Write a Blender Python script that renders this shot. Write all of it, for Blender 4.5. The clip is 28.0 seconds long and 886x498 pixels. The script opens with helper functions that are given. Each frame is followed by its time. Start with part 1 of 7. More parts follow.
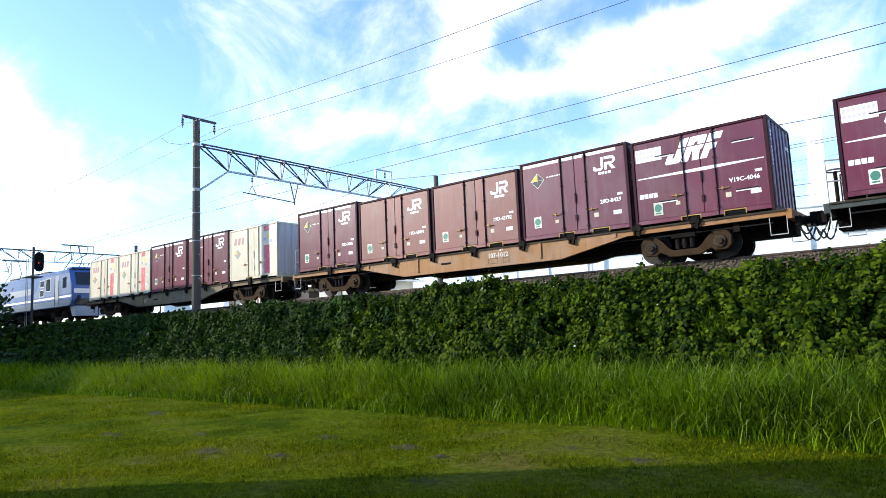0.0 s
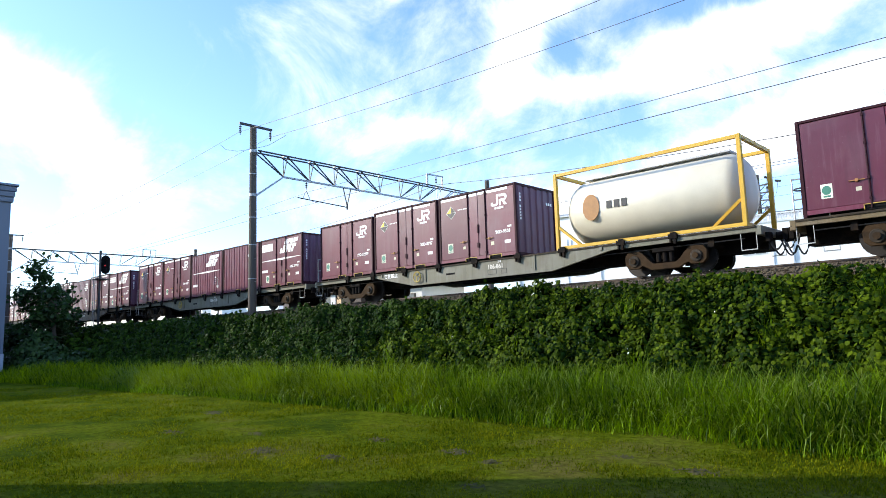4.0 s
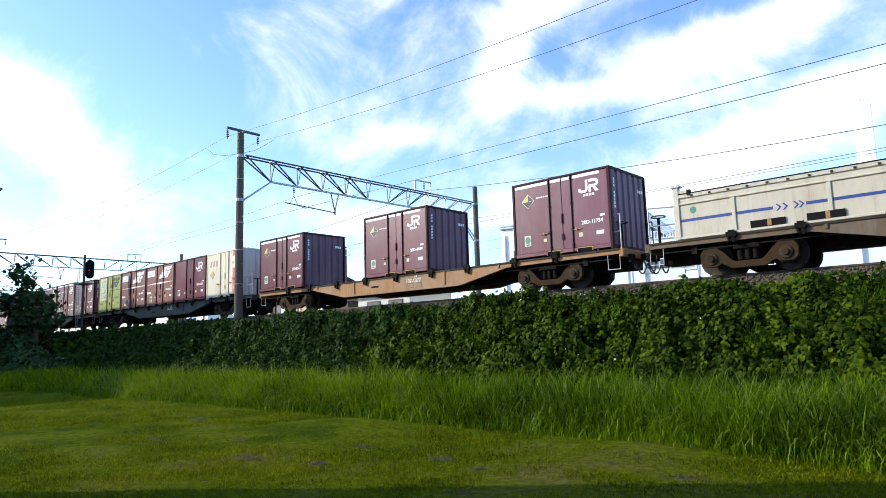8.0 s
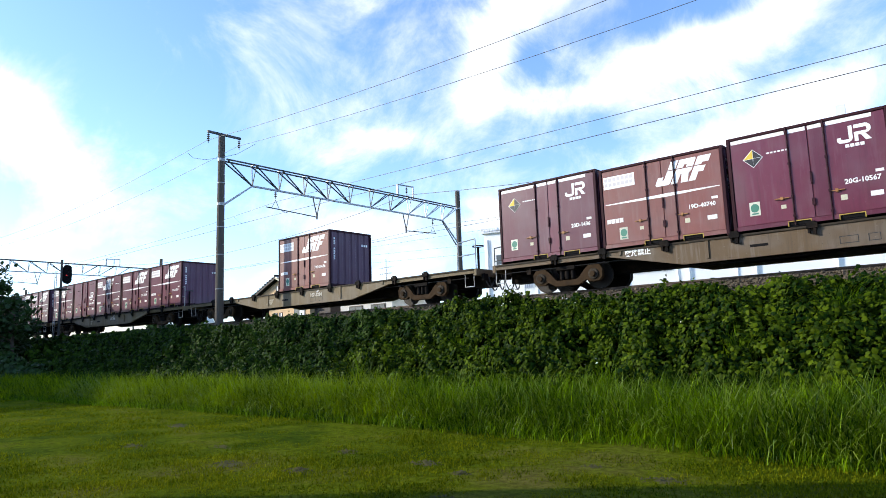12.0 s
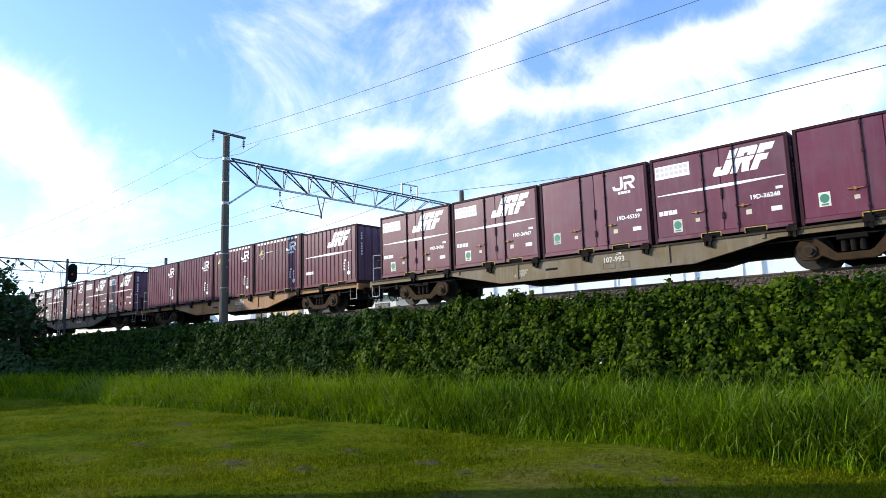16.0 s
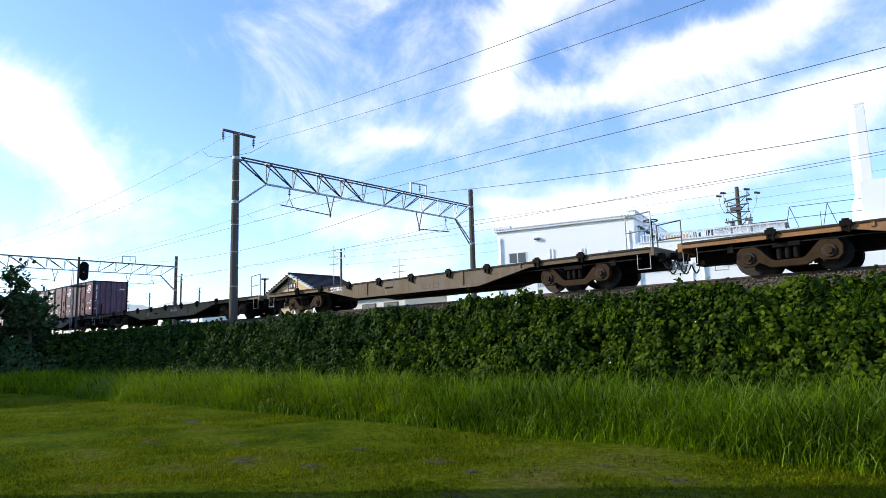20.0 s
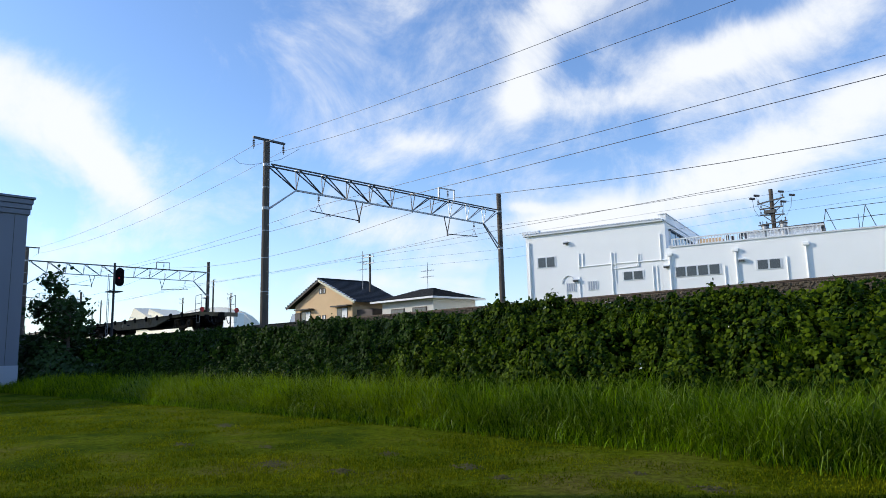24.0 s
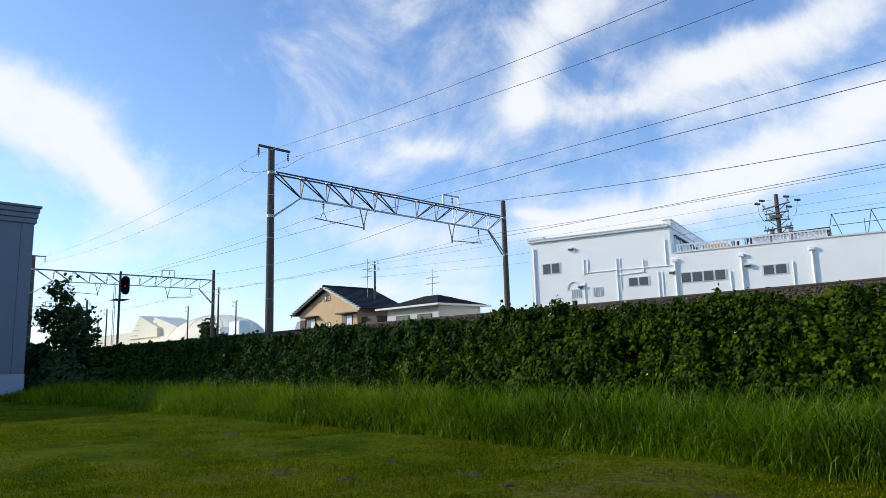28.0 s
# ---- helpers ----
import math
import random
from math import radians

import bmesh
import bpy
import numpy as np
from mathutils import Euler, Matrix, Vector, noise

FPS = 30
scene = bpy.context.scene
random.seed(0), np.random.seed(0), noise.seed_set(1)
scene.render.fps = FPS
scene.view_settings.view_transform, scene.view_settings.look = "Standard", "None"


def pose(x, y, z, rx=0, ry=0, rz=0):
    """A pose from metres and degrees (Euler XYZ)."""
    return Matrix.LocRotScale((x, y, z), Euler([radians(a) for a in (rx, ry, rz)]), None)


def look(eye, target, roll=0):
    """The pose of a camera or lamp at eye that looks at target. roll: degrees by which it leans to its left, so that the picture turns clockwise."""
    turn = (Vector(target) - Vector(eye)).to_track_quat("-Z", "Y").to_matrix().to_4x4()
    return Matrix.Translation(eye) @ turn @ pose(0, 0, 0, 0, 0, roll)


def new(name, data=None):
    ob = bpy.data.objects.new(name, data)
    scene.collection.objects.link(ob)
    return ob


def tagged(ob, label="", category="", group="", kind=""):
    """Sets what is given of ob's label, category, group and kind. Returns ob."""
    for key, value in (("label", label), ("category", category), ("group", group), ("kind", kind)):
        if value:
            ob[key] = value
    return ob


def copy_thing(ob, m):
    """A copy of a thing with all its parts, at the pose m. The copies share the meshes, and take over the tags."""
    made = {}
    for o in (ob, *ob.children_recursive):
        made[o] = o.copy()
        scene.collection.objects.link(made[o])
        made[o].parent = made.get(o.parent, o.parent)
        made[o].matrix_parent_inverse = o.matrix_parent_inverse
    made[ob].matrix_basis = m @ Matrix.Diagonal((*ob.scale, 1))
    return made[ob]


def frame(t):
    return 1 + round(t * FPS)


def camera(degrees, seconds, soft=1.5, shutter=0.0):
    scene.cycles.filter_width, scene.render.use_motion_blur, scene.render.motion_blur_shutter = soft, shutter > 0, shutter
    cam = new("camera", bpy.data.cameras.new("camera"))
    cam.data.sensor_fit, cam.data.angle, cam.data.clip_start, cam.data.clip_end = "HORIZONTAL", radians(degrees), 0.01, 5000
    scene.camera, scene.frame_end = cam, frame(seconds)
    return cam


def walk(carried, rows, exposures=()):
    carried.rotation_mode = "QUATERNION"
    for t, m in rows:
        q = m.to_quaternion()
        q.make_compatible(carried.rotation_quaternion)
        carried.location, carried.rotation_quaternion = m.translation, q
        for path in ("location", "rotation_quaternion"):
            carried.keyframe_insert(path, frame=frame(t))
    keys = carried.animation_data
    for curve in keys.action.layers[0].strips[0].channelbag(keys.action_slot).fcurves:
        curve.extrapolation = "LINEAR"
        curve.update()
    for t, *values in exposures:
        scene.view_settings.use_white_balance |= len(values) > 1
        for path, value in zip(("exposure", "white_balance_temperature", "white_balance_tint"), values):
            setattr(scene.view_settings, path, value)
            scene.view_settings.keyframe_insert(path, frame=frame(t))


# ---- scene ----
cam = camera(67.19, 28.0, soft=0.8)
EYE = (0.0, 0.0, -1.61)          # rail tops lie at z = 0, the lawn at z = -3.1
walk(cam, [(t, pose(*EYE, 90 + p, 0, a) @ pose(0, 0, 0, 0, 0, r)) for t, a, p, r in (
    (0, 39.09, 6.88, -2.47), (0.5, 40.00, 6.91, -1.93), (1, 40.74, 6.98, -1.62), (1.5, 41.55, 6.92, -1.32),
    (2, 42.17, 6.95, -1.29), (2.5, 42.62, 7.22, -1.42), (3, 43.14, 7.39, -1.64), (3.5, 43.50, 7.43, -1.73),
    (5.5, 43.31, 7.44, -1.89), (6, 43.22, 7.54, -1.65), (6.5, 43.03, 7.61, -1.56), (7, 42.84, 7.66, -1.63),
    (7.5, 42.68, 7.76, -1.65), (8, 42.39, 7.91, -1.64), (8.5, 42.07, 8.05, -1.84), (9, 41.82, 8.16, -1.75),
    (9.5, 41.57, 8.15, -1.83), (10, 41.36, 8.15, -1.91), (10.5, 41.21, 8.15, -1.87), (11, 41.10, 8.18, -1.83),
    (11.5, 40.99, 8.24, -1.90), (12, 40.87, 8.24, -1.92), (12.5, 40.87, 8.24, -1.92), (14.5, 41.10, 8.34, -1.82),
    (15, 41.15, 8.34, -1.84), (15.5, 41.18, 8.29, -1.92), (16, 41.23, 8.20, -1.79), (16.5, 41.31, 8.12, -1.74),
    (17, 41.40, 8.10, -1.61), (17.5, 41.43, 8.11, -1.75), (18, 41.48, 8.09, -1.65), (18.5, 41.59, 8.10, -1.58),
    (19, 41.72, 8.09, -1.52), (19.5, 41.92, 8.06, -1.55), (20, 42.00, 8.14, -1.55), (20.5, 42.01, 8.28, -1.64),
    (21, 42.29, 8.40, -1.74), (21.5, 42.60, 8.45, -1.63), (23.5, 44.17, 8.51, -1.58), (24, 44.44, 8.62, -1.45),
    (24.5, 44.69, 8.77, -1.32), (25, 44.98, 8.94, -1.22), (25.5, 45.22, 9.11, -1.06), (26, 45.32, 9.23, -1.13),
    (26.5, 45.35, 9.23, -1.27), (27, 45.22, 9.28, -1.45), (27.5, 45.06, 9.24, -1.54), (28, 44.83, 9.21, -1.66),)], exposures=((0.0, 0.1), (3.0, 0.1), (7.0, -0.06), (18.0, -0.16), (21.0, -0.40), (25.0, -0.70), (28.0, -0.72)))

# ---- world and sun ----
SUN_TO = Vector((-0.66, -0.52, 0.37)).normalized()
world = bpy.data.worlds.new("sky")
scene.world = world
world.use_nodes = True


def node(nt, kind, **values):
    n = nt.nodes.new(kind)
    for key, value in values.items():
        n.inputs[key.replace("_", " ")].default_value = value
    return n


def math_node(nt, op, a, b=None, clamp=False):
    n = nt.nodes.new("ShaderNodeMath")
    n.operation, n.use_clamp = op, clamp
    for i, v in enumerate((a, b)):
        if v is None:
            continue
        if isinstance(v, (int, float)):
            n.inputs[i].default_value = v
        else:
            nt.links.new(v, n.inputs[i])
    return n.outputs[0]


def build_sky():
    nt = world.node_tree
    bg = nt.nodes["Background"]
    sky = nt.nodes.new("ShaderNodeTexSky")
    sky.sky_type, sky.sun_disc = "NISHITA", False
    sky.sun_elevation = math.asin(SUN_TO.z)
    sky.sun_rotation = math.atan2(SUN_TO.x, SUN_TO.y)
    sky.air_density, sky.dust_density, sky.ozone_density = 1.0, 0.6, 1.6
    co = nt.nodes.new("ShaderNodeTexCoord")
    sep = nt.nodes.new("ShaderNodeSeparateXYZ")
    nt.links.new(co.outputs["Generated"], sep.inputs[0])
    # clouds lie on a flat layer: the direction divided by its height
    h = math_node(nt, "ADD", math_node(nt, "MAXIMUM", sep.outputs["Z"], 0.0), 0.16)
    u, v = math_node(nt, "DIVIDE", sep.outputs["X"], h), math_node(nt, "DIVIDE", sep.outputs["Y"], h)
    flat = nt.nodes.new("ShaderNodeCombineXYZ")
    nt.links.new(u, flat.inputs[0]), nt.links.new(v, flat.inputs[1])
    big = node(nt, "ShaderNodeTexNoise", Scale=0.55, Detail=6.0, Roughness=0.5, Distortion=0.35)
    fine = node(nt, "ShaderNodeTexNoise", Scale=2.0, Detail=7.0, Roughness=0.55, Distortion=0.25)
    wisp = node(nt, "ShaderNodeTexNoise", Scale=5.5, Detail=12.0, Roughness=0.66, Distortion=0.5)
    for n in (big, fine):
        nt.links.new(flat.outputs[0], n.inputs["Vector"])
    nt.links.new(co.outputs["Generated"], wisp.inputs["Vector"])
    cover = math_node(nt, "ADD", math_node(nt, "MULTIPLY", big.outputs["Fac"], 0.35), math_node(nt, "MULTIPLY", fine.outputs["Fac"], 0.55))
    cover = math_node(nt, "ADD", cover, math_node(nt, "SUBTRACT", math_node(nt, "MULTIPLY", wisp.outputs["Fac"], 1.6), 0.63))
    # the banks of cloud, each a tilted patch
    for az, el, sa, se, tilt, wgt in CLOUDS:
        a, e = radians(az), radians(el)
        c = Vector((-math.sin(a) * math.cos(e), math.cos(a) * math.cos(e), math.sin(e)))
        side = Vector((math.cos(a), math.sin(a), 0))
        up = side.cross(c)
        k = radians(tilt)
        side, up = side * math.cos(k) + up * math.sin(k), up * math.cos(k) - side * math.sin(k)
        acc = None
        for axis, size in ((side, sa), (up, se)):
            dot = nt.nodes.new("ShaderNodeVectorMath")
            dot.operation = "DOT_PRODUCT"
            nt.links.new(co.outputs["Generated"], dot.inputs[0])
            dot.inputs[1].default_value = axis
            k = math_node(nt, "DIVIDE", math_node(nt, "SUBTRACT", dot.outputs["Value"], axis.dot(c)), size)
            k = math_node(nt, "MULTIPLY", k, k)
            acc = k if acc is None else math_node(nt, "ADD", acc, k)
        blob = math_node(nt, "DIVIDE", wgt, math_node(nt, "ADD", 1.0, math_node(nt, "MULTIPLY", acc, acc)))
        cover = math_node(nt, "ADD", cover, blob)
    ramp = nt.nodes.new("ShaderNodeMapRange")
    ramp.interpolation_type = "SMOOTHSTEP"
    ramp.inputs["From Min"].default_value, ramp.inputs["From Max"].default_value = 0.58, 1.34
    nt.links.new(cover, ramp.inputs["Value"])
    # haze whitens the sky near the horizon
    haze = math_node(nt, "POWER", math_node(nt, "SUBTRACT", 1.0, math_node(nt, "MAXIMUM", sep.outputs["Z"], 0.0)), 9.0)
    fac = math_node(nt, "MAXIMUM", math_node(nt, "MULTIPLY", ramp.outputs[0], 0.96), math_node(nt, "MULTIPLY", haze, 0.40))
    mix = nt.nodes.new("ShaderNodeMix")
    mix.data_type = "RGBA"
    gain = nt.nodes.new("ShaderNodeMix")
    gain.data_type, gain.blend_type = "RGBA", "MULTIPLY"
    gain.inputs["Factor"].default_value = 1.0
    gain.inputs["B"].default_value = (1.68, 2.03, 2.54, 1)
    nt.links.new(sky.outputs[0], gain.inputs["A"])
    nt.links.new(fac, mix.inputs["Factor"])
    nt.links.new(gain.outputs["Result"], mix.inputs["A"])
    mix.inputs["B"].default_value = (10.3, 10.6, 11.0, 1)
    nt.links.new(mix.outputs["Result"], bg.inputs["Color"])
    bg.inputs["Strength"].default_value = 0.15


# direction (azimuth, elevation), half widths, tilt and weight of each bank of cloud
CLOUDS = (
    (22.5, 18.7, 0.300, 0.130, 6, 0.07), (55.7, 24.3, 0.130, 0.070, 20, 0.10), (42.8, 16.0, 0.160, 0.050, 5, 0.10),
    (75.5, 17.8, 0.144, 0.053, -33, 0.43), (71.8, 14.7, 0.064, 0.024, -41, 0.42), (78.5, 19.2, 0.093, 0.042, -16, 0.18), (76.8, 8.7, 0.102, 0.034, -1, 0.12), (65.3, 11.1, 0.093, 0.031, 13, 0.30), (60.9, 12.2, 0.076, 0.034, 8, 0.15),
    (69.4, 7.8, 0.127, 0.025, 3, 0.12), (33.1, 28.1, 0.093, 0.034, 18, 0.36), (35.9, 24.4, 0.080, 0.036, 58, 0.45), (37.1, 20.8, 0.042, 0.025, 88, 0.30), (31.2, 20.3, 0.102, 0.019, -4, 0.35), (45.8, 17.8, 0.055, 0.014, -1, 0.25),
    (51.8, 17.5, 0.093, 0.034, -1, 0.12), (17.8, 22.8, 0.093, 0.027, 12, 0.42), (22.2, 22.2, 0.076, 0.030, 18, 0.30), (13.3, 23.2, 0.076, 0.034, 18, 0.30), (26.3, 22.0, 0.093, 0.034, 3, 0.20), (16.2, 15.1, 0.161, 0.041, 20, 0.34),
    (11.2, 16.6, 0.093, 0.042, 13, 0.25), (22.2, 12.9, 0.144, 0.034, 6, 0.35), (30.5, 10.5, 0.136, 0.025, 1, 0.35), (18.6, 19.4, 0.102, 0.025, 18, 0.20), (37.1, 11.9, 0.038, 0.008, -6, 0.30), (34.2, 10.5, 0.051, 0.012, -1, 0.35),
    (47.5, 10.3, 0.110, 0.025, 3, 0.30), (51.3, 21.7, 0.136, 0.051, 18, 0.10), (52.9, 5.6, 0.254, 0.025, -1, 0.25), (69.3, 3.8, 0.186, 0.021, -1, 0.30), (41.2, 7.7, 0.127, 0.021, -1, 0.15), (46.5, 28.9, 0.051, 0.025, 28, 0.12),
    (22.3, 25.8, 0.093, 0.030, 13, -0.12), (64.3, 20.6, 0.110, 0.051, -11, -0.14), (72.3, 24.7, 0.153, 0.042, -1, -0.15), (47.7, 23.6, 0.119, 0.042, -1, -0.14), (32.1, 14.8, 0.110, 0.030, -16, -0.20), (55.7, 15.1, 0.085, 0.025, -1, -0.10),
)
build_sky()
sun = new("sun", bpy.data.lights.new("sun", "SUN"))
sun.data.energy, sun.data.angle, sun.data.color = 5.0, radians(0.6), (1.0, 0.92, 0.76)
sun.matrix_world = look(SUN_TO * 50, (0, 0, 0))


# ---- materials ----
def mat(name, colour, rough=0.6, metal=0.0, vary=0.25, scale=3.0, bump=0.15, dirt=None, grain=40.0, island=0.0, obj=0.0, streak=0.0, spec=0.5, wear=0.0):
    """A painted or natural surface: two scales of variation, optional dirt colour, streaks that run down, and a fine relief."""
    m = bpy.data.materials.new(name)
    m.use_nodes = True
    nt = m.node_tree
    b = nt.nodes["Principled BSDF"]
    b.inputs["Roughness"].default_value, b.inputs["Metallic"].default_value = rough, metal
    b.inputs["Specular IOR Level"].default_value = spec
    co = nt.nodes.new("ShaderNodeTexCoord")
    big = node(nt, "ShaderNodeTexNoise", Scale=scale, Detail=5.0, Roughness=0.6)
    fine = node(nt, "ShaderNodeTexNoise", Scale=grain, Detail=3.0, Roughness=0.6)
    vec = co.outputs["Object"]
    if obj:
        info = nt.nodes.new("ShaderNodeObjectInfo")
        shift = nt.nodes.new("ShaderNodeVectorMath")
        shift.operation = "ADD"
        nt.links.new(vec, shift.inputs[0])
        nt.links.new(math_node(nt, "MULTIPLY", info.outputs["Random"], 37.0), shift.inputs[1])
        vec = shift.outputs[0]
    if streak:
        mp = nt.nodes.new("ShaderNodeMapping")
        mp.inputs["Scale"].default_value = (1.0, 1.0, streak)
        nt.links.new(vec, mp.inputs["Vector"])
        nt.links.new(mp.outputs[0], big.inputs["Vector"])
    else:
        nt.links.new(vec, big.inputs["Vector"])
    nt.links.new(vec, fine.inputs["Vector"])
    val = math_node(nt, "ADD", math_node(nt, "MULTIPLY", big.outputs["Fac"], 1.4 * vary), math_node(nt, "MULTIPLY", fine.outputs["Fac"], 0.6 * vary))
    val = math_node(nt, "ADD", val, 1.0 - vary)
    if obj:
        val = math_node(nt, "MULTIPLY", val, math_node(nt, "ADD", math_node(nt, "MULTIPLY", info.outputs["Random"], obj), 1.0 - obj / 2))
    if island:
        geo = nt.nodes.new("ShaderNodeNewGeometry")
        val = math_node(nt, "MULTIPLY", val, math_node(nt, "ADD", math_node(nt, "MULTIPLY", geo.outputs["Random Per Island"], island), 1.0 - island / 2))
    mul = nt.nodes.new("ShaderNodeMix")
    mul.data_type, mul.blend_type = "RGBA", "MULTIPLY"
    mul.inputs["Factor"].default_value = 1.0
    mul.inputs["A"].default_value = (*colour, 1)
    nt.links.new(val, mul.inputs["B"])
    out = mul.outputs["Result"]
    if dirt:
        d = nt.nodes.new("ShaderNodeMix")
        d.data_type = "RGBA"
        rg = nt.nodes.new("ShaderNodeMapRange")
        rg.inputs["From Min"].default_value, rg.inputs["From Max"].default_value = 0.52, 0.78
        nt.links.new(big.outputs["Fac"], rg.inputs["Value"])
        nt.links.new(rg.outputs[0], d.inputs["Factor"])
        nt.links.new(out, d.inputs["A"])
        d.inputs["B"].default_value = (*dirt, 1)
        out = d.outputs["Result"]
    if wear:
        # chalky fading in soft patches, runs of dirt, and small scrapes
        mp = nt.nodes.new("ShaderNodeMapping")
        mp.inputs["Scale"].default_value = (7.0, 7.0, 0.55)
        nt.links.new(vec, mp.inputs["Vector"])
        runs = node(nt, "ShaderNodeTexNoise", Scale=1.0, Detail=6.0, Roughness=0.65)
        nt.links.new(mp.outputs[0], runs.inputs["Vector"])
        soft = node(nt, "ShaderNodeTexNoise", Scale=0.9, Detail=3.0, Roughness=0.5)
        nt.links.new(vec, soft.inputs["Vector"])
        scr = node(nt, "ShaderNodeTexNoise", Scale=9.0, Detail=9.0, Roughness=0.75, Distortion=1.5)
        nt.links.new(vec, scr.inputs["Vector"])
        grey = sum(colour) / 3
        for src, lo, hi, amount, tint in ((soft, 0.48, 0.75, 0.45, tuple(0.55 * c + 0.45 * grey + 0.07 for c in colour)), (runs, 0.55, 0.72, 0.5, tuple(c * 0.45 + 0.008 for c in colour)), (runs, 0.46, 0.34, 0.28, tuple(c * 0.8 + 0.10 for c in colour)), (scr, 0.635, 0.70, 0.55, tuple(c * 0.5 + 0.22 for c in colour)), (scr, 0.37, 0.31, 0.8, (0.03, 0.016, 0.012))):
            rg = nt.nodes.new("ShaderNodeMapRange")
            rg.inputs["From Min"].default_value, rg.inputs["From Max"].default_value = lo, hi
            rg.inputs["To Max"].default_value = amount * wear
            nt.links.new(src.outputs["Fac"], rg.inputs["Value"])
            d = nt.nodes.new("ShaderNodeMix")
            d.data_type = "RGBA"
            nt.links.new(rg.outputs[0], d.inputs["Factor"])
            nt.links.new(out, d.inputs["A"])
            d.inputs["B"].default_value = (*tint, 1)
            out = d.outputs["Result"]
    nt.links.new(out, b.inputs["Base Color"])
    rr = math_node(nt, "ADD", math_node(nt, "MULTIPLY", fine.outputs["Fac"], 0.25), rough - 0.12, True)
    nt.links.new(rr, b.inputs["Roughness"])
    if bump:
        bp = nt.nodes.new("ShaderNodeBump")
        bp.inputs["Strength"].default_value, bp.inputs["Distance"].default_value = bump, 0.02
        nt.links.new(fine.outputs["Fac"], bp.inputs["Height"])
        nt.links.new(bp.outputs[0], b.inputs["Normal"])
    return m


def leaf_mat(name, colour, second, rough=0.5, through_light=0.35, scale=0.6, spec=0.05, own=0.7, skew=1.0):
    """Foliage: every leaf has its own tint, patches shift it, and some light comes through."""
    m = bpy.data.materials.new(name)
    m.use_nodes = True
    nt = m.node_tree
    b = nt.nodes["Principled BSDF"]
    b.inputs["Roughness"].default_value = rough
    b.inputs["Specular IOR Level"].default_value = spec
    co = nt.nodes.new("ShaderNodeTexCoord")
    patch = node(nt, "ShaderNodeTexNoise", Scale=scale, Detail=4.0)
    nt.links.new(co.outputs["Object"], patch.inputs["Vector"])
    geo = nt.nodes.new("ShaderNodeNewGeometry")
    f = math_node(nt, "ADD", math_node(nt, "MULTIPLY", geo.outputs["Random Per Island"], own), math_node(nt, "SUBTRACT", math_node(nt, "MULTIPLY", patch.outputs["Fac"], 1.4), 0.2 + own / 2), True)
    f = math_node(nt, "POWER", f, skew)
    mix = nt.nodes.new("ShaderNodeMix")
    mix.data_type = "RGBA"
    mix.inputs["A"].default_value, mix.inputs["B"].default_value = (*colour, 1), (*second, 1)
    nt.links.new(f, mix.inputs["Factor"])
    nt.links.new(mix.outputs["Result"], b.inputs["Base Color"])
    tr = nt.nodes.new("ShaderNodeBsdfTranslucent")
    nt.links.new(mix.outputs["Result"], tr.inputs["Color"])
    ms = nt.nodes.new("ShaderNodeMixShader")
    ms.inputs[0].default_value = through_light
    nt.links.new(b.outputs[0], ms.inputs[1]), nt.links.new(tr.outputs[0], ms.inputs[2])
    nt.links.new(ms.outputs[0], nt.nodes["Material Output"].inputs["Surface"])
    return m


def glow_mat(name, colour, strength):
    m = bpy.data.materials.new(name)
    m.use_nodes = True
    b = m.node_tree.nodes["Principled BSDF"]
    b.inputs["Base Color"].default_value = (*colour, 1)
    b.inputs["Emission Color"].default_value = (*colour, 1)
    b.inputs["Emission Strength"].default_value = strength
    return m


maroon = mat("maroon_paint", (0.130, 0.0185, 0.040), 0.36, vary=0.3, scale=1.3, bump=0.08, obj=0.35, streak=0.35, dirt=(0.13, 0.045, 0.05), grain=7.0, wear=0.8)
brown_red = mat("faded_brown_red_paint", (0.205, 0.060, 0.05), 0.45, vary=0.3, scale=1.3, bump=0.08, obj=0.3, streak=0.35, dirt=(0.17, 0.07, 0.06), grain=7.0, wear=1.0)
maroon_dark = mat("dark_maroon_frame", (0.036, 0.009, 0.014), 0.6, vary=0.5, scale=3.0, bump=0.08, spec=0.15)
# weathered container ends, with the bluish shade there mixed into the maroon
shade_purple_end = mat("weathered_end_with_purple_shade", (0.12, 0.045, 0.085), 0.5, vary=0.35, scale=1.2, bump=0.05, streak=0.3, obj=0.3, wear=0.8)
white_mark = mat("white_marking", (0.90, 0.89, 0.87), 0.5, vary=0.18, scale=5.0, bump=0.05, dirt=(0.68, 0.60, 0.58))
white_box = mat("white_container_paint", (0.66, 0.60, 0.46), 0.5, vary=0.2, scale=1.2, bump=0.05, streak=0.35, dirt=(0.46, 0.40, 0.28), obj=0.2, wear=0.3)
white_end = mat("pale_grey_end", (0.66, 0.63, 0.60), 0.5, vary=0.2, scale=1.2, streak=0.35)
faded_rose = mat("faded_rose_lettering", (0.42, 0.26, 0.25), 0.6, vary=0.3)
pink = mat("red_pink_band", (0.60, 0.11, 0.15), 0.5, vary=0.3, scale=4, dirt=(0.60, 0.36, 0.30), obj=0.4)
worn_grey = mat("worn_grey_lettering", (0.34, 0.33, 0.31), 0.6, vary=0.3)
green_box = mat("yellow_green_paint", (0.255, 0.315, 0.045), 0.5, vary=0.3, scale=1.4, streak=0.35, dirt=(0.24, 0.26, 0.07), wear=0.9)
green_frame = mat("grimy_green_frame", (0.11, 0.135, 0.035), 0.6, vary=0.5, scale=3, dirt=(0.05, 0.045, 0.02))
green_mark = mat("faded_dark_green_mark", (0.13, 0.19, 0.05), 0.6, vary=0.3)
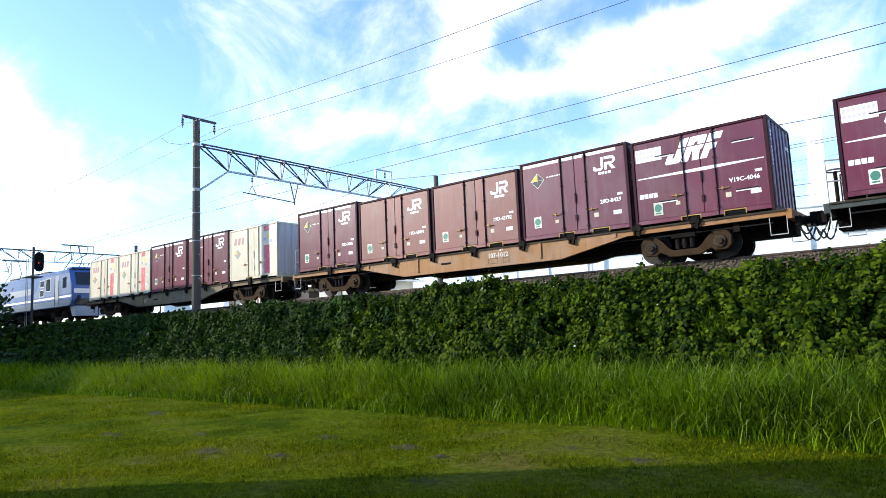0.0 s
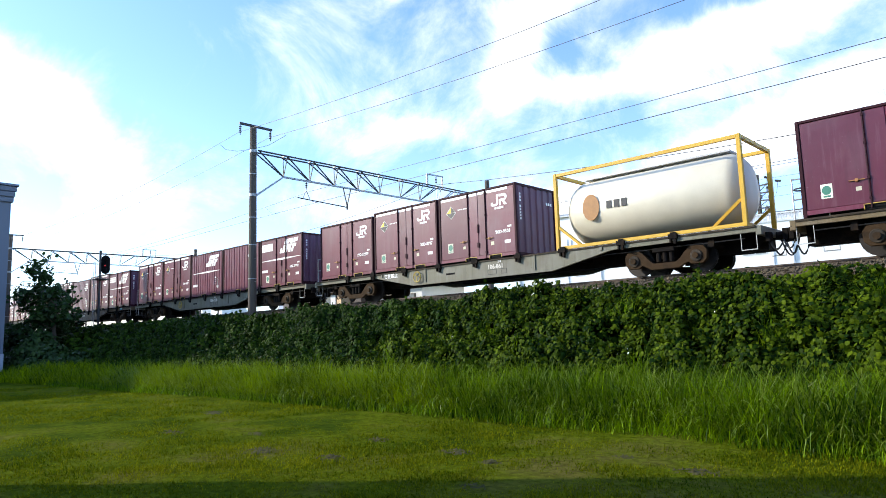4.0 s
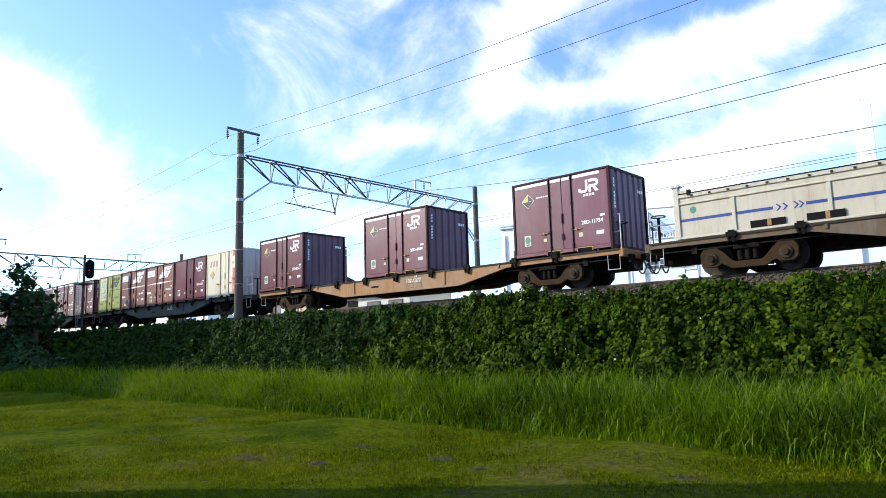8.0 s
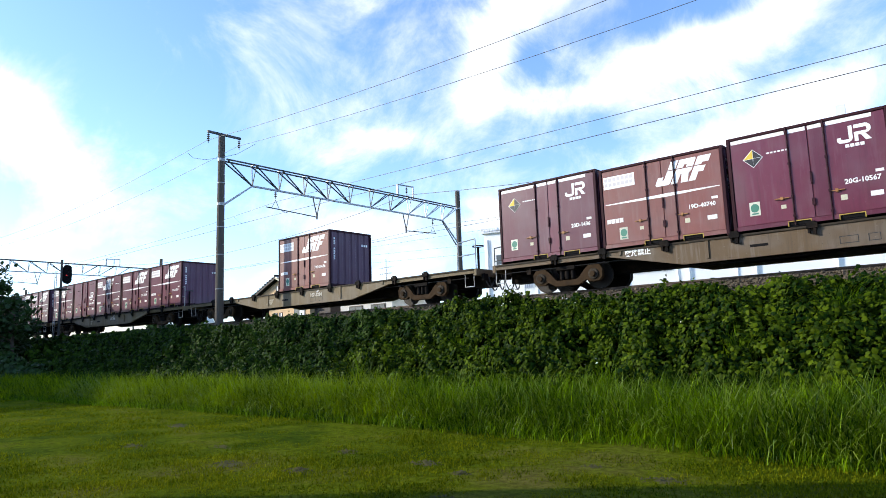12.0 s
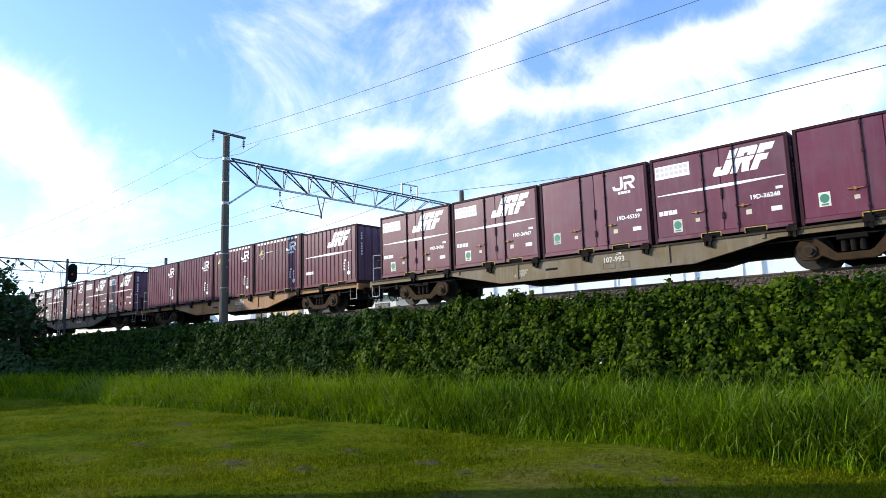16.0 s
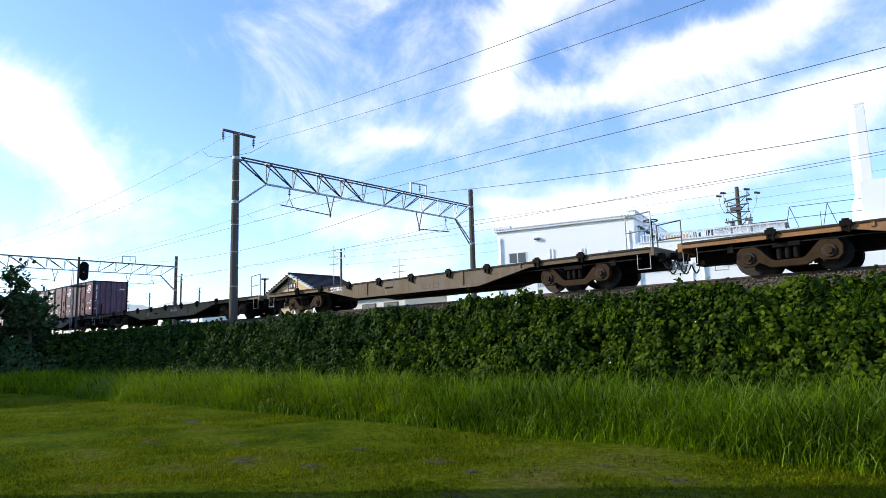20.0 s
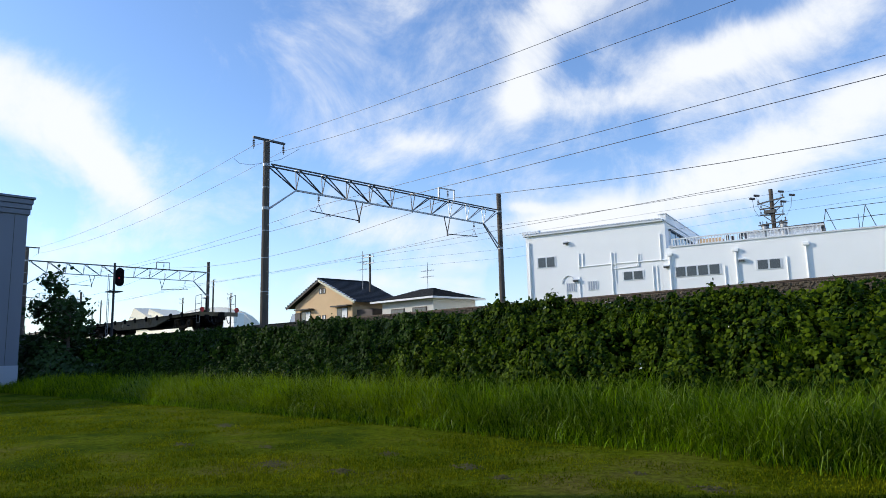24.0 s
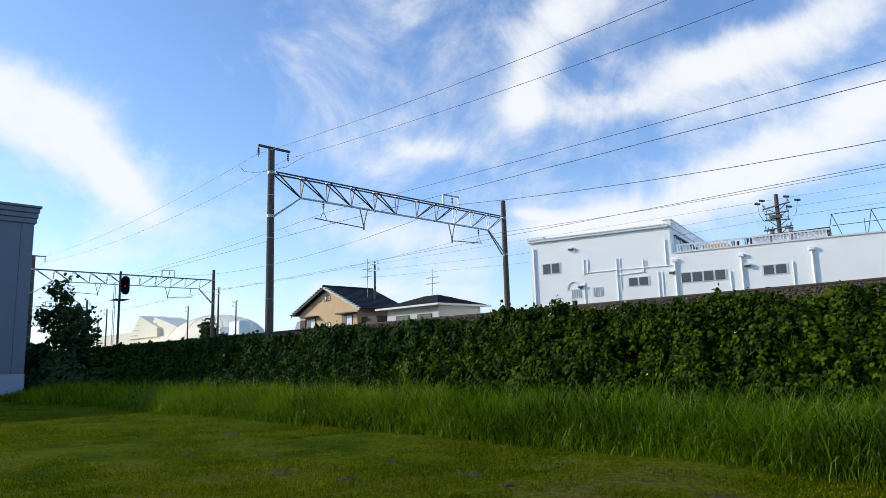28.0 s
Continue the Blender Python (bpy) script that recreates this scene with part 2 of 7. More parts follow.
sticker_face = mat("faded_sticker", (0.68, 0.68, 0.56), 0.6, vary=0.35, scale=6, obj=0.5)
faint_mark = mat("faint_lettering", (0.62, 0.57, 0.57), 0.6, vary=0.2)
worn_tan = mat("worn_pale_mark", (0.33, 0.29, 0.21), 0.65, vary=0.4, scale=6)
sill_mark = mat("dusty_white_lettering", (0.60, 0.57, 0.50), 0.6, vary=0.3, scale=6)
pale_blue = mat("pale_blue_mark", (0.35, 0.40, 0.55), 0.6)
pale_yellow = mat("pale_yellow_mark", (0.75, 0.62, 0.30), 0.6)
cream = mat("cream_panel", (0.60, 0.57, 0.42), 0.6, vary=0.3, scale=4, dirt=(0.42, 0.38, 0.25))
motif_green = mat("motif_teal", (0.13, 0.38, 0.30), 0.6, vary=0.25)
motif_pale = mat("motif_pale_grey", (0.44, 0.52, 0.48), 0.6, vary=0.3, scale=6)
leaf_green = mat("sticker_green", (0.05, 0.22, 0.15), 0.5, vary=0.2)
black_mark = mat("black_marking", (0.018, 0.019, 0.022), 0.5, vary=0.2)
sign_yellow = mat("sign_yellow", (0.72, 0.50, 0.04), 0.5, vary=0.15)
orange_steel = mat("orange_handle", (0.36, 0.16, 0.04), 0.5, vary=0.4, scale=8)
pocket_yellow = mat("yellow_edge", (0.45, 0.32, 0.04), 0.6, vary=0.6, scale=5, dirt=(0.06, 0.03, 0.025))
# for truly black parts, and for openings whose inner shade is painted flat black
black_and_shade = mat("black_paint_and_recess_shade", (0.010, 0.009, 0.010), 0.8, vary=0.2, spec=0.1)
grime = mat("brake_dust_steel", (0.009, 0.007, 0.006), 0.8, vary=0.6, scale=4, bump=0.4, dirt=(0.03, 0.018, 0.010), spec=0.12)
rusty = mat("rusty_cast_steel", (0.050, 0.030, 0.015), 0.8, vary=0.8, scale=3, bump=0.4, dirt=(0.014, 0.010, 0.007), spec=0.1)
axle_grey = mat("greasy_axle_box", (0.034, 0.026, 0.018), 0.7, vary=0.7, scale=5, bump=0.3, dirt=(0.09, 0.065, 0.04), spec=0.2)
wheel_steel = mat("wheel_steel", (0.018, 0.013, 0.010), 0.6, metal=0.3, vary=0.4, scale=5, bump=0.2)
pipe_black = mat("black_hose", (0.02, 0.02, 0.022), 0.5, vary=0.2)
step_white = mat("white_step_paint", (0.5, 0.5, 0.48), 0.5, vary=0.3)
sill_grime = mat("oily_brown_steel", (0.040, 0.030, 0.020), 0.7, vary=0.6, scale=3, bump=0.3, dirt=(0.10, 0.07, 0.04), spec=0.2)
sill_paint = {
    "orange": mat("orange_sill_paint", (0.31, 0.135, 0.030), 0.6, vary=0.35, scale=1.0, streak=0.5, dirt=(0.14, 0.07, 0.026), wear=1.4),
    "tan": mat("tan_sill_paint", (0.150, 0.106, 0.045), 0.65, vary=0.4, scale=1.0, streak=0.5, dirt=(0.11, 0.072, 0.036), wear=1.4),
    "brown": mat("brown_sill_paint", (0.115, 0.070, 0.030), 0.65, vary=0.4, scale=1.0, streak=0.5, dirt=(0.075, 0.046, 0.02), wear=1.4),
    "grey": mat("blue_grey_sill_paint", (0.046, 0.058, 0.053), 0.6, vary=0.3, scale=1.0, streak=0.5, dirt=(0.035, 0.036, 0.032), wear=0.8, spec=0.3),
    "olive": mat("olive_grey_sill_paint", (0.14, 0.135, 0.09), 0.6, vary=0.3, scale=1.0, streak=0.5, dirt=(0.08, 0.065, 0.042), wear=1.4),
}
open_top = mat("cream_white_steel", (0.54, 0.485, 0.375), 0.55, vary=0.35, scale=1.5, streak=0.35, dirt=(0.36, 0.28, 0.18), obj=0.15, wear=1.0)
rust_wash = mat("rust_wash", (0.30, 0.19, 0.11), 0.7, vary=0.6, scale=5, dirt=(0.22, 0.12, 0.06))
card_blue = mat("card_blue", (0.04, 0.30, 0.45), 0.5, vary=0.15)
stripe_blue = mat("blue_stripe", (0.015, 0.05, 0.22), 0.5, vary=0.2)
frame_yellow = mat("yellow_frame_paint", (0.62, 0.36, 0.02), 0.5, vary=0.25)
tank_white = mat("tank_white", (0.70, 0.64, 0.50), 0.4, vary=0.2, scale=1.5)
red_disc = mat("red_disc", (0.5, 0.02, 0.02), 0.5, vary=0.1)
loco_blue = mat("loco_blue", (0.055, 0.13, 0.36), 0.35, vary=0.12)
loco_mid = mat("loco_grey_blue", (0.16, 0.23, 0.40), 0.4, vary=0.15)
loco_light = mat("loco_pale_grey", (0.36, 0.39, 0.45), 0.35, vary=0.12)
glass_dark = mat("dark_glass", (0.02, 0.025, 0.03), 0.08, vary=0.1, bump=0.0)
concrete = mat("weathered_concrete", (0.10, 0.082, 0.066), 0.9, vary=0.4, scale=2.0, bump=0.4, streak=0.4, dirt=(0.10, 0.09, 0.08))
galv = mat("galvanised_steel", (0.36, 0.37, 0.38), 0.5, metal=0.5, vary=0.25, scale=5)
dark_steel = mat("dark_painted_steel", (0.05, 0.05, 0.05), 0.55, vary=0.3, scale=5)
wire_black = mat("wire", (0.07, 0.07, 0.075), 0.5, vary=0.1)
porcelain = mat("insulator", (0.10, 0.08, 0.07), 0.3, vary=0.2)
ballast_mat = mat("ballast_stone", (0.110, 0.087, 0.058), 0.95, vary=0.5, scale=6, bump=0.5, island=1.1, spec=0.05)
rail_mat = mat("rail_steel", (0.075, 0.052, 0.038), 0.6, metal=0.4, vary=0.3)
sleeper_mat = mat("sleeper_concrete", (0.26, 0.24, 0.21), 0.9, vary=0.3)
white_wall = mat("white_wall_paint", (0.93, 0.92, 0.90), 0.7, vary=0.05, scale=0.6, bump=0.03)
off_white = mat("off_white_trim", (0.72, 0.73, 0.74), 0.6, vary=0.08)
grey_wall = mat("grey_blue_cladding", (0.145, 0.168, 0.22), 0.6, vary=0.18, scale=0.7, bump=0.05, streak=0.3)
tan_wall = mat("tan_render", (0.64, 0.44, 0.25), 0.85, vary=0.12, scale=1.0)
pale_wall = mat("pale_render", (0.62, 0.60, 0.56), 0.85, vary=0.1)
roof_dark = mat("dark_roof_tile", (0.030, 0.032, 0.037), 0.75, vary=0.35, scale=3, bump=0.3, island=0.5, spec=0.12)
window_grey = mat("window_glass", (0.09, 0.10, 0.105), 0.25, vary=0.15, bump=0.0)
dark_wood = mat("dark_brown_trim", (0.06, 0.045, 0.04), 0.7, vary=0.3)
soil = mat("embankment_soil", (0.045, 0.045, 0.022), 0.95, vary=0.5, scale=2, bump=0.5)
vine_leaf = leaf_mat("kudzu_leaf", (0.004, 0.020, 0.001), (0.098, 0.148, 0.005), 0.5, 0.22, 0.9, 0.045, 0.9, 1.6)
# darker green for the leaves left of about x = -14.5
dark_vine_leaf = leaf_mat("dark_vine_leaf", (0.004, 0.018, 0.002), (0.046, 0.090, 0.007), 0.5, 0.20, 1.4, 0.05, 0.9, 1.4)
# near-black copy of the vine green: shade between clumps put into colour
vine_gap_shade = leaf_mat("inner_leaf_shade", (0.003, 0.009, 0.001), (0.008, 0.020, 0.001), 0.7, 0.1, 0.6, 0.01)
grass_tall = leaf_mat("tall_grass", (0.007, 0.036, 0.001), (0.235, 0.385, 0.004), 0.42, 0.26, 0.5, 0.08, 1.0, 1.35)
grass_yellow = leaf_mat("yellow_green_grass", (0.014, 0.050, 0.001), (0.36, 0.48, 0.003), 0.42, 0.28, 0.5, 0.06, 0.9, 1.15)
grass_blade = leaf_mat("pale_arching_grass", (0.08, 0.16, 0.005), (0.32, 0.41, 0.06), 0.36, 0.30, 0.8, 0.3)
grass_short = leaf_mat("lawn_grass", (0.036, 0.075, 0.001), (0.255, 0.265, 0.008), 0.6, 0.33, 0.9, 0.01, 0.6)
tree_leaf = leaf_mat("tree_leaf", (0.016, 0.045, 0.010), (0.05, 0.10, 0.022), 0.4, 0.3, 0.6, 0.25)
bark = mat("bark", (0.09, 0.07, 0.05), 0.9, vary=0.4, bump=0.5)
straw = mat("dry_straw", (0.38, 0.30, 0.16), 0.8, vary=0.4)
bare_soil = mat("bare_soil", (0.095, 0.088, 0.040), 0.95, vary=0.5, scale=6, bump=0.6, grain=30, spec=0.03)
petal = mat("white_petal", (0.75, 0.75, 0.68), 0.6, vary=0.1)
lamp_red = glow_mat("signal_red", (0.8, 0.03, 0.03), 0.5)


def ground_mat():
    m = bpy.data.materials.new("lawn_ground")
    m.use_nodes = True
    nt = m.node_tree
    b = nt.nodes["Principled BSDF"]
    b.inputs["Roughness"].default_value = 0.95
    b.inputs["Specular IOR Level"].default_value = 0.01
    co = nt.nodes.new("ShaderNodeTexCoord")
    stains = node(nt, "ShaderNodeTexNoise", Scale=0.55, Detail=5.0, Roughness=0.65)
    fine = node(nt, "ShaderNodeTexNoise", Scale=9.0, Detail=8.0, Roughness=0.75)
    for n in (stains, fine):
        nt.links.new(co.outputs["Object"], n.inputs["Vector"])
    ramp = nt.nodes.new("ShaderNodeValToRGB")
    e = ramp.color_ramp.elements
    e[0].position, e[0].color = 0.36, (0.038, 0.064, 0.003, 1)
    e[1].position, e[1].color = 0.80, (0.125, 0.100, 0.030, 1)
    mid = ramp.color_ramp.elements.new(0.52)
    mid.color = (0.090, 0.114, 0.004, 1)
    nt.links.new(stains.outputs["Fac"], ramp.inputs[0])
    mul = nt.nodes.new("ShaderNodeMix")
    mul.data_type, mul.blend_type = "RGBA", "MULTIPLY"
    mul.inputs["Factor"].default_value = 1.0
    nt.links.new(ramp.outputs[0], mul.inputs["A"])
    nt.links.new(math_node(nt, "ADD", math_node(nt, "MULTIPLY", fine.outputs["Fac"], 3.0), -0.5), mul.inputs["B"])
    nt.links.new(mul.outputs["Result"], b.inputs["Base Color"])
    bp = nt.nodes.new("ShaderNodeBump")
    bp.inputs["Strength"].default_value, bp.inputs["Distance"].default_value = 0.7, 0.05
    nt.links.new(fine.outputs["Fac"], bp.inputs["Height"])
    nt.links.new(bp.outputs[0], b.inputs["Normal"])
    return m


lawn_mat = ground_mat()


# ---- mesh helpers ----
def bx(bm, x0, x1, y0, y1, z0, z1):
    v = [bm.verts.new(c) for c in ((x0, y0, z0), (x1, y0, z0), (x1, y1, z0), (x0, y1, z0), (x0, y0, z1), (x1, y0, z1), (x1, y1, z1), (x0, y1, z1))]
    for f in ((3, 2, 1, 0), (4, 5, 6, 7), (0, 1, 5, 4), (1, 2, 6, 5), (2, 3, 7, 6), (3, 0, 4, 7)):
        bm.faces.new([v[i] for i in f])
    return bm


def rod(bm, a, b, r, seg=8, r2=None):
    """A round bar from a to b, tapering to r2."""
    a, b = Vector(a), Vector(b)
    r2 = r if r2 is None else r2
    w = (b - a).normalized()
    s = w.orthogonal().normalized()
    t = w.cross(s)
    ring = [[bm.verts.new(p + (s * math.cos(i * math.tau / seg) + t * math.sin(i * math.tau / seg)) * q) for i in range(seg)] for p, q in ((a, r), (b, r2))]
    for i in range(seg):
        j = (i + 1) % seg
        bm.faces.new((ring[0][i], ring[0][j], ring[1][j], ring[1][i]))
    bm.faces.new(ring[0][::-1]), bm.faces.new(ring[1])
    return bm


def bar(bm, a, b, w=0.05):
    return rod(bm, a, b, w * 0.7, 4)


def slab(bm, pts, y0, y1):
    """A plate: an outline in x and z, counter-clockwise seen from -y, between y0 (front) and y1."""
    f = [bm.verts.new((x, y0, z)) for x, z in pts]
    k = [bm.verts.new((x, y1, z)) for x, z in pts]
    bm.faces.new(f), bm.faces.new(k[::-1])
    n = len(pts)
    for i in range(n):
        j = (i + 1) % n
        bm.faces.new((f[j], f[i], k[i], k[j]))
    return bm


def quad(bm, x0, x1, z0, z1, y0, y1):
    return slab(bm, ((x0, z0), (x1, z0), (x1, z1), (x0, z1)), y0, y1)


def ring(bm, c, r, wire, axis="y", seg=16):
    """A closed round hoop."""
    rows = []
    for i in range(seg):
        a = i * math.tau / seg
        o = Vector((math.cos(a), 0, math.sin(a))) if axis == "y" else Vector((math.cos(a), math.sin(a), 0))
        n = Vector((0, 1, 0)) if axis == "y" else Vector((0, 0, 1))
        rows.append([bm.verts.new(Vector(c) + o * (r + wire * math.cos(k * math.tau / 5)) + n * wire * math.sin(k * math.tau / 5)) for k in range(5)])
    for i in range(seg):
        p, q = rows[i], rows[(i + 1) % seg]
        for k in range(5):
            m = (k + 1) % 5
            bm.faces.new((p[k], p[m], q[m], q[k]))
    return bm


def tube(bm, pts, r, seg=6):
    """One bent round bar through all the points."""
    pts = [Vector(p) for p in pts]
    rows = []
    for i, p in enumerate(pts):
        w = (pts[min(i + 1, len(pts) - 1)] - pts[max(i - 1, 0)]).normalized()
        s = w.cross(Vector((0.13, 0.21, 0.97)) if abs(w.z) < 0.9 else Vector((1, 0.1, 0))).normalized()
        t = w.cross(s)
        rows.append([bm.verts.new(p + (s * math.cos(k * math.tau / seg) + t * math.sin(k * math.tau / seg)) * r) for k in range(seg)])
    for a, b in zip(rows, rows[1:]):
        for k in range(seg):
            j = (k + 1) % seg
            bm.faces.new((a[k], a[j], b[j], b[k]))
    bm.faces.new(rows[0][::-1]), bm.faces.new(rows[-1])
    return bm


def B():
    return bmesh.new()


def part(name, bm, material, parent=None, label="", bevel=0.0, smooth=False):
    if bevel:
        bmesh.ops.bevel(bm, geom=bm.edges[:], offset=bevel, segments=1, affect="EDGES", clamp_overlap=True)
    bmesh.ops.recalc_face_normals(bm, faces=bm.faces[:])
    me = bpy.data.meshes.new(name)
    bm.to_mesh(me)
    bm.free()
    if smooth:
        me.polygons.foreach_set("use_smooth", [True] * len(me.polygons))
    me.materials.append(material)
    ob = new(name, me)
    if parent is not None:
        ob.parent = parent
    if label:
        ob["label"] = label
    return ob


def thing(name, label, category, group="", kind="", at=None):
    e = new(name)
    if at is not None:
        e.matrix_basis = at
    return tagged(e, label, category, group, kind)


def raw(name, verts, faces, material, smooth=False):
    me = bpy.data.meshes.new(name)
    me.from_pydata(verts, [], faces)
    me.materials.append(material)
    if smooth:
        me.polygons.foreach_set("use_smooth", [True] * len(me.polygons))
    return new(name, me)


LETTERS = {}


def letters(text, size, material, parent, at, name="number", vertical=False):
    """Painted lettering on the side that faces -y, from the built-in font; its lower left corner at 'at'."""
    key = (text, size, material.name)
    if key not in LETTERS:
        cu = bpy.data.curves.new("lettering", "FONT")
        cu.body, cu.size, cu.extrude, cu.resolution_u, cu.offset = text, size, 0.002, 2, size * 0.03
        ob = bpy.data.objects.new("lettering", cu)
        me = bpy.data.meshes.new_from_object(ob)
        bpy.data.objects.remove(ob)
        me.materials.clear()
        me.materials.append(material)
        LETTERS[key] = me
    ob = new(name, LETTERS[key])
    ob.parent = parent
    ob.matrix_basis = pose(*at, 90, 0, 0)
    return ob


# ---- containers (origin: middle of the underside; the side towards the lawn is -y) ----
CL, CW = 3.715, 2.45
FACE = -CW / 2


def below(pts, b, keep_low):
    """The part of an outline under (or over) the height b."""
    out = []
    for (x0, z0), (x1, z1) in zip(pts, pts[1:] + pts[:1]):
        in0, in1 = (z0 <= b) == keep_low, (z1 <= b) == keep_low
        if in0:
            out.append((x0, z0))
        if in0 != in1:
            out.append((x0 + (x1 - x0) * (b - z0) / (z1 - z0), b))
    return out


def rail_mark(bm, x, z, h, y):
    """The wide slanted mark on the doors: chunky plain strokes, cut through by a thin level gap."""
    s = 0.48 * h
    w = h * 2.05
    def stroke(*pts):
        for piece in (below(list(pts), 0.600, True), below(list(pts), 0.640, False)):
            if len(piece) > 2:
                slab(bm, [(x + a * w + b * s, z + b * h) for a, b in piece], y - 0.004, y)
    stroke((0.0, 0.08), (0.04, 0.0), (0.30, 0.0), (0.325, 0.06), (0.325, 1.0), (0.16, 1.0), (0.16, 0.24), (0.12, 0.24), (0.12, 0.38), (0.0, 0.38))
    stroke((0.35, 0.0), (0.49, 0.0), (0.49, 1.0), (0.35, 1.0))
    stroke((0.49, 0.76), (0.70, 0.76), (0.70, 0.94), (0.67, 1.0), (0.49, 1.0))
    stroke((0.55, 0.38), (0.66, 0.38), (0.70, 0.48), (0.70, 0.76), (0.55, 0.76))
    stroke((0.49, 0.38), (0.55, 0.38), (0.55, 0.60), (0.49, 0.60))
    stroke((0.57, 0.0), (0.71, 0.0), (0.66, 0.38), (0.51, 0.38))
    stroke((0.73, 0.0), (0.87, 0.0), (0.87, 1.0), (0.73, 1.0))
    stroke((0.87, 0.72), (1.0, 0.72), (1.0, 1.0), (0.87, 1.0))
    stroke((0.87, 0.34), (0.97, 0.34), (0.97, 0.58), (0.87, 0.58))
    return bm


def hook_mark(bm, x, z, h, y):
    """The wide two-part mark: a hook that sweeps up into a stem, and a looped block with a leg."""
    def stroke(*pts):
        slab(bm, [(x + a * h, z + b * h) for a, b in pts], y - 0.004, y)
    stroke((0.0, 0.14), (0.10, 0.03), (0.26, 0.0), (0.60, 0.0), (0.68, 0.20), (0.30, 0.20), (0.20, 0.26), (0.20, 0.36), (0.0, 0.36))
    stroke((0.60, 0.0), (0.76, 0.10), (0.82, 0.24), (0.82, 1.0), (0.62, 1.0), (0.62, 0.21), (0.68, 0.20))
    stroke((0.90, 0.78), (1.52, 0.78), (1.72, 0.86), (1.60, 0.97), (1.46, 1.0), (0.90, 1.0))
    stroke((1.50, 0.40), (1.66, 0.46), (1.76, 0.58), (1.76, 0.78), (1.72, 0.86), (1.52, 0.78), (1.55, 0.62))
    stroke((0.90, 0.36), (1.44, 0.36), (1.50, 0.40), (1.55, 0.56), (1.10, 0.56), (1.10, 0.36))
    stroke((0.90, 0.0), (1.10, 0.0), (1.10, 0.56), (0.90, 0.56))
    stroke((1.46, 0.0), (1.76, 0.0), (1.50, 0.36), (1.24, 0.36))
    return bm


def ribs(bm, length, z0, z1, n, depth, swap, at):
    """A corrugated sheet of n ribs with trapezoid waves; its crests lie at 'at', facing -y, or +x / -x where swap is set."""
    pts, p = [], length / n
    for i in range(n):
        a = -length / 2 + i * p
        pts += [(a + 0.04 * p, depth), (a + 0.13 * p, 0), (a + 0.87 * p, 0), (a + 0.96 * p, depth)] if swap == 0 else [(a + 0.08 * p, depth), (a + 0.22 * p, 0), (a + 0.72 * p, 0), (a + 0.86 * p, depth)]
    pts = [(-length / 2, depth)] + pts + [(length / 2, depth)]
    for (a, da), (b, db) in zip(pts, pts[1:]):
        if swap == 0:
            c = ((a, at + da, z0), (b, at + db, z0), (b, at + db, z1), (a, at + da, z1))
        else:
            c = ((at - swap * da, a, z0), (at - swap * db, b, z0), (at - swap * db, b, z1), (at - swap * da, a, z1))
        bm.faces.new([bm.verts.new(q) for q in c])
    bmesh.ops.remove_doubles(bm, verts=bm.verts[:], dist=0.0005)
    return bm


def shell(e, H, skin, edge, end_skin, length=CL):
    """Frame, roof, floor, back and the two ribbed ends."""
    L2 = length / 2
    for x in (-L2, L2 - 0.09):
        for y in (FACE, -FACE - 0.09):
            part("corner_post", bx(B(), x, x + 0.09, y, y + 0.09, 0.0, H), edge, e, bevel=0.012)
    for y in (FACE, -FACE - 0.07):
        part("top_rail", bx(B(), -L2 + 0.09, L2 - 0.09, y, y + 0.07, H - 0.075, H - 0.003), edge, e, bevel=0.01)
    for x in (-L2, L2 - 0.07):
        part("end_beam", bx(B(), x, x + 0.07, FACE + 0.09, -FACE - 0.09, H - 0.09, H - 0.003), edge, e)
        part("end_sill", bx(B(), x, x + 0.07, FACE + 0.09, -FACE - 0.09, 0.003, 0.14), edge, e)
    part("roof", bx(B(), -L2 + 0.05, L2 - 0.05, FACE + 0.05, -FACE - 0.05, H - 0.06, H - 0.012), skin, e)
    # black floor colours in the dark seen under the cut-away rail
    part("floor", bx(B(), -L2 + 0.05, L2 - 0.05, FACE + 0.03, -FACE - 0.03, 0.06, 0.16), black_and_shade, e)
    part("back_wall", bx(B(), -L2 + 0.09, L2 - 0.09, -FACE - 0.05, -FACE - 0.02, 0.02, H - 0.076), skin, e)
    for sgn in (-1, 1):
        part("end_wall", ribs(B(), CW - 0.18, 0.14, H - 0.09, 6, 0.045, sgn, sgn * (L2 - 0.01)), end_skin, e)
    if length < 5 and skin is not white_box:
        # number that runs down the first rib, and a slanted mark high on the far side
        bm = B()
        x = L2 - 0.009
        for i in range(9):
            if i != 3:
                bx(bm, x, x + 0.004, -0.99, -0.91, H - 0.42 - i * 0.11, H - 0.34 - i * 0.11)
        for i in range(3):
            bx(bm, x, x + 0.004, 0.62 + i * 0.13, 0.71 + i * 0.13, H - 0.62, H - 0.52)
        part("end_marking", bm, white_mark, e)


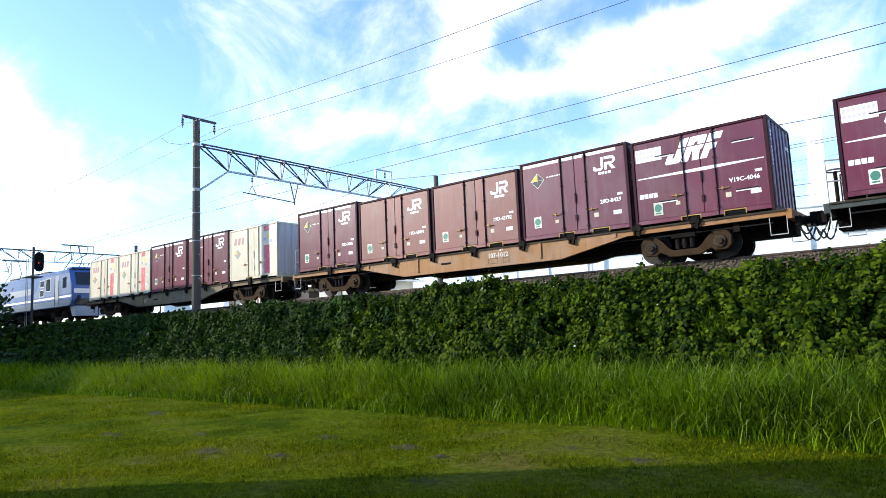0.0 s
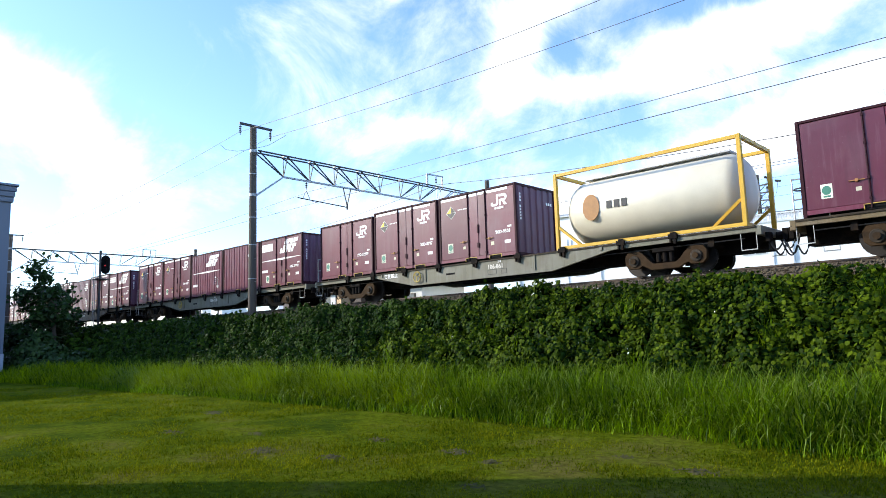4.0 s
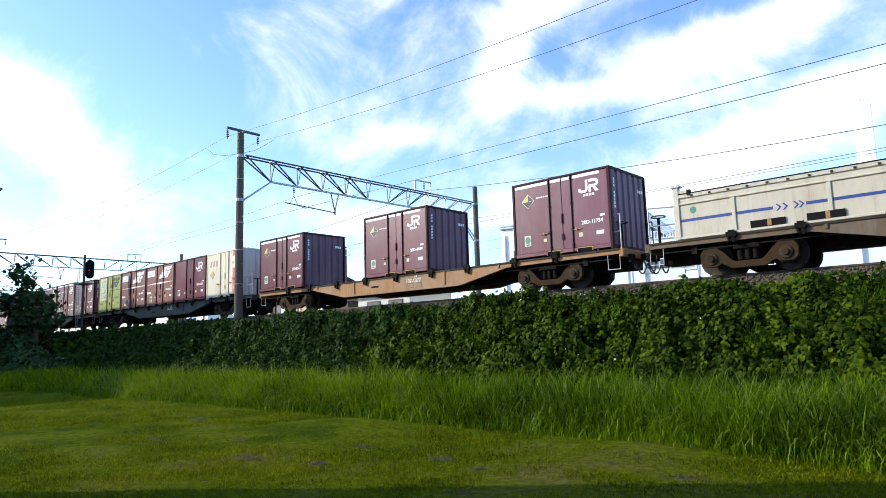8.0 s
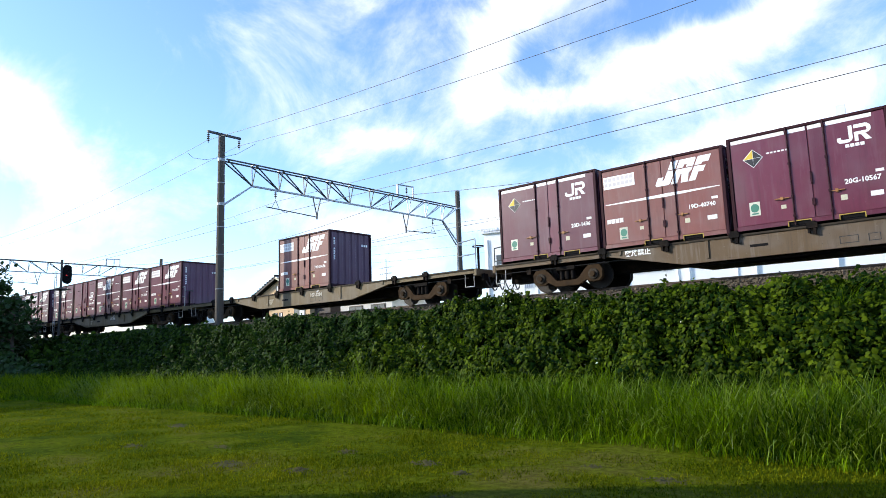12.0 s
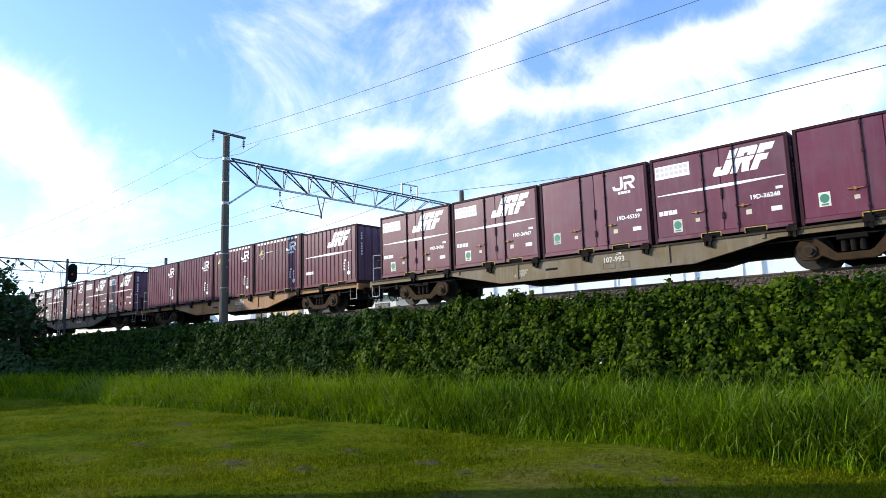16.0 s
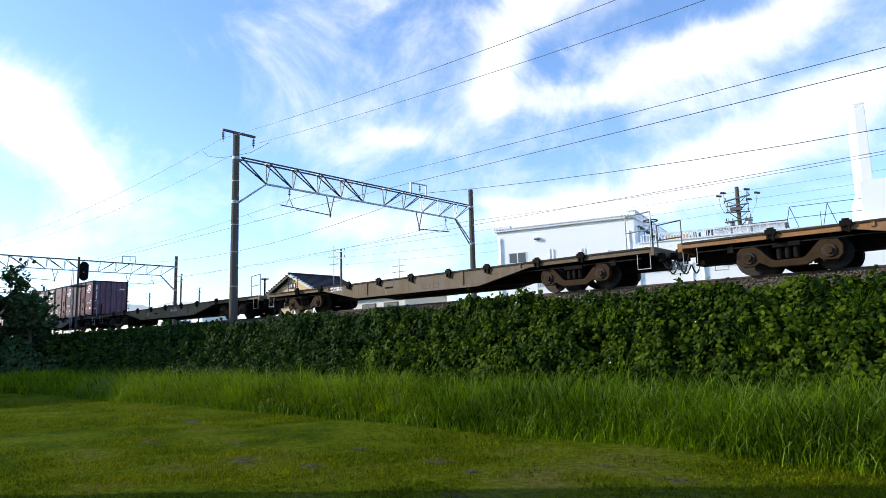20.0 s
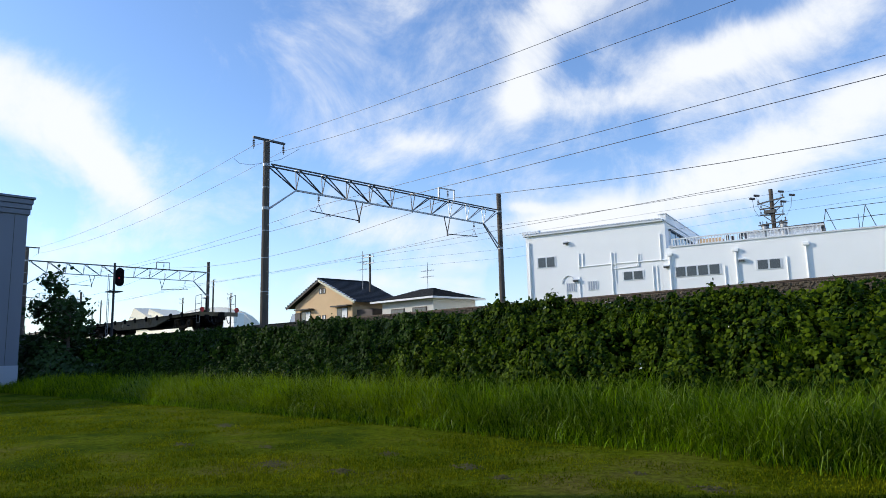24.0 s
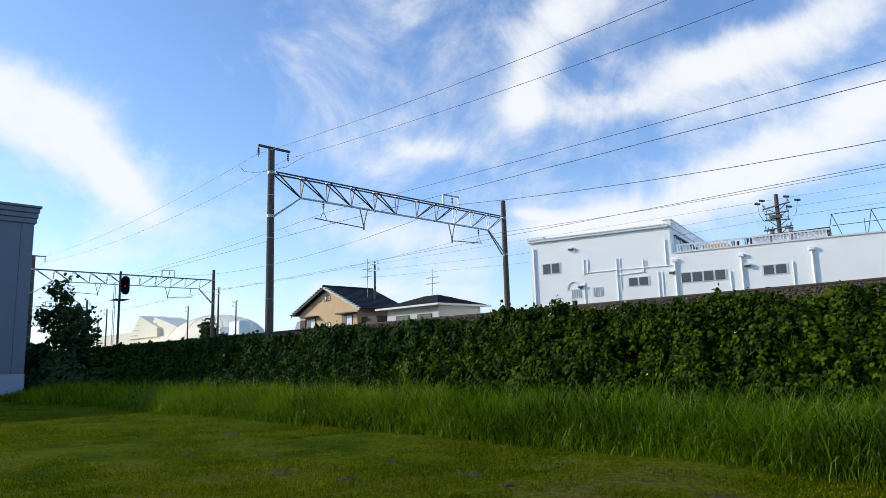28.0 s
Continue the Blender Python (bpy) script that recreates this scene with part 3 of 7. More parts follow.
def lower_rail(e, skin, length=CL):
    """Bottom rail with two fork pockets edged in yellow, and cut-away ends."""
    L2 = length / 2
    P = ((-0.52, -0.02), (0.62, 1.14)) if length < 5 else ((-1.15, -0.45), (0.45, 1.15))
    bm = B()
    xs = [-L2 + 0.09] + [v for p in P for v in p] + [L2 - 0.09]
    for a, b in zip(xs[::2], xs[1::2]):
        bx(bm, a, b, FACE, FACE + 0.06, 0.06, 0.17)
    for a, b in P:
        bx(bm, a, b, FACE, FACE + 0.06, 0.135, 0.17)
    part("bottom_rail", bm, skin, e)
    for a, b in P:
        # black plate behind the opening paints the shade inside the pocket
        pk = part("fork_pocket", bx(B(), a, b, FACE + 0.05, FACE + 0.09, 0.01, 0.135), black_and_shade, e)
        bm = B()
        quad(bm, a - 0.02, b + 0.02, 0.137, 0.157, FACE - 0.006, FACE)
        quad(bm, a - 0.02, a, 0.02, 0.137, FACE - 0.006, FACE)
        quad(bm, b, b + 0.02, 0.02, 0.137, FACE - 0.006, FACE)
        part("pocket_edge", bm, pocket_yellow, pk)


def door_side(e, H, skin, edge):
    """Two fixed panels and a pair of door leaves between two lock rods."""
    y = FACE + 0.022
    for name, a, b in (("side_panel", -1.765, -0.385), ("door_leaf", -0.355, 0.095), ("door_leaf", 0.105, 0.455), ("side_panel", 0.485, 1.765)):
        part(name, bx(B(), a, b, y, y + 0.04, 0.175, H - 0.078), skin, e, bevel=0.012)
    for x in (-0.37, 0.47):
        r = part("lock_rod", rod(B(), (x, FACE - 0.004, 0.05), (x, FACE - 0.004, H - 0.03), 0.019, 6), edge, e)
        bm = B()
        for z in (0.25, 0.75, 1.6, H - 0.2):
            bx(bm, x - 0.03, x + 0.03, FACE - 0.028, FACE + 0.02, z, z + 0.06)
        part("rod_bracket", bm, edge, r)
    for x in (-0.62, 0.62):
        bm = B()
        bx(bm, x - 0.17, x + 0.17, FACE - 0.022, FACE + 0.02, 0.75, 0.77)
        bx(bm, x - 0.03, x + 0.03, FACE - 0.03, FACE + 0.02, 0.72, 0.80)
        part("door_handle", bm, orange_steel, e, "orange-brown steel handle")
    part("door_lever", bx(B(), 0.075, 0.115, FACE - 0.02, FACE + 0.02, 1.02, 1.33), edge, e)
    part("door_catch", bx(B(), 0.06, 0.13, FACE - 0.02, FACE + 0.02, 0.48, 0.66), edge, e)


def poster(e, x, z, y, face=sticker_face):
    p = part("eco_sticker", quad(B(), x, x + 0.26, z, z + 0.36, y - 0.004, y), face, e, "pale sticker with a green round motif")
    bm = B()
    slab(bm, [(x + 0.13 + 0.105 * math.cos(a), z + 0.2 + 0.115 * math.sin(a)) for a in [i * math.tau / 14 for i in range(14)]], y - 0.007, y - 0.0045)
    quad(bm, x + 0.05, x + 0.21, z + 0.03, z + 0.07, y - 0.007, y - 0.0045)
    part("sticker_motif", bm, leaf_green, p)


def small_marks(e, y, mark=white_mark):
    """The little data plates low on the doors."""
    part("data_plate", quad(B(), 1.45, 1.62, 1.06, 1.13, y - 0.004, y), mark, e)
    part("data_plate", quad(B(), 1.30, 1.56, 0.50, 0.62, y - 0.004, y), mark, e)
    part("notice_plate", quad(B(), 0.68, 0.82, 0.50, 0.63, y - 0.004, y), cream, e)
    part("notice_plate", quad(B(), -0.66, -0.54, 0.50, 0.60, y - 0.004, y), cream, e)


def vents(e, y, lip):
    for x, z in ((-1.15, 1.95), (0.95, 1.95), (-1.15, 0.64), (0.95, 0.64)) if lip else ((-1.2, 1.9), (0.9, 2.22), (-1.2, 0.95), (0.9, 0.72)):
        # each slot is a raised black strip, coloured as the shade inside a vent
        v = part("vent_slot", quad(B(), x, x + 0.55, z, z + 0.03, y - 0.012, y), black_and_shade, e)
        if lip:
            part("slot_lip", quad(B(), x, x + 0.55, z - 0.03, z - 0.004, y - 0.016, y), white_mark, v)


def brand_words(e, x, z, y, mark):
    bm = B()
    for i in range(4):
        quad(bm, x + i * 0.135, x + i * 0.135 + 0.115, z, z + 0.13, y - 0.004, y)
    part("side_wording", bm, mark, e)


def stripe_livery(e, H, y, mark=white_mark, at=-0.12, wide=1.0):
    """White name panel, slanted mark and a thin stripe that widens."""
    nb = part("name_panel", quad(B(), -1.72, -1.72 + wide, H - 0.64, H - 0.26, y - 0.004, y), mark, e)
    bm = B()
    for r in range(2):
        for i in range(7):
            quad(bm, -1.69 + i * 0.135 * wide, -1.69 + (i * 0.135 + 0.1) * wide, H - 0.56 + r * 0.15, H - 0.56 + r * 0.15 + 0.10, y - 0.006, y - 0.0045)
    tagged(part("panel_wording", bm, faint_mark, nb), kind="stuff")
    part("slanted_mark", rail_mark(B(), at, H - 0.84, 0.66, y), mark, e)
    part("stripe", slab(B(), ((-1.70, H - 1.13), (0.2, H - 1.165), (1.70, H - 1.115), (1.70, H - 1.095), (0.2, H - 1.065), (-1.70, H - 1.105)), y - 0.004, y), mark, e)
    brand_words(e, -1.68, 0.80, y, mark)


def square_livery(e, H, y, mark=white_mark, drop=0.0):
    H = H - drop
    part("corner_mark", hook_mark(B(), 0.74, H - 0.72, 0.41, y), mark, e)
    bm = B()
    for i in range(4):
        quad(bm, 0.90 + i * 0.105, 0.90 + i * 0.105 + 0.085, H - 0.84, H - 0.76, y - 0.004, y)
    part("mark_wording", bm, mark, e)


def banner_livery(e, H, y, pieces, mark=white_mark):
    """White band under the roof edge and the black-and-yellow diamond."""
    for a, b in pieces:
        part("top_band", quad(B(), a, b, H - 0.19, H - 0.09, y - 0.004, y), mark, e)
    x, z, r = -1.22, H - 0.66, 0.23
    d = part("height_diamond", slab(B(), ((x - r - 0.02, z), (x, z - r - 0.02), (x + r + 0.02, z), (x, z + r + 0.02)), y - 0.004, y), mark, e, "yellow and black height warning diamond")
    part("diamond_yellow", slab(B(), ((x - r, z), (x, z), (x, z + r)), y - 0.007, y - 0.0045), sign_yellow, d)
    bm = B()
    slab(bm, ((x, z - r), (x + r, z), (x + 0.008, z)), y - 0.007, y - 0.0045)
    slab(bm, ((x - r, z - 0.008), (x, z - r), (x, z - 0.008)), y - 0.007, y - 0.0045)
    slab(bm, ((x + 0.008, z + 0.008), (x + r, z + 0.008), (x + 0.008, z + r)), y - 0.007, y - 0.0045)
    part("diamond_dark", bm, black_mark, d)
    bm = B()
    for i in range(6):
        quad(bm, x + 0.34 + i * 0.09, x + 0.40 + i * 0.09, z + 0.05, z + 0.09, y - 0.004, y)
    part("height_wording", bm, mark, e)


def ribbed_side(e, H, skin, n=13):
    part("side_sheet", ribs(B(), CL - 0.18, 0.17, H - 0.076, n, 0.036, 0, FACE + 0.004), skin, e)
    bm = B()
    for x in (-0.75, 0.15, 1.0):
        bx(bm, x, x + 0.55, FACE + 0.1, FACE + 0.2, H - 0.02, H + 0.025)
    part("roof_cleats", bm, maroon_dark, e)


KINDS = {
    # kind: height, skin, frame, ribbed side, livery, label
    "S": (2.5, maroon, maroon_dark, False, "stripe", "maroon steel freight container with white stripe and slanted mark"),
    "s": (2.5, brown_red, maroon_dark, False, "stripe", "faded brown-red freight container with white stripe and slanted mark"),
    "J": (2.5, maroon, maroon_dark, False, "square", "plain maroon steel freight container with small white mark"),
    "j": (2.5, brown_red, maroon_dark, False, "square", "plain faded brown-red freight container with small white mark"),
    "T": (2.6, maroon, maroon_dark, False, "banner", "tall maroon freight container with white top band and diamond"),
    "V": (2.5, maroon, maroon_dark, False, "stripe_vent", "vented maroon freight container with white stripe"),
    "v": (2.5, brown_red, maroon_dark, False, "stripe_vent", "vented brown-red freight container with white stripe"),
    "U": (2.5, maroon, maroon_dark, False, "square_vent", "vented maroon freight container with small white mark"),
    "C": (2.5, maroon, maroon_dark, True, "ribbed_stripe", "ribbed maroon freight container with white stripe"),
    "c": (2.5, maroon, maroon_dark, True, "ribbed_square", "ribbed maroon freight container with small white mark"),
    "G": (2.6, maroon, maroon_dark, True, "ribbed_banner", "tall ribbed maroon freight container with white top band"),
    "E": (2.5, green_box, green_frame, False, "eco", "yellow-green freight container with cream eco panel"),
    "W": (2.5, white_box, white_box, False, "white", "cream white freight container with pink band"),
}


def build_container(kind):
    H, skin, edge, ribbed, livery, label = KINDS[kind]
    e = thing("freight_container", label + " on wagon", "container", "containers on the train")
    shell(e, H, skin, edge, {"E": green_box, "W": white_end}.get(kind, shade_purple_end))
    lower_rail(e, skin)
    if ribbed:
        ribbed_side(e, H, skin)
        y = FACE + 0.002
        if livery == "ribbed_stripe":
            part("slanted_mark", rail_mark(B(), -0.10, H - 0.82, 0.62, y), white_mark, e)
            part("stripe", slab(B(), ((-1.60, H - 1.13), (0.2, H - 1.165), (1.54, H - 1.115), (1.54, H - 1.095), (0.2, H - 1.065), (-1.60, H - 1.105)), y - 0.004, y), white_mark, e)
            brand_words(e, -1.58, 0.62, y, white_mark)
        else:
            square_livery(e, H, y)
        if livery == "ribbed_banner":
            banner_livery(e, H, y, [(-1.62 + i * 0.2725, -1.62 + i * 0.2725 + 0.17) for i in range(12)])
        part("data_plate", quad(B(), 1.02, 1.16, 0.98, 1.05, y - 0.004, y), white_mark, e)
        part("data_plate", quad(B(), 1.22, 1.42, 0.42, 0.54, y - 0.004, y), white_mark, e)
        return e
    door_side(e, H, skin, edge)
    y = FACE + 0.0215
    if livery.startswith("stripe"):
        stripe_livery(e, H, y, at=-0.90 if livery.endswith("vent") else -0.12, wide=0.76 if livery.endswith("vent") else 1.0)
        poster(e, -1.30, 0.28, y)
    elif livery.startswith("square"):
        square_livery(e, H, y, drop=0.5 if livery.endswith("vent") else 0.0)
        poster(e, -1.42, 0.42, y)
    elif livery == "banner":
        square_livery(e, H, y)
        banner_livery(e, H, y, ((-1.74, -0.42), (-0.33, 0.07), (0.12, 0.43), (0.53, 1.5)))
        poster(e, -1.42, 0.42, y)
    elif livery == "eco":
        pn = part("cream_panel", quad(B(), -1.62, -0.45, 0.85, H - 0.12, y - 0.004, y), cream, e)
        bm = B()
        slab(bm, [(-0.98 + 0.42 * math.cos(a), 1.78 + 0.46 * math.sin(a)) for a in [i * math.tau / 20 for i in range(20)]], y - 0.007, y - 0.0045)
        part("round_motif", bm, motif_green, pn)
        bm = B()
        slab(bm, [(-0.96 + 0.34 * math.cos(a), 1.80 + 0.38 * math.sin(a)) for a in [i * math.tau / 20 for i in range(20)]], y - 0.010, y - 0.0075)
        part("motif_disc", bm, motif_pale, pn)
        part("motif_box", quad(B(), -1.40, -0.92, 1.36, 1.78, y - 0.013, y - 0.0105), motif_green, pn)
        part("motif_box_face", quad(B(), -1.365, -0.955, 1.395, 1.745, y - 0.016, y - 0.0135), cream, pn)
        part("motif_sweep", tube(B(), [(-0.98 - 0.52 * math.cos(q), y - 0.012, 1.42 - 0.30 * math.sin(q)) for q in [0.1 + 2.6 * i / 9 for i in range(10)]], 0.012, 5), motif_green, pn)
        letters("エコレールマーク", 0.142, leaf_green, pn, (-1.56, y - 0.008, 0.98), "panel_wording")
        part("slanted_mark", rail_mark(B(), 0.06, H - 0.86, 0.64, y), black_mark, e)
        part("stripe", quad(B(), 0.15, 1.68, H - 1.06, H - 1.03, y - 0.004, y), black_mark, e)
        brand_words(e, -1.62, 0.55, y, green_mark)
    elif livery == "white":
        part("pink_band", quad(B(), 0.86, 1.28, 0.22, 1.52, y - 0.004, y), pink, e, "pink band on the door panel")
        part("pink_band", quad(B(), 0.86, 1.28, 2.16, 2.40, y - 0.004, y), pink, e)
        bm = B()
        quad(bm, 0.84, 1.0, 1.72, 1.86, y - 0.004, y), quad(bm, 1.3, 1.46, 1.62, 1.74, y - 0.004, y)
        part("fruit_mark", bm, pale_blue, e)
        part("fruit_mark", quad(B(), 1.02, 1.32, 1.80, 2.02, y - 0.004, y), pale_yellow, e)
        bm = B()
        for i in range(3):
            slab(bm, ((-1.50 + i * 0.30, 1.74), (-1.32 + i * 0.30, 1.74), (-1.26 + i * 0.30, 2.06), (-1.44 + i * 0.30, 2.06)), y - 0.004, y)
        part("name_bars", bm, faded_rose, e, "faded rose name bars")
        d = part("height_diamond", slab(B(), ((-1.50, 1.3), (-1.22, 1.06), (-0.94, 1.3), (-1.22, 1.54)), y - 0.004, y), worn_grey, e)
        part("diamond_yellow", slab(B(), ((-1.46, 1.3), (-1.22, 1.3), (-1.22, 1.5)), y - 0.007, y - 0.0045), sign_yellow, d)
    if livery.endswith("vent"):
        vents(e, y, livery == "stripe_vent")
    small_marks(e, y, green_mark if livery == "eco" else white_mark)
    return e


def build_open_top(e_label):
    """A long low open-topped container with posts that stand above its walls."""
    L, H = 6.058, 1.25
    L2 = L / 2
    e = thing("open_top_container", e_label, "container", "open-topped containers")
    for x in (-L2, L2 - 0.15):
        for y in (FACE, -FACE - 0.15):
            p = part("corner_post", bx(B(), x, x + 0.15, y, y + 0.15, 0.0, 1.50), open_top, e, bevel=0.012)
            part("post_cap", bx(B(), x - 0.06, x + 0.21, y - 0.03, y + 0.18, 1.50, 1.54), galv, p)
    for y0, y1 in ((FACE + 0.04, FACE + 0.08), (-FACE - 0.08, -FACE - 0.04)):
        part("side_wall", bx(B(), -L2 + 0.15, L2 - 0.15, y0, y1, 0.05, H), open_top, e)
    for s in (-1, 1):
        part("end_wall", ribs(B(), CW - 0.3, 0.05, H - 0.05, 6, 0.06, s, s * (L2 - 0.03)), open_top, e)
    for z0, z1 in ((H - 0.08, H + 0.03), (0.98, 1.03), (0.0, 0.07)):
        part("side_rail", bx(B(), -L2 + 0.15, L2 - 0.15, FACE, FACE + 0.06, z0, z1), open_top, e, bevel=0.01)
    part("top_cover", bx(B(), -L2 + 0.2, L2 - 0.2, FACE + 0.05, -FACE - 0.05, H + 0.031, H + 0.05), black_and_shade, e)
    for x in (-1.45, 0.85):
        part("side_stiffener", bx(B(), x, x + 0.1, FACE + 0.005, FACE + 0.05, 0.07, 0.98), open_top, e, bevel=0.01)
    y = FACE + 0.0385
    for a, b in ((-2.86, -1.46), (-1.34, -0.42), (0.36, 0.84), (0.96, 2.86)):
        part("blue_stripe", quad(B(), a, b, 0.49, 0.57, y - 0.004, y), stripe_blue, e)
    bm = B()
    for x in (-0.36, -0.2, 0.06, 0.18):
        slab(bm, ((x, 0.44), (x + 0.05, 0.44), (x + 0.14, 0.53), (x + 0.05, 0.62), (x, 0.62), (x + 0.09, 0.53)), y - 0.004, y)
    part("arrow_mark", bm, stripe_blue, e)
    for s in (-1, 1):
        x = s * (L2 - 0.028)
        part("end_stripe", bx(B(), min(x, x + s * 0.006), max(x, x + s * 0.006), FACE + 0.2, -FACE - 0.2, 0.49, 0.57), stripe_blue, e)
    # gussets between the posts and the top rail, and a row of hooks along the rail
    bm = B()
    for s in (-1, 1):
        x = s * (L2 - 0.15)
        slab(bm, ((x - s * 0.55, H + 0.03), (x, H + 0.03), (x, H + 0.17)) if s > 0 else ((x, H + 0.03), (x + 0.55, H + 0.03), (x, H + 0.17)), FACE + 0.02, FACE + 0.05)
    part("post_gusset", bm, open_top, e)
    bm = B()
    for i in range(11):
        x = -2.5 + i * 0.5
        bx(bm, x - 0.03, x + 0.03, FACE - 0.02, FACE, 1.19, 1.24)
    tagged(part("rail_hooks", bm, sill_grime, e), kind="stuff")
    for a in (-1.0, 0.35):
        # these pockets too are plates in the black of their inner shade
        pk = part("fork_pocket", bx(B(), a, a + 0.85, FACE - 0.004, FACE + 0.03, 0.075, 0.26), black_and_shade, e)
        part("pocket_bar", bx(B(), a + 0.42, a + 0.52, FACE - 0.012, FACE - 0.005, 0.08, 0.25), orange_steel, pk)
    part("rim_seal", bx(B(), -L2 + 0.15, L2 - 0.15, FACE - 0.012, FACE + 0.05, H + 0.031, H + 0.055), black_and_shade, e)
    part("rust_stain", slab(B(), ((2.45, 1.175), (2.78, 1.18), (2.80, 1.27), (2.30, 1.265), (2.22, 1.22)), FACE - 0.003, FACE), rust_wash, e, "brown rust stain below the latch")
    part("eco_sticker", slab(B(), [(-2.5 + 0.09 * math.cos(a), 0.8 + 0.10 * math.sin(a)) for a in [i * math.tau / 12 for i in range(12)]], y - 0.004, y), leaf_green, e)
    for x in (-L2 + 0.4, L2 - 0.5):
        part("lid_latch", bx(B(), x, x + 0.1, FACE - 0.02, FACE + 0.06, H - 0.02, H + 0.14), grime, e)
    return e


def build_tank():
    L, H = 6.058, 2.55
    L2 = L / 2
    e = thing("tank_container", "white round tank in a yellow steel frame on a flat wagon", "tank container")
    for x in (-L2 + 0.06, L2 - 0.06):
        for y in (FACE + 0.06, -FACE - 0.06):
            part("frame_post", bx(B(), x - 0.06, x + 0.06, y - 0.06, y + 0.06, 0, H), frame_yellow, e, bevel=0.01)
        bm = B()
        for z in (0.06, H - 0.06):
            bx(bm, x - 0.05, x + 0.05, FACE + 0.12, -FACE - 0.12, z - 0.05, z + 0.05)
        part("end_beam", bm, frame_yellow, e)
    for y in (FACE + 0.06, -FACE - 0.06):
        for z in (0.06, H - 0.06):
            part("side_beam", bx(B(), -L2 + 0.12, L2 - 0.12, y - 0.05, y + 0.05, z - 0.05, z + 0.05), frame_yellow, e)
        bm = B()
        for s in (-1, 1):
            bar(bm, (s * (L2 - 0.12), y, 0.75), (s * (L2 - 0.9), y, 0.1), 0.08)
        part("frame_brace", bm, frame_yellow, e)
    rr = 1.06
    bm = B()
    secs = [(-2.85, 0.35), (-2.78, 0.75), (-2.6, 0.98), (-2.4, rr), (2.4, rr), (2.6, 0.98), (2.78, 0.75), (2.85, 0.35)]
    rings = [[bm.verts.new((x, r * math.cos(i * math.tau / 24), 1.24 + r * math.sin(i * math.tau / 24))) for i in range(24)] for x, r in secs]
    for a, b in zip(rings, rings[1:]):
        for i in range(24):
            j = (i + 1) % 24
            bm.faces.new((a[i], a[j], b[j], b[i]))
    bm.faces.new(rings[0]), bm.faces.new(rings[-1])
    part("tank_shell", bm, tank_white, e, smooth=True)
    part("round_badge", slab(B(), [(-1.75 + 0.3 * math.cos(a), 1.25 + 0.42 * math.sin(a)) for a in [i * math.tau / 16 for i in range(16)]], FACE + 0.15, FACE + 0.175), orange_steel, e)
    bm = B()
    for i in range(3):
        quad(bm, -1.2 + i * 0.26, -1.02 + i * 0.26, 1.14, 1.38, FACE + 0.155, FACE + 0.17)
    part("side_wording", bm, black_mark, e)
    part("walkway", bx(B(), -2.4, 2.4, -0.3, 0.3, 2.35, 2.40), galv, e)
    return e


# ---- flat wagon (origin: rail level, middle) ----
def sill_outline():
    return [(-9.75, 0.87), (-5.5, 0.85), (-3.3, 0.40), (3.3, 0.40), (5.5, 0.85), (9.75, 0.87), (9.75, 1.03), (-9.75, 1.03)]


def build_bogie(parent, x0):
    bg = part("bogie", bx(B(), -0.25, 0.25, -0.85, 0.85, 0.45, 0.74), grime, parent)
    bg.matrix_basis = pose(x0, 0, 0)
    for y0, y1 in ((-1.06, -0.92), (0.92, 1.06)):
        part("side_frame", slab(B(), [(-1.12, 0.20), (-0.80, 0.20), (-0.70, 0.30), (-0.60, 0.24), (-0.42, 0.13), (0.42, 0.13), (0.60, 0.24), (0.70, 0.30), (0.80, 0.20), (1.12, 0.20), (1.24, 0.32), (1.26, 0.56), (1.16, 0.70), (0.78, 0.72), (0.62, 0.58), (0.44, 0.36), (0.34, 0.30), (-0.34, 0.30), (-0.44, 0.36), (-0.62, 0.58), (-0.78, 0.72), (-1.16, 0.70), (-1.26, 0.56), (-1.24, 0.32)], y0, y1), rusty, bg, bevel=0.014)
    for s in (-0.95, 0.95):
        for y, t in ((-0.62, -0.07), (0.62, 0.07)):
            bm = rod(B(), (s, y - 0.065, 0.43), (s, y + 0.065, 0.43), 0.43, 24)
            rod(bm, (s, y + t * 0.4 - 0.02, 0.43), (s, y + t * 0.4 + 0.02, 0.43), 0.455, 24)
            part("wheel", bm, wheel_steel, bg, bevel=0.0)
        part("axle", rod(B(), (s, -0.56, 0.43), (s, 0.56, 0.43), 0.08, 10), grime, bg)
        for y in (-1.0, 1.0):
            part("axle_box", rod(B(), (s, y - 0.10, 0.43), (s, y + 0.10, 0.43), 0.175, 12), axle_grey, bg, bevel=0.015)
            part("axle_cap", rod(B(), (s, y + math.copysign(0.10, y), 0.43), (s, y + math.copysign(0.16, y), 0.43), 0.085, 12), rusty, bg)
    for y in (-0.99, 0.99):
        for x in (-0.2, 0.0, 0.2):
            part("coil_spring", rod(B(), (x, y, 0.345), (x, y, 0.62), 0.075, 10), grime, bg)
        part("bolster_end", bx(B(), -0.34, 0.34, y - 0.12, y + 0.12, 0.625, 0.76), grime, bg, bevel=0.02)
    for s in (-0.47, 0.47):
        part("brake_beam", bx(B(), s - 0.05, s + 0.05, -0.8, 0.8, 0.30, 0.42), grime, bg)
    return bg


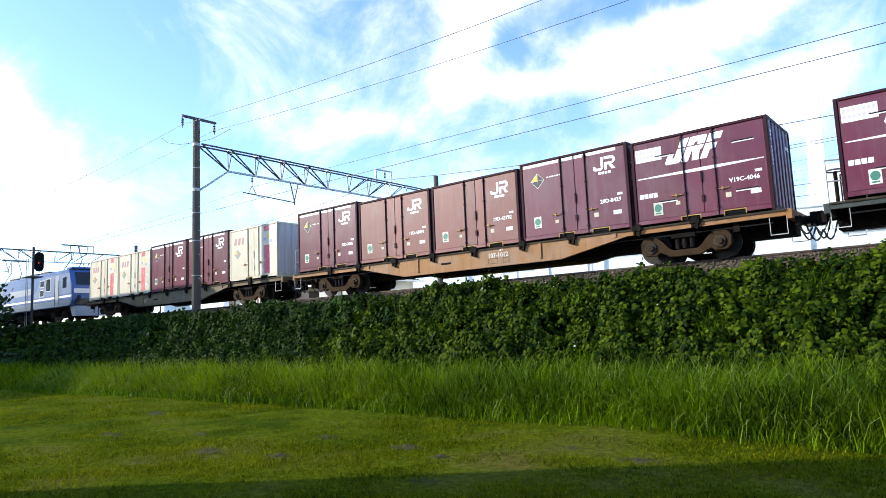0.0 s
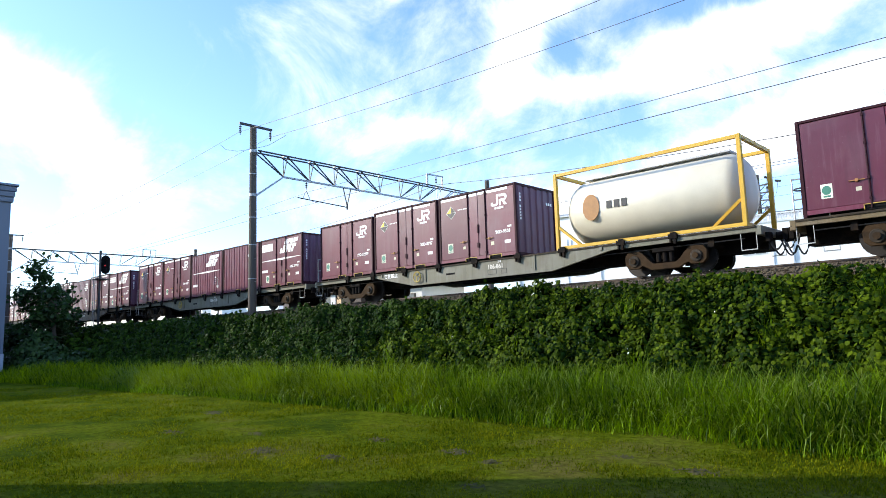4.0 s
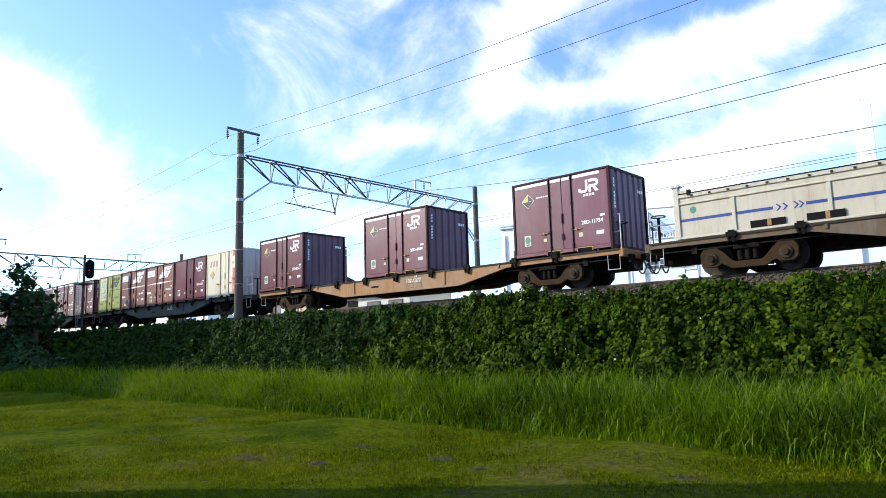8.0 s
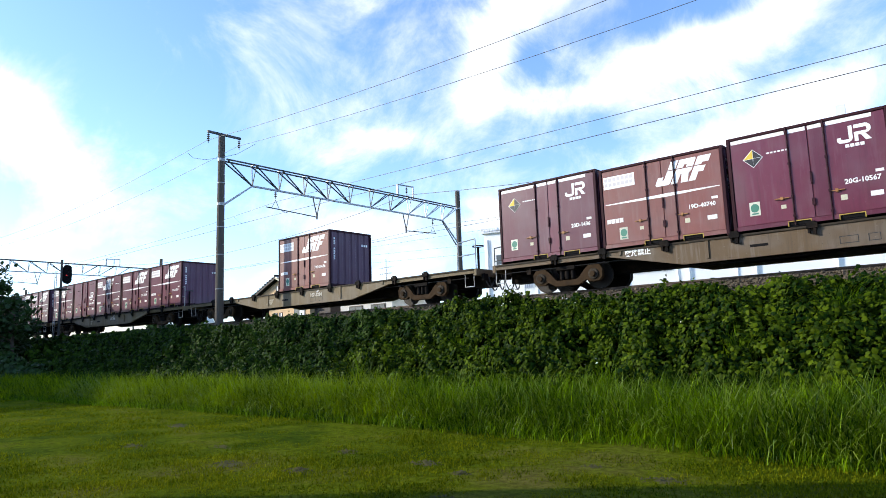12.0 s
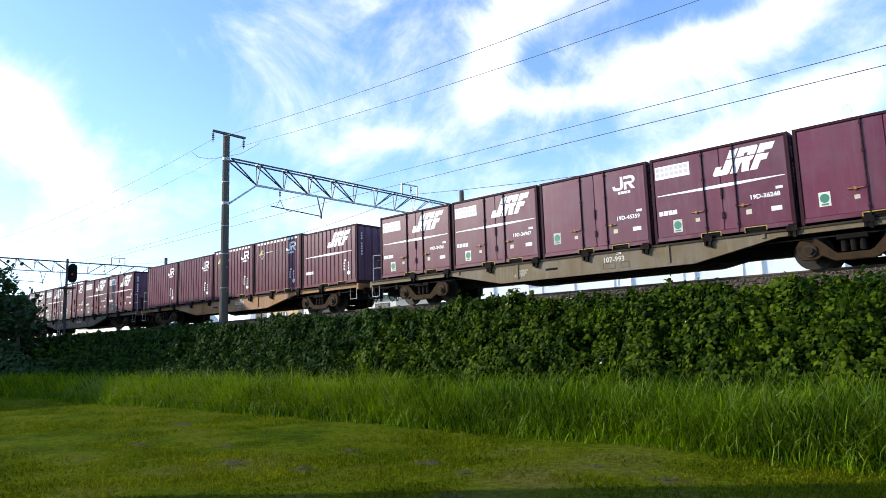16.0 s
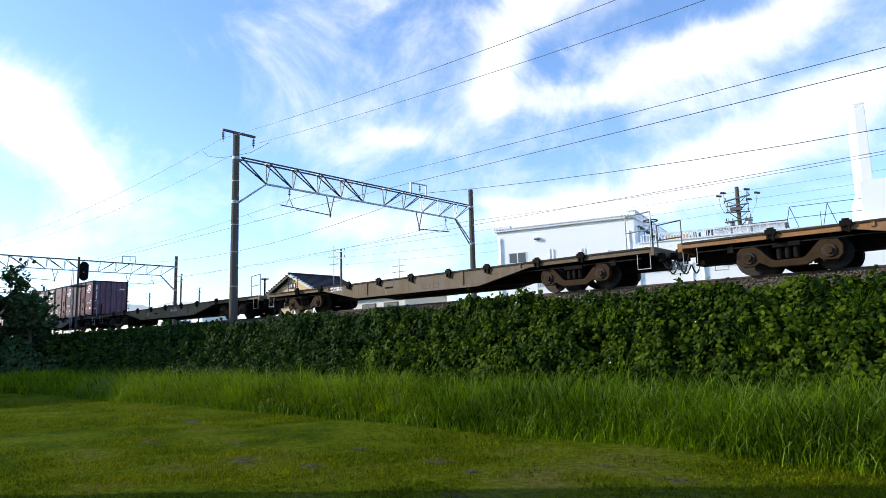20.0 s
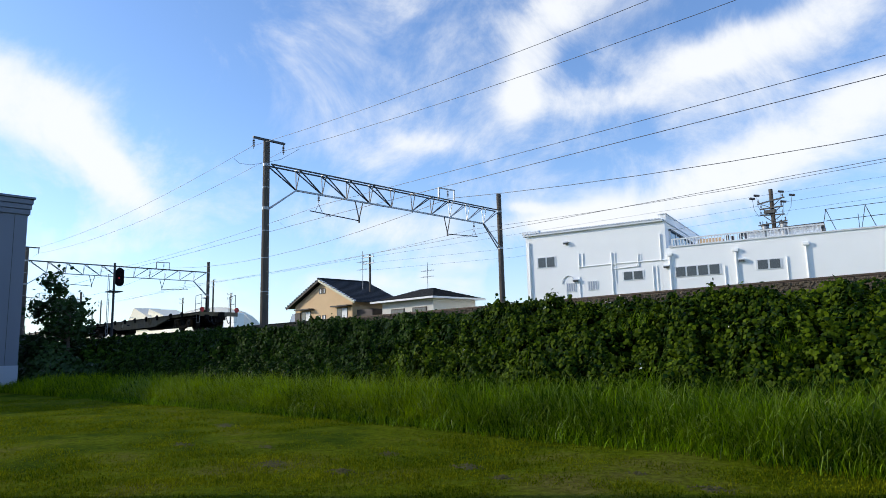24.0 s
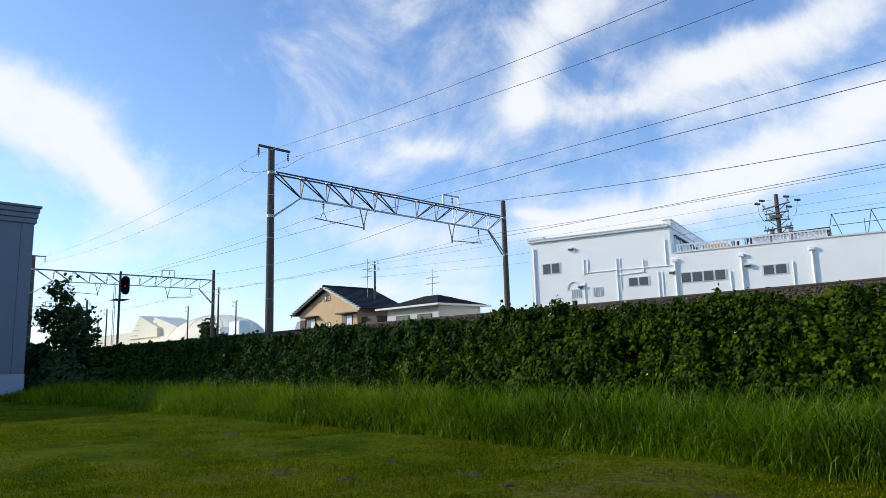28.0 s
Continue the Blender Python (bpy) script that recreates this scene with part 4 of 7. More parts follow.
def build_wagon(paint, platform, wheel_side):
    e = thing("container_wagon", "long flat container wagon with " + {"orange": "orange", "tan": "dusty tan", "brown": "brown", "grey": "blue-grey", "olive": "olive-grey"}[paint] + " side sills on bogies", "rail wagon", "wagons of the train")
    skin = sill_paint[paint]
    for y0, y1 in ((-1.22, -1.10), (1.10, 1.22)):
        s = part("side_sill", slab(B(), sill_outline(), y0, y1), skin, e)
        f0, f1 = (y0 - 0.035, y0) if y0 < 0 else (y1, y1 + 0.035)
        bm = B()
        slab(bm, ((-9.75, 0.985), (9.75, 0.985), (9.75, 1.035), (-9.75, 1.035)), f0, f1)
        part("top_flange", bm, sill_grime, s)
        bm = B()
        for x in (-5.15, -2.6, 2.6, 5.15):
            quad(bm, x - 0.04, x + 0.04, 0.50 if abs(x) < 4 else 0.87, 0.98, f0, f1)
        part("sill_stiffener", bm, skin, s)
    part("centre_beam", bx(B(), -9.75, 9.75, -0.3, 0.3, 0.45, 0.98), grime, e)
    part("deck", bx(B(), -9.75, 9.75, -1.09, 1.09, 0.985, 1.015), grime, e)
    for x in (-8.5, -4.2, -1.4, 1.4, 4.2, 8.5):
        part("cross_beam", bx(B(), x - 0.08, x + 0.08, -1.09, 1.09, 0.62, 0.984), grime, e)
    for s in (-1, 1):
        part("end_beam", bx(B(), s * 9.82 - 0.07, s * 9.82 + 0.07, -1.22, 1.22, 0.78, 1.03), skin, e, bevel=0.01)
        build_bogie(e, s * 7.1)
        bm = B()
        rod(bm, (s * 9.75, 0, 0.84), (s * 10.1, 0, 0.84), 0.11, 8)
        bx(bm, min(s * 10.08, s * 10.23), max(s * 10.08, s * 10.23), -0.17, 0.17, 0.66, 1.02)
        part("coupler", bm, grime, e, bevel=0.012)
        for y, drop in ((-0.75, 0.42), (-0.5, 0.55), (0.45, 0.5)):
            part("air_hose", tube(B(), [(s * (9.85 + 0.38 * q), y + 0.12 * q, 0.82 - drop * math.sin(q * math.pi * 0.86)) for q in [i / 8 for i in range(9)]], 0.024, 5), pipe_black, e)
        part("cock_box", bx(B(), min(s * 9.89, s * 10.0), max(s * 9.89, s * 10.0), -0.95, -0.7, 0.62, 0.86), grime, e)
    # corner steps, twist locks and small gear under the sill
    for s in (-1, 1):
        for sy in (-1, 1):
            bm = B()
            x = s * 9.55
            for dx in (-0.2, 0.2):
                bar(bm, (x + dx, sy * 1.2, 0.85), (x + dx, sy * 1.2, 0.40), 0.014)
            bar(bm, (x - 0.2, sy * 1.2, 0.41), (x + 0.2, sy * 1.2, 0.41), 0.022)
            part("corner_step", bm, step_white, e, "white painted step")
    for i, x in enumerate((-7.4, -5.7, -3.75, -1.85, 0.0, 1.95, 3.75, 5.85, 7.5)):
        for sy in (-1, 1):
            bm = B()
            bx(bm, x - 0.13, x + 0.13, sy * 1.275 - 0.045, sy * 1.275 + 0.045, 0.955, 1.09)
            bx(bm, x - 0.10, x - 0.05, sy * 1.27 - 0.03, sy * 1.27 + 0.03, 0.84, 0.955)
            bx(bm, x + 0.02, x + 0.09, sy * 1.275 - 0.035, sy * 1.275 + 0.035, 0.80, 0.955)
            bx(bm, x - 0.08, x + 0.08, sy * 1.26 - 0.03, sy * 1.26 + 0.03, 1.09, 1.14)
            part("twist_lock", bm, grime, e)
    part("air_tank", rod(B(), (-2.2, 0.62, 0.62), (-0.6, 0.62, 0.62), 0.2, 12), grime, e)
    part("brake_cylinder", rod(B(), (1.0, -0.6, 0.66), (1.8, -0.6, 0.66), 0.16, 12), grime, e)
    bm = B()
    tube(bm, [(-9.4, -1.05, 0.74), (-5.2, -1.05, 0.74), (-3.2, -0.9, 0.55), (3.2, -0.9, 0.55), (5.2, -1.05, 0.74), (9.4, -1.05, 0.74)], 0.02, 5)
    part("brake_pipe", bm, pipe_black, e)
    bm = B()
    for a, b in ((0.55, 0.95), (1.15, 1.4)):
        for q0, q1, z0, z1 in ((a, b, 0.50, 0.515), (a, b, 0.665, 0.68), (a, a + 0.015, 0.515, 0.665), (b - 0.015, b, 0.515, 0.665)):
            quad(bm, q0, q1, z0, z1, -1.2245, -1.2205)
    part("data_frame", bm, black_mark, e)
    if paint == "tan":
        part("sill_mark", rail_mark(B(), -2.75, 0.56, 0.23, -1.2205), worn_tan, e, "faded pale slanted mark")
    # the slot is not cut: flat black paints its inner shade
    part("sill_slot", quad(B(), -1.5, -1.05, 0.66, 0.73, -1.2245, -1.2205), black_and_shade, e)
    # platform with hand rails and brake wheel at one end
    px = platform * 9.78
    for sy in (-1, 1):
        bm = B()
        y = sy * 1.1
        a, b = px, px - platform * 0.8
        for q0, q1 in (((a, y, 1.03), (a, y, 2.1)), ((a, y, 2.1), (b, y, 2.04)), ((b, y, 2.04), (b, y, 1.03)), ((a, y, 1.57), (b, y, 1.54))):
            rod(bm, q0, q1, 0.02, 6)
        part("hand_rail", bm, dark_steel if sy > 0 else galv, e)
    bm = rod(B(), (px - platform * 0.15, -0.75, 1.0), (px - platform * 0.15, -0.75, 1.86), 0.045, 8)
    st = part("brake_stand", bm, grime, e)
    part("brake_wheel", ring(B(), (px - platform * 0.15, -0.75, 1.88), 0.2, 0.022, "z"), dark_steel, st)
    if wheel_side:
        x = -3.0
        bm = ring(B(), (x, -1.30, 0.72), 0.2, 0.022)
        for k in range(3):
            a = k * math.tau / 3 + 0.4
            rod(bm, (x, -1.30, 0.72), (x + 0.2 * math.cos(a), -1.30, 0.72 + 0.2 * math.sin(a)), 0.016, 5)
        part("side_brake_wheel", bm, pocket_yellow, e, "yellow spoked hand wheel")
    return e


def build_loco():
    e = thing("electric_locomotive", "blue and pale grey box-shaped electric locomotive, pantographs raised", "locomotive")
    L2 = 9.0
    side = [(-L2 + 0.25, 0.95), (L2 - 0.25, 0.95), (L2, 1.25), (L2 - 0.05, 2.3), (L2 - 0.55, 3.35), (-L2 + 0.55, 3.35), (-L2 + 0.05, 2.3), (-L2, 1.25)]
    part("body", slab(B(), side, -1.42, 1.42), loco_blue, e, bevel=0.05)
    for y0, y1 in ((-1.4245, -1.4205), (1.4205, 1.4245)):
        part("grey_panel", slab(B(), ((2.4, 1.75), (L2 - 0.1, 1.75), (L2 - 0.4, 3.1), (4.2, 3.1)), y0, y1), loco_mid, e)
        part("grey_panel", slab(B(), ((-L2 + 0.1, 1.75), (-2.4, 1.75), (-4.2, 3.1), (-L2 + 0.4, 3.1)), y0, y1), loco_mid, e)
        part("white_line", quad(B(), -L2 + 0.1, L2 - 0.1, 1.52, 1.66, y0, y1), white_mark, e)
        part("lower_skirt", quad(B(), -L2 + 0.35, L2 - 0.35, 0.97, 1.38, y0, y1), loco_light, e)
        for x in (L2 - 1.5, -L2 + 0.9):
            part("cab_window", quad(B(), x, x + 0.62, 2.15, 2.85, y0 - 0.004, y1 + 0.004), glass_dark, e)
        for s in (-1, 1):
            for xa, xb, za, zb in ((3.7, 4.45, 2.42, 2.92), (3.7, 4.45, 1.78, 2.28), (4.75, 5.55, 2.08, 2.98)):
                w = part("side_window", quad(B(), min(s * xa, s * xb), max(s * xa, s * xb), za, zb, y0 - 0.004, y1 + 0.004), off_white, e)
                part("pane", quad(B(), min(s * xa, s * xb) + 0.05, max(s * xa, s * xb) - 0.05, za + 0.05, zb - 0.05, y0 - 0.008, y1 + 0.008), glass_dark, w)
            d = part("cab_door", quad(B(), min(s * 6.3, s * 6.9), max(s * 6.3, s * 6.9), 1.05, 3.05, y0 - 0.003, y1 + 0.003), loco_light, e)
            part("door_gap", quad(B(), min(s * 6.22, s * 6.3), max(s * 6.22, s * 6.3), 1.05, 3.05, y0 - 0.005, y1 + 0.005), black_and_shade, d)
            part("hand_rail", rod(B(), (s * 6.98, y0 * 1.03, 1.1), (s * 6.98, y0 * 1.03, 2.7), 0.02, 6), galv, e)
        part("slanted_wording", quad(B(), -2.0, 2.2, 2.05, 2.5, y0 - 0.003, y1 + 0.003), loco_light, e)
    for s in (-1, 1):
        bm = B()
        f = [(s * (L2 - 0.03), 2.32), (s * (L2 - 0.43), 3.15)]
        v = [(f[0][0], -1.15, f[0][1]), (f[0][0], 1.15, f[0][1]), (f[1][0], 1.1, f[1][1]), (f[1][0], -1.1, f[1][1])]
        w = [(x + s * 0.03, y, z) for x, y, z in v]
        a, b = [bm.verts.new(p) for p in v], [bm.verts.new(p) for p in w]
        bm.faces.new(b), bm.faces.new(a[::-1])
        for i in range(4):
            j = (i + 1) % 4
            bm.faces.new((a[i], a[j], b[j], b[i]))
        part("windscreen", bm, glass_dark, e)
        part("roof_cap", bx(B(), min(s * (L2 - 1.3), s * (L2 - 0.35)), max(s * (L2 - 1.3), s * (L2 - 0.35)), -1.3, 1.3, 3.36, 3.5), loco_blue, e, bevel=0.05)
        part("lower_front", bx(B(), min(s * (L2 - 0.1), s * (L2 + 0.015)), max(s * (L2 - 0.1), s * (L2 + 0.015)), -1.2, 1.2, 1.0, 1.4), glass_dark, e)
        part("front_band", bx(B(), min(s * (L2 - 0.02), s * (L2 + 0.03)), max(s * (L2 - 0.02), s * (L2 + 0.03)), -1.3, 1.3, 1.75, 2.05), white_mark, e)
        part("snow_plough", slab(B(), [(s * q, z) for q, z in ((L2 - 0.7, 0.93), (L2 - 0.35, 0.28), (L2 + 0.16, 0.28), (L2 + 0.05, 0.93))][::int(s)], -1.25, 1.25), loco_light, e, "pale grey plough")
        for y in (-1.0, 1.0):
            part("headlight", rod(B(), (s * (L2 - 0.02), y, 1.5), (s * (L2 + 0.06), y, 1.5), 0.12, 12), glass_dark, e)
        x = s * 5.6
        pg = part("pantograph", B_panto(x), dark_steel, e)
        part("pan_head", bx(B(), x - 0.18, x + 0.18, -0.85, 0.85, 5.28, 5.32), dark_steel, pg)
    bm = B()
    for x in (-3.0, -1.0, 1.0, 3.0):
        bx(bm, x - 0.7, x + 0.7, -0.9, 0.9, 3.36, 3.62)
    part("roof_equipment", bm, dark_steel, e)
    for x in (-6.0, 0.0, 6.0):
        build_bogie(e, x)
    part("underframe", bx(B(), -8.2, 8.2, -1.0, 1.0, 0.55, 0.94), grime, e)
    return e


def B_panto(x):
    bm = B()
    for y in (-0.5, 0.5):
        rod(bm, (x - 0.7, y, 3.4), (x + 0.5, y * 0.7, 4.3), 0.03, 6)
        rod(bm, (x + 0.5, y * 0.7, 4.3), (x, y * 0.5, 5.28), 0.025, 6)
    return bm


# ---- the train: paint, platform end, shift of the load, loads by slot, lettering ----
# loads: five letters, one a slot ('.': empty); or "open" / a tank in the last two slots ('k')
WAGONS = (
    ("tan", -1, 0.03, "WWTTW", "", ("", "", "", "", "")),
    ("orange", -1, 0.03, "TjjTV", "107-1012", ("20D-3805", "19D-45093", "19D-43792", "20D-8429", "V19C-4046")),
    ("grey", -1, 0.05, "VCSTS", "104-1518", ("V19C-4510", "", "19G-16252", "20G-2521", "19D-38966")),
    ("brown", -1, 0.05, "vTcTS", "104-95", ("V19C-8164", "20G-3372", "", "20D-12646", "19D-33631")),
    ("olive", -1, 0.06, "TTCcS", "104-1928", ("20D-18835", "20D-3837", "", "", "19D-35992")),
    ("olive", -1, 0.06, "JTTk.", "106-861", ("19D-52279", "20D-8797", "20D-9503", "", "")),
    ("tan", -1, -0.05, "JCjTc", "", ("", "", "", "", "")),
    ("brown", -1, -0.04, "TCGTJ", "106-758", ("20D-6760", "", "", "20D-6982", "19D-45886")),
    ("grey", 1, -0.54, "EssJW", "104-703", ("19D-33655", "19D-40371", "19D-39215", "19D-47654", "19A-10945")),
    ("orange", 1, -0.2, "T.T.T", "107-1377", ("20D-8567", "", "20D-4089", "", "20D-11754")),
    ("brown", -1, 0.35, "open", "106-225", ()),
    ("tan", -1, 0.62, "JJSSS", "107-757", ("19D-47749", "19D-45573", "19D-18909", "19D-38255", "19D-39519")),
    ("tan", 1, 0.08, "VUVSS", "107-946", ("V19C-1362", "V19C-8967", "V19C-2590", "19G-18258", "19G-17511")),
    ("tan", 1, 0.05, "..s..", "107-1294", ("", "", "19D-39656", "", "")),
    ("brown", 1, 0.0, "TsTTS", "", ("20D-1436", "19D-40740", "20G-10567", "20D-6839", "19D-33576")),
    ("tan", 1, -0.03, "SSSJJ", "", ("", "", "", "", "")),
    ("tan", 1, -0.08, "SSTSS", "107-1484", ("", "", "20D-1286", "19D-32914", "19D-41822")),
    ("orange", -1, 0.33, "ccGGC", "107-1955", ("19G-18721", "19G", "20G-3357", "20G-673", "19G-17")),
    ("tan", -1, 0.28, "SSJSJ", "107-993", ("19D-34361", "19D-36967", "19D-45359", "19D-36248", "19D-46318")),
    ("grey", 1, -0.27, "JTVJT", "104-1678", ("19D-48044", "20D-3676", "V19C-2799", "19D-50147", "20D-7919")),
    ("grey", 1, -0.28, "TTSJJ", "104-1288", ("20D-4846", "20D-12258", "19D-38776", "19D-42830", "19D-43151")),
    ("tan", 1, 0.0, ".....", "107-1202", ()),
    ("brown", 1, -0.2, ".....", "", ()),
    ("orange", 1, -0.2, ".....", "107-1975", ()),
    ("olive", -1, -0.2, ".....", "104-1150", ()),
    ("tan", 1, 0.2, ".....", "", ()),
)
TRACK_Y = 19.52
LOAD_Z = 1.05
MOVING = []      # (thing, x at the clip's start, z)


def first_or_copy(store, key, make):
    if key in store:
        return copy_thing(store[key], Matrix())
    store[key] = make()
    return store[key]


def stacked_bars():
    bm = B()
    for x, n in ((1.0, 3), (1.27, 5)):
        for i in range(n):
            quad(bm, x, x + 0.07, 0.86 - i * 0.12, 0.94 - i * 0.12, FACE - 0.003, FACE + 0.002)
    return bm


def build_train():
    boxes, flats, later = {}, {}, []
    for k, (paint, platform, shift, load, number, codes) in enumerate(WAGONS):
        right = -3.98 + 20.47 * (k - 1)
        side_wheel = number.startswith(("104", "106")) and platform < 0
        w = first_or_copy(flats, (paint, platform, side_wheel), lambda: build_wagon(paint, platform, side_wheel))
        MOVING.append((w, right - 9.5, 0.0))
        later.append((w, number, 0.215, sill_mark, (0.55, -1.2245, 0.705), "wagon_number"))
        if number:
            later.append((w, "コキ", 0.09, white_mark, (1.0, -1.2245, 0.905), "class_wording"))
        if k == 3:
            carded = w
        if k in (5, 7, 11, 14, 22):
            later.append((w, "突放禁止", 0.2, white_mark, (-5.0, -1.2245, 0.82), "sill_wording"))
        if load == "open":
            for i in range(3):
                c = first_or_copy(boxes, "open", lambda: build_open_top("low cream open-topped steel container with blue stripe on a flat wagon"))
                MOVING.append((c, right + shift - 3.03 - (2 - i) * 6.36, LOAD_Z))
            continue
        for i, kind in enumerate(load):
            x = right + shift - CL / 2 - (4 - i) * 3.82
            if kind == ".":
                continue
            if load == "T.T.T":
                x += (-0.2, 0.0, 0.12, 0.0, 0.28)[i]
            if kind == "k":
                MOVING.append((build_tank(), right + shift - 3.03, LOAD_Z))
                continue
            c = first_or_copy(boxes, kind, lambda: build_container(kind))
            MOVING.append((c, x, LOAD_Z))
            if kind in "CcG":
                a, _, b = (codes[i] if codes else "").partition("-")
                if a:
                    later.append((c, "\n".join(a), 0.12, white_mark, (1.0, FACE - 0.001, 0.84), "container_number"))
                    if b:
                        later.append((c, "\n".join(b), 0.12, white_mark, (1.27, FACE - 0.001, 0.84), "container_number"))
                else:
                    tagged(part("painted_number", stacked_bars(), white_mark, c), kind="stuff")
            if kind not in "CcG" and codes and codes[i]:
                code = codes[i]
                mark = green_mark if kind == "E" else black_mark if kind == "W" else white_mark
                later.append((c, code, 0.165, mark, (1.74 - 0.105 * len(code), FACE + 0.0175, 0.88), "container_number"))
    loco = build_loco()
    MOVING.append((loco, -3.98 - 20.47 - 19.9 - 10.2, 0.0))
    for parent, text, size, mark, at, name in later:
        if text:
            letters(text, size, mark, parent, at, name)
    part("blue_card", quad(B(), 8.05, 8.45, 0.885, 0.985, -1.262, -1.258), card_blue, carded, "bright blue card hung on the sill")
    tail = [m for m in MOVING if m[0].name.startswith("container_wagon")][-1][0]
    for y in (-1.12, 1.12):
        part("tail_disc", rod(B(), (9.90, y, 1.17), (9.93, y, 1.17), 0.15, 16), red_disc, tail, "round red tail disc")
    for ob, x, z in MOVING:
        ob.matrix_basis = pose(x, TRACK_Y, z)


def run(t):
    """Metres that the train has gone to the left at t seconds."""
    return 20.878 * t + 0.03754 * t * t + 0.000246 * t ** 3


def motions():
    times = [0.0, 1.0, 2.0, 3.5, 5.5, 7.0, 8.5, 10.0, 11.5, 13.0, 14.5, 16.0, 17.5, 19.0, 20.5, 22.0, 23.5, 25.0, 26.5, 28.0]
    for ob, x, z in MOVING:
        walk(ob, [(t, pose(x - run(t), TRACK_Y, z)) for t in times])


# ---- ground, embankment, tracks ----
LAWN = -3.1


def lay_ground():
    n = 60
    xs = np.concatenate([[-3000, -900, -300, -120], np.linspace(-70, 20, n), [60, 200, 900, 3000]])
    ys = np.concatenate([[-3000, -600, -100, -20], np.linspace(-4, 14, 30), [40, 120, 400, 3000]])
    verts = [(x, y, LAWN + (0.05 * noise.noise(Vector((x * 0.35, y * 0.35, 0.0))) + 0.02 * noise.noise(Vector((x * 1.3, y * 1.3, 3.0))) if -71 < x < 21 and -5 < y < 15 else 0.0)) for y in ys for x in xs]
    w = len(xs)
    faces = [(j * w + i, j * w + i + 1, (j + 1) * w + i + 1, (j + 1) * w + i) for j in range(len(ys) - 1) for i in range(w - 1)]
    tagged(raw("ground", verts, faces, lawn_mat, True), "mown lawn with dry patches that runs to the horizon", "ground", kind="structure")


def bank_z(y):
    pts = ((10.4, -3.15), (12.2, -2.35), (14.9, -0.98), (16.1, -0.85), (17.5, -0.24), (21.6, -0.24), (22.8, -0.75), (27.2, -0.75), (28.3, -0.24), (32.4, -0.24), (33.4, -0.85), (35.2, -1.2), (36.6, -3.15))
    for (a, za), (b, zb) in zip(pts, pts[1:]):
        if a <= y <= b:
            return za + (zb - za) * (y - a) / (b - a)
    return -3.15


def lay_embankment():
    xs = [-600, -300, -180] + list(np.linspace(-110, 30, 120)) + [90, 300, 600]
    ys = [10.4, 11.3, 12.2, 13.1, 14.0, 14.9, 16.1, 16.8, 17.5, 21.6, 22.8, 27.2, 28.3, 32.4, 33.4, 35.2, 36.6]
    verts = [(x, y, bank_z(y) + (0.08 * noise.noise(Vector((x * 0.7, y * 0.7, 1.0))) if y < 16 else 0.0)) for y in ys for x in xs]
    w = len(xs)
    lower, upper = [], []
    for j in range(len(ys) - 1):
        for i in range(w - 1):
            (lower if ys[j + 1] <= 16.2 or ys[j] >= 33.4 else upper).append((j * w + i, j * w + i + 1, (j + 1) * w + i + 1, (j + 1) * w + i))
    tagged(raw("embankment", verts, lower, soil, True), "dark soil railway embankment under climbing vines", "embankment", kind="structure")
    tagged(raw("ballast_bed", verts, upper, ballast_mat, False), "grey-brown crushed stone ballast along the tracks", "ballast", kind="structure")


def scatter_ballast():
    """Loose stones on the shoulder towards the lawn."""
    rng = np.random.default_rng(3)
    verts, faces = [], []
    base = np.array([(1, 0, 0), (-1, 0, 0), (0, 1, 0), (0, -1, 0), (0, 0, 1), (0, 0, -1)], float)
    tri = ((0, 2, 4), (2, 1, 4), (1, 3, 4), (3, 0, 4), (2, 0, 5), (1, 2, 5), (3, 1, 5), (0, 3, 5))
    for _ in range(22000):
        x = 4 - 52 * rng.random() ** 1.3
        y = rng.uniform(16.0, 18.2)
        s = rng.uniform(0.02, 0.045)
        p = base * s * rng.uniform(0.6, 1.3, (6, 3)) + rng.uniform(-0.01, 0.01, (6, 3)) + (x, y, bank_z(y) + 0.02)
        k = len(verts)
        verts.extend(map(tuple, p))
        faces.extend((a + k, b + k, c + k) for a, b, c in tri)
    tagged(raw("loose_ballast", verts, faces, ballast_mat), "loose crushed stones on the ballast shoulder", "ballast", kind="stuff")


def lay_track(y0, tag):
    for y in (y0 - 0.535, y0 + 0.535):
        bm = B()
        bx(bm, -600, 600, y - 0.033, y + 0.033, -0.045, 0.0)
        bx(bm, -600, 600, y - 0.009, y + 0.009, -0.125, -0.045)
        bx(bm, -600, 600, y - 0.063, y + 0.063, -0.15, -0.125)
        tagged(part("rail", bm, rail_mat), "worn steel rail on concrete sleepers", "rail", "rails", "structure")
    verts, faces = [], []
    for i in range(500):
        x = -220 + i * 0.6
        k = len(verts)
        for dx, dy, dz in itertools_box():
            verts.append((x + dx * 0.11, y0 + dy * 1.0, -0.235 + dz * 0.085))
        faces += [tuple(k + q for q in f) for f in ((0, 1, 3, 2), (4, 6, 7, 5), (0, 4, 5, 1), (2, 3, 7, 6), (0, 2, 6, 4), (1, 5, 7, 3))]
    tagged(raw("sleepers", verts, faces, sleeper_mat), "concrete sleepers in the ballast", "sleeper", kind="stuff")


def itertools_box():
    return [(a, b, c) for a in (-1, 1) for b in (-1, 1) for c in (0, 1)]


lay_ground()
lay_embankment()
lay_track(TRACK_Y, "near")
lay_track(30.2, "far")


# ---- overhead line ----
NEAR_POLE, FAR_POLE = 16.35, 33.8


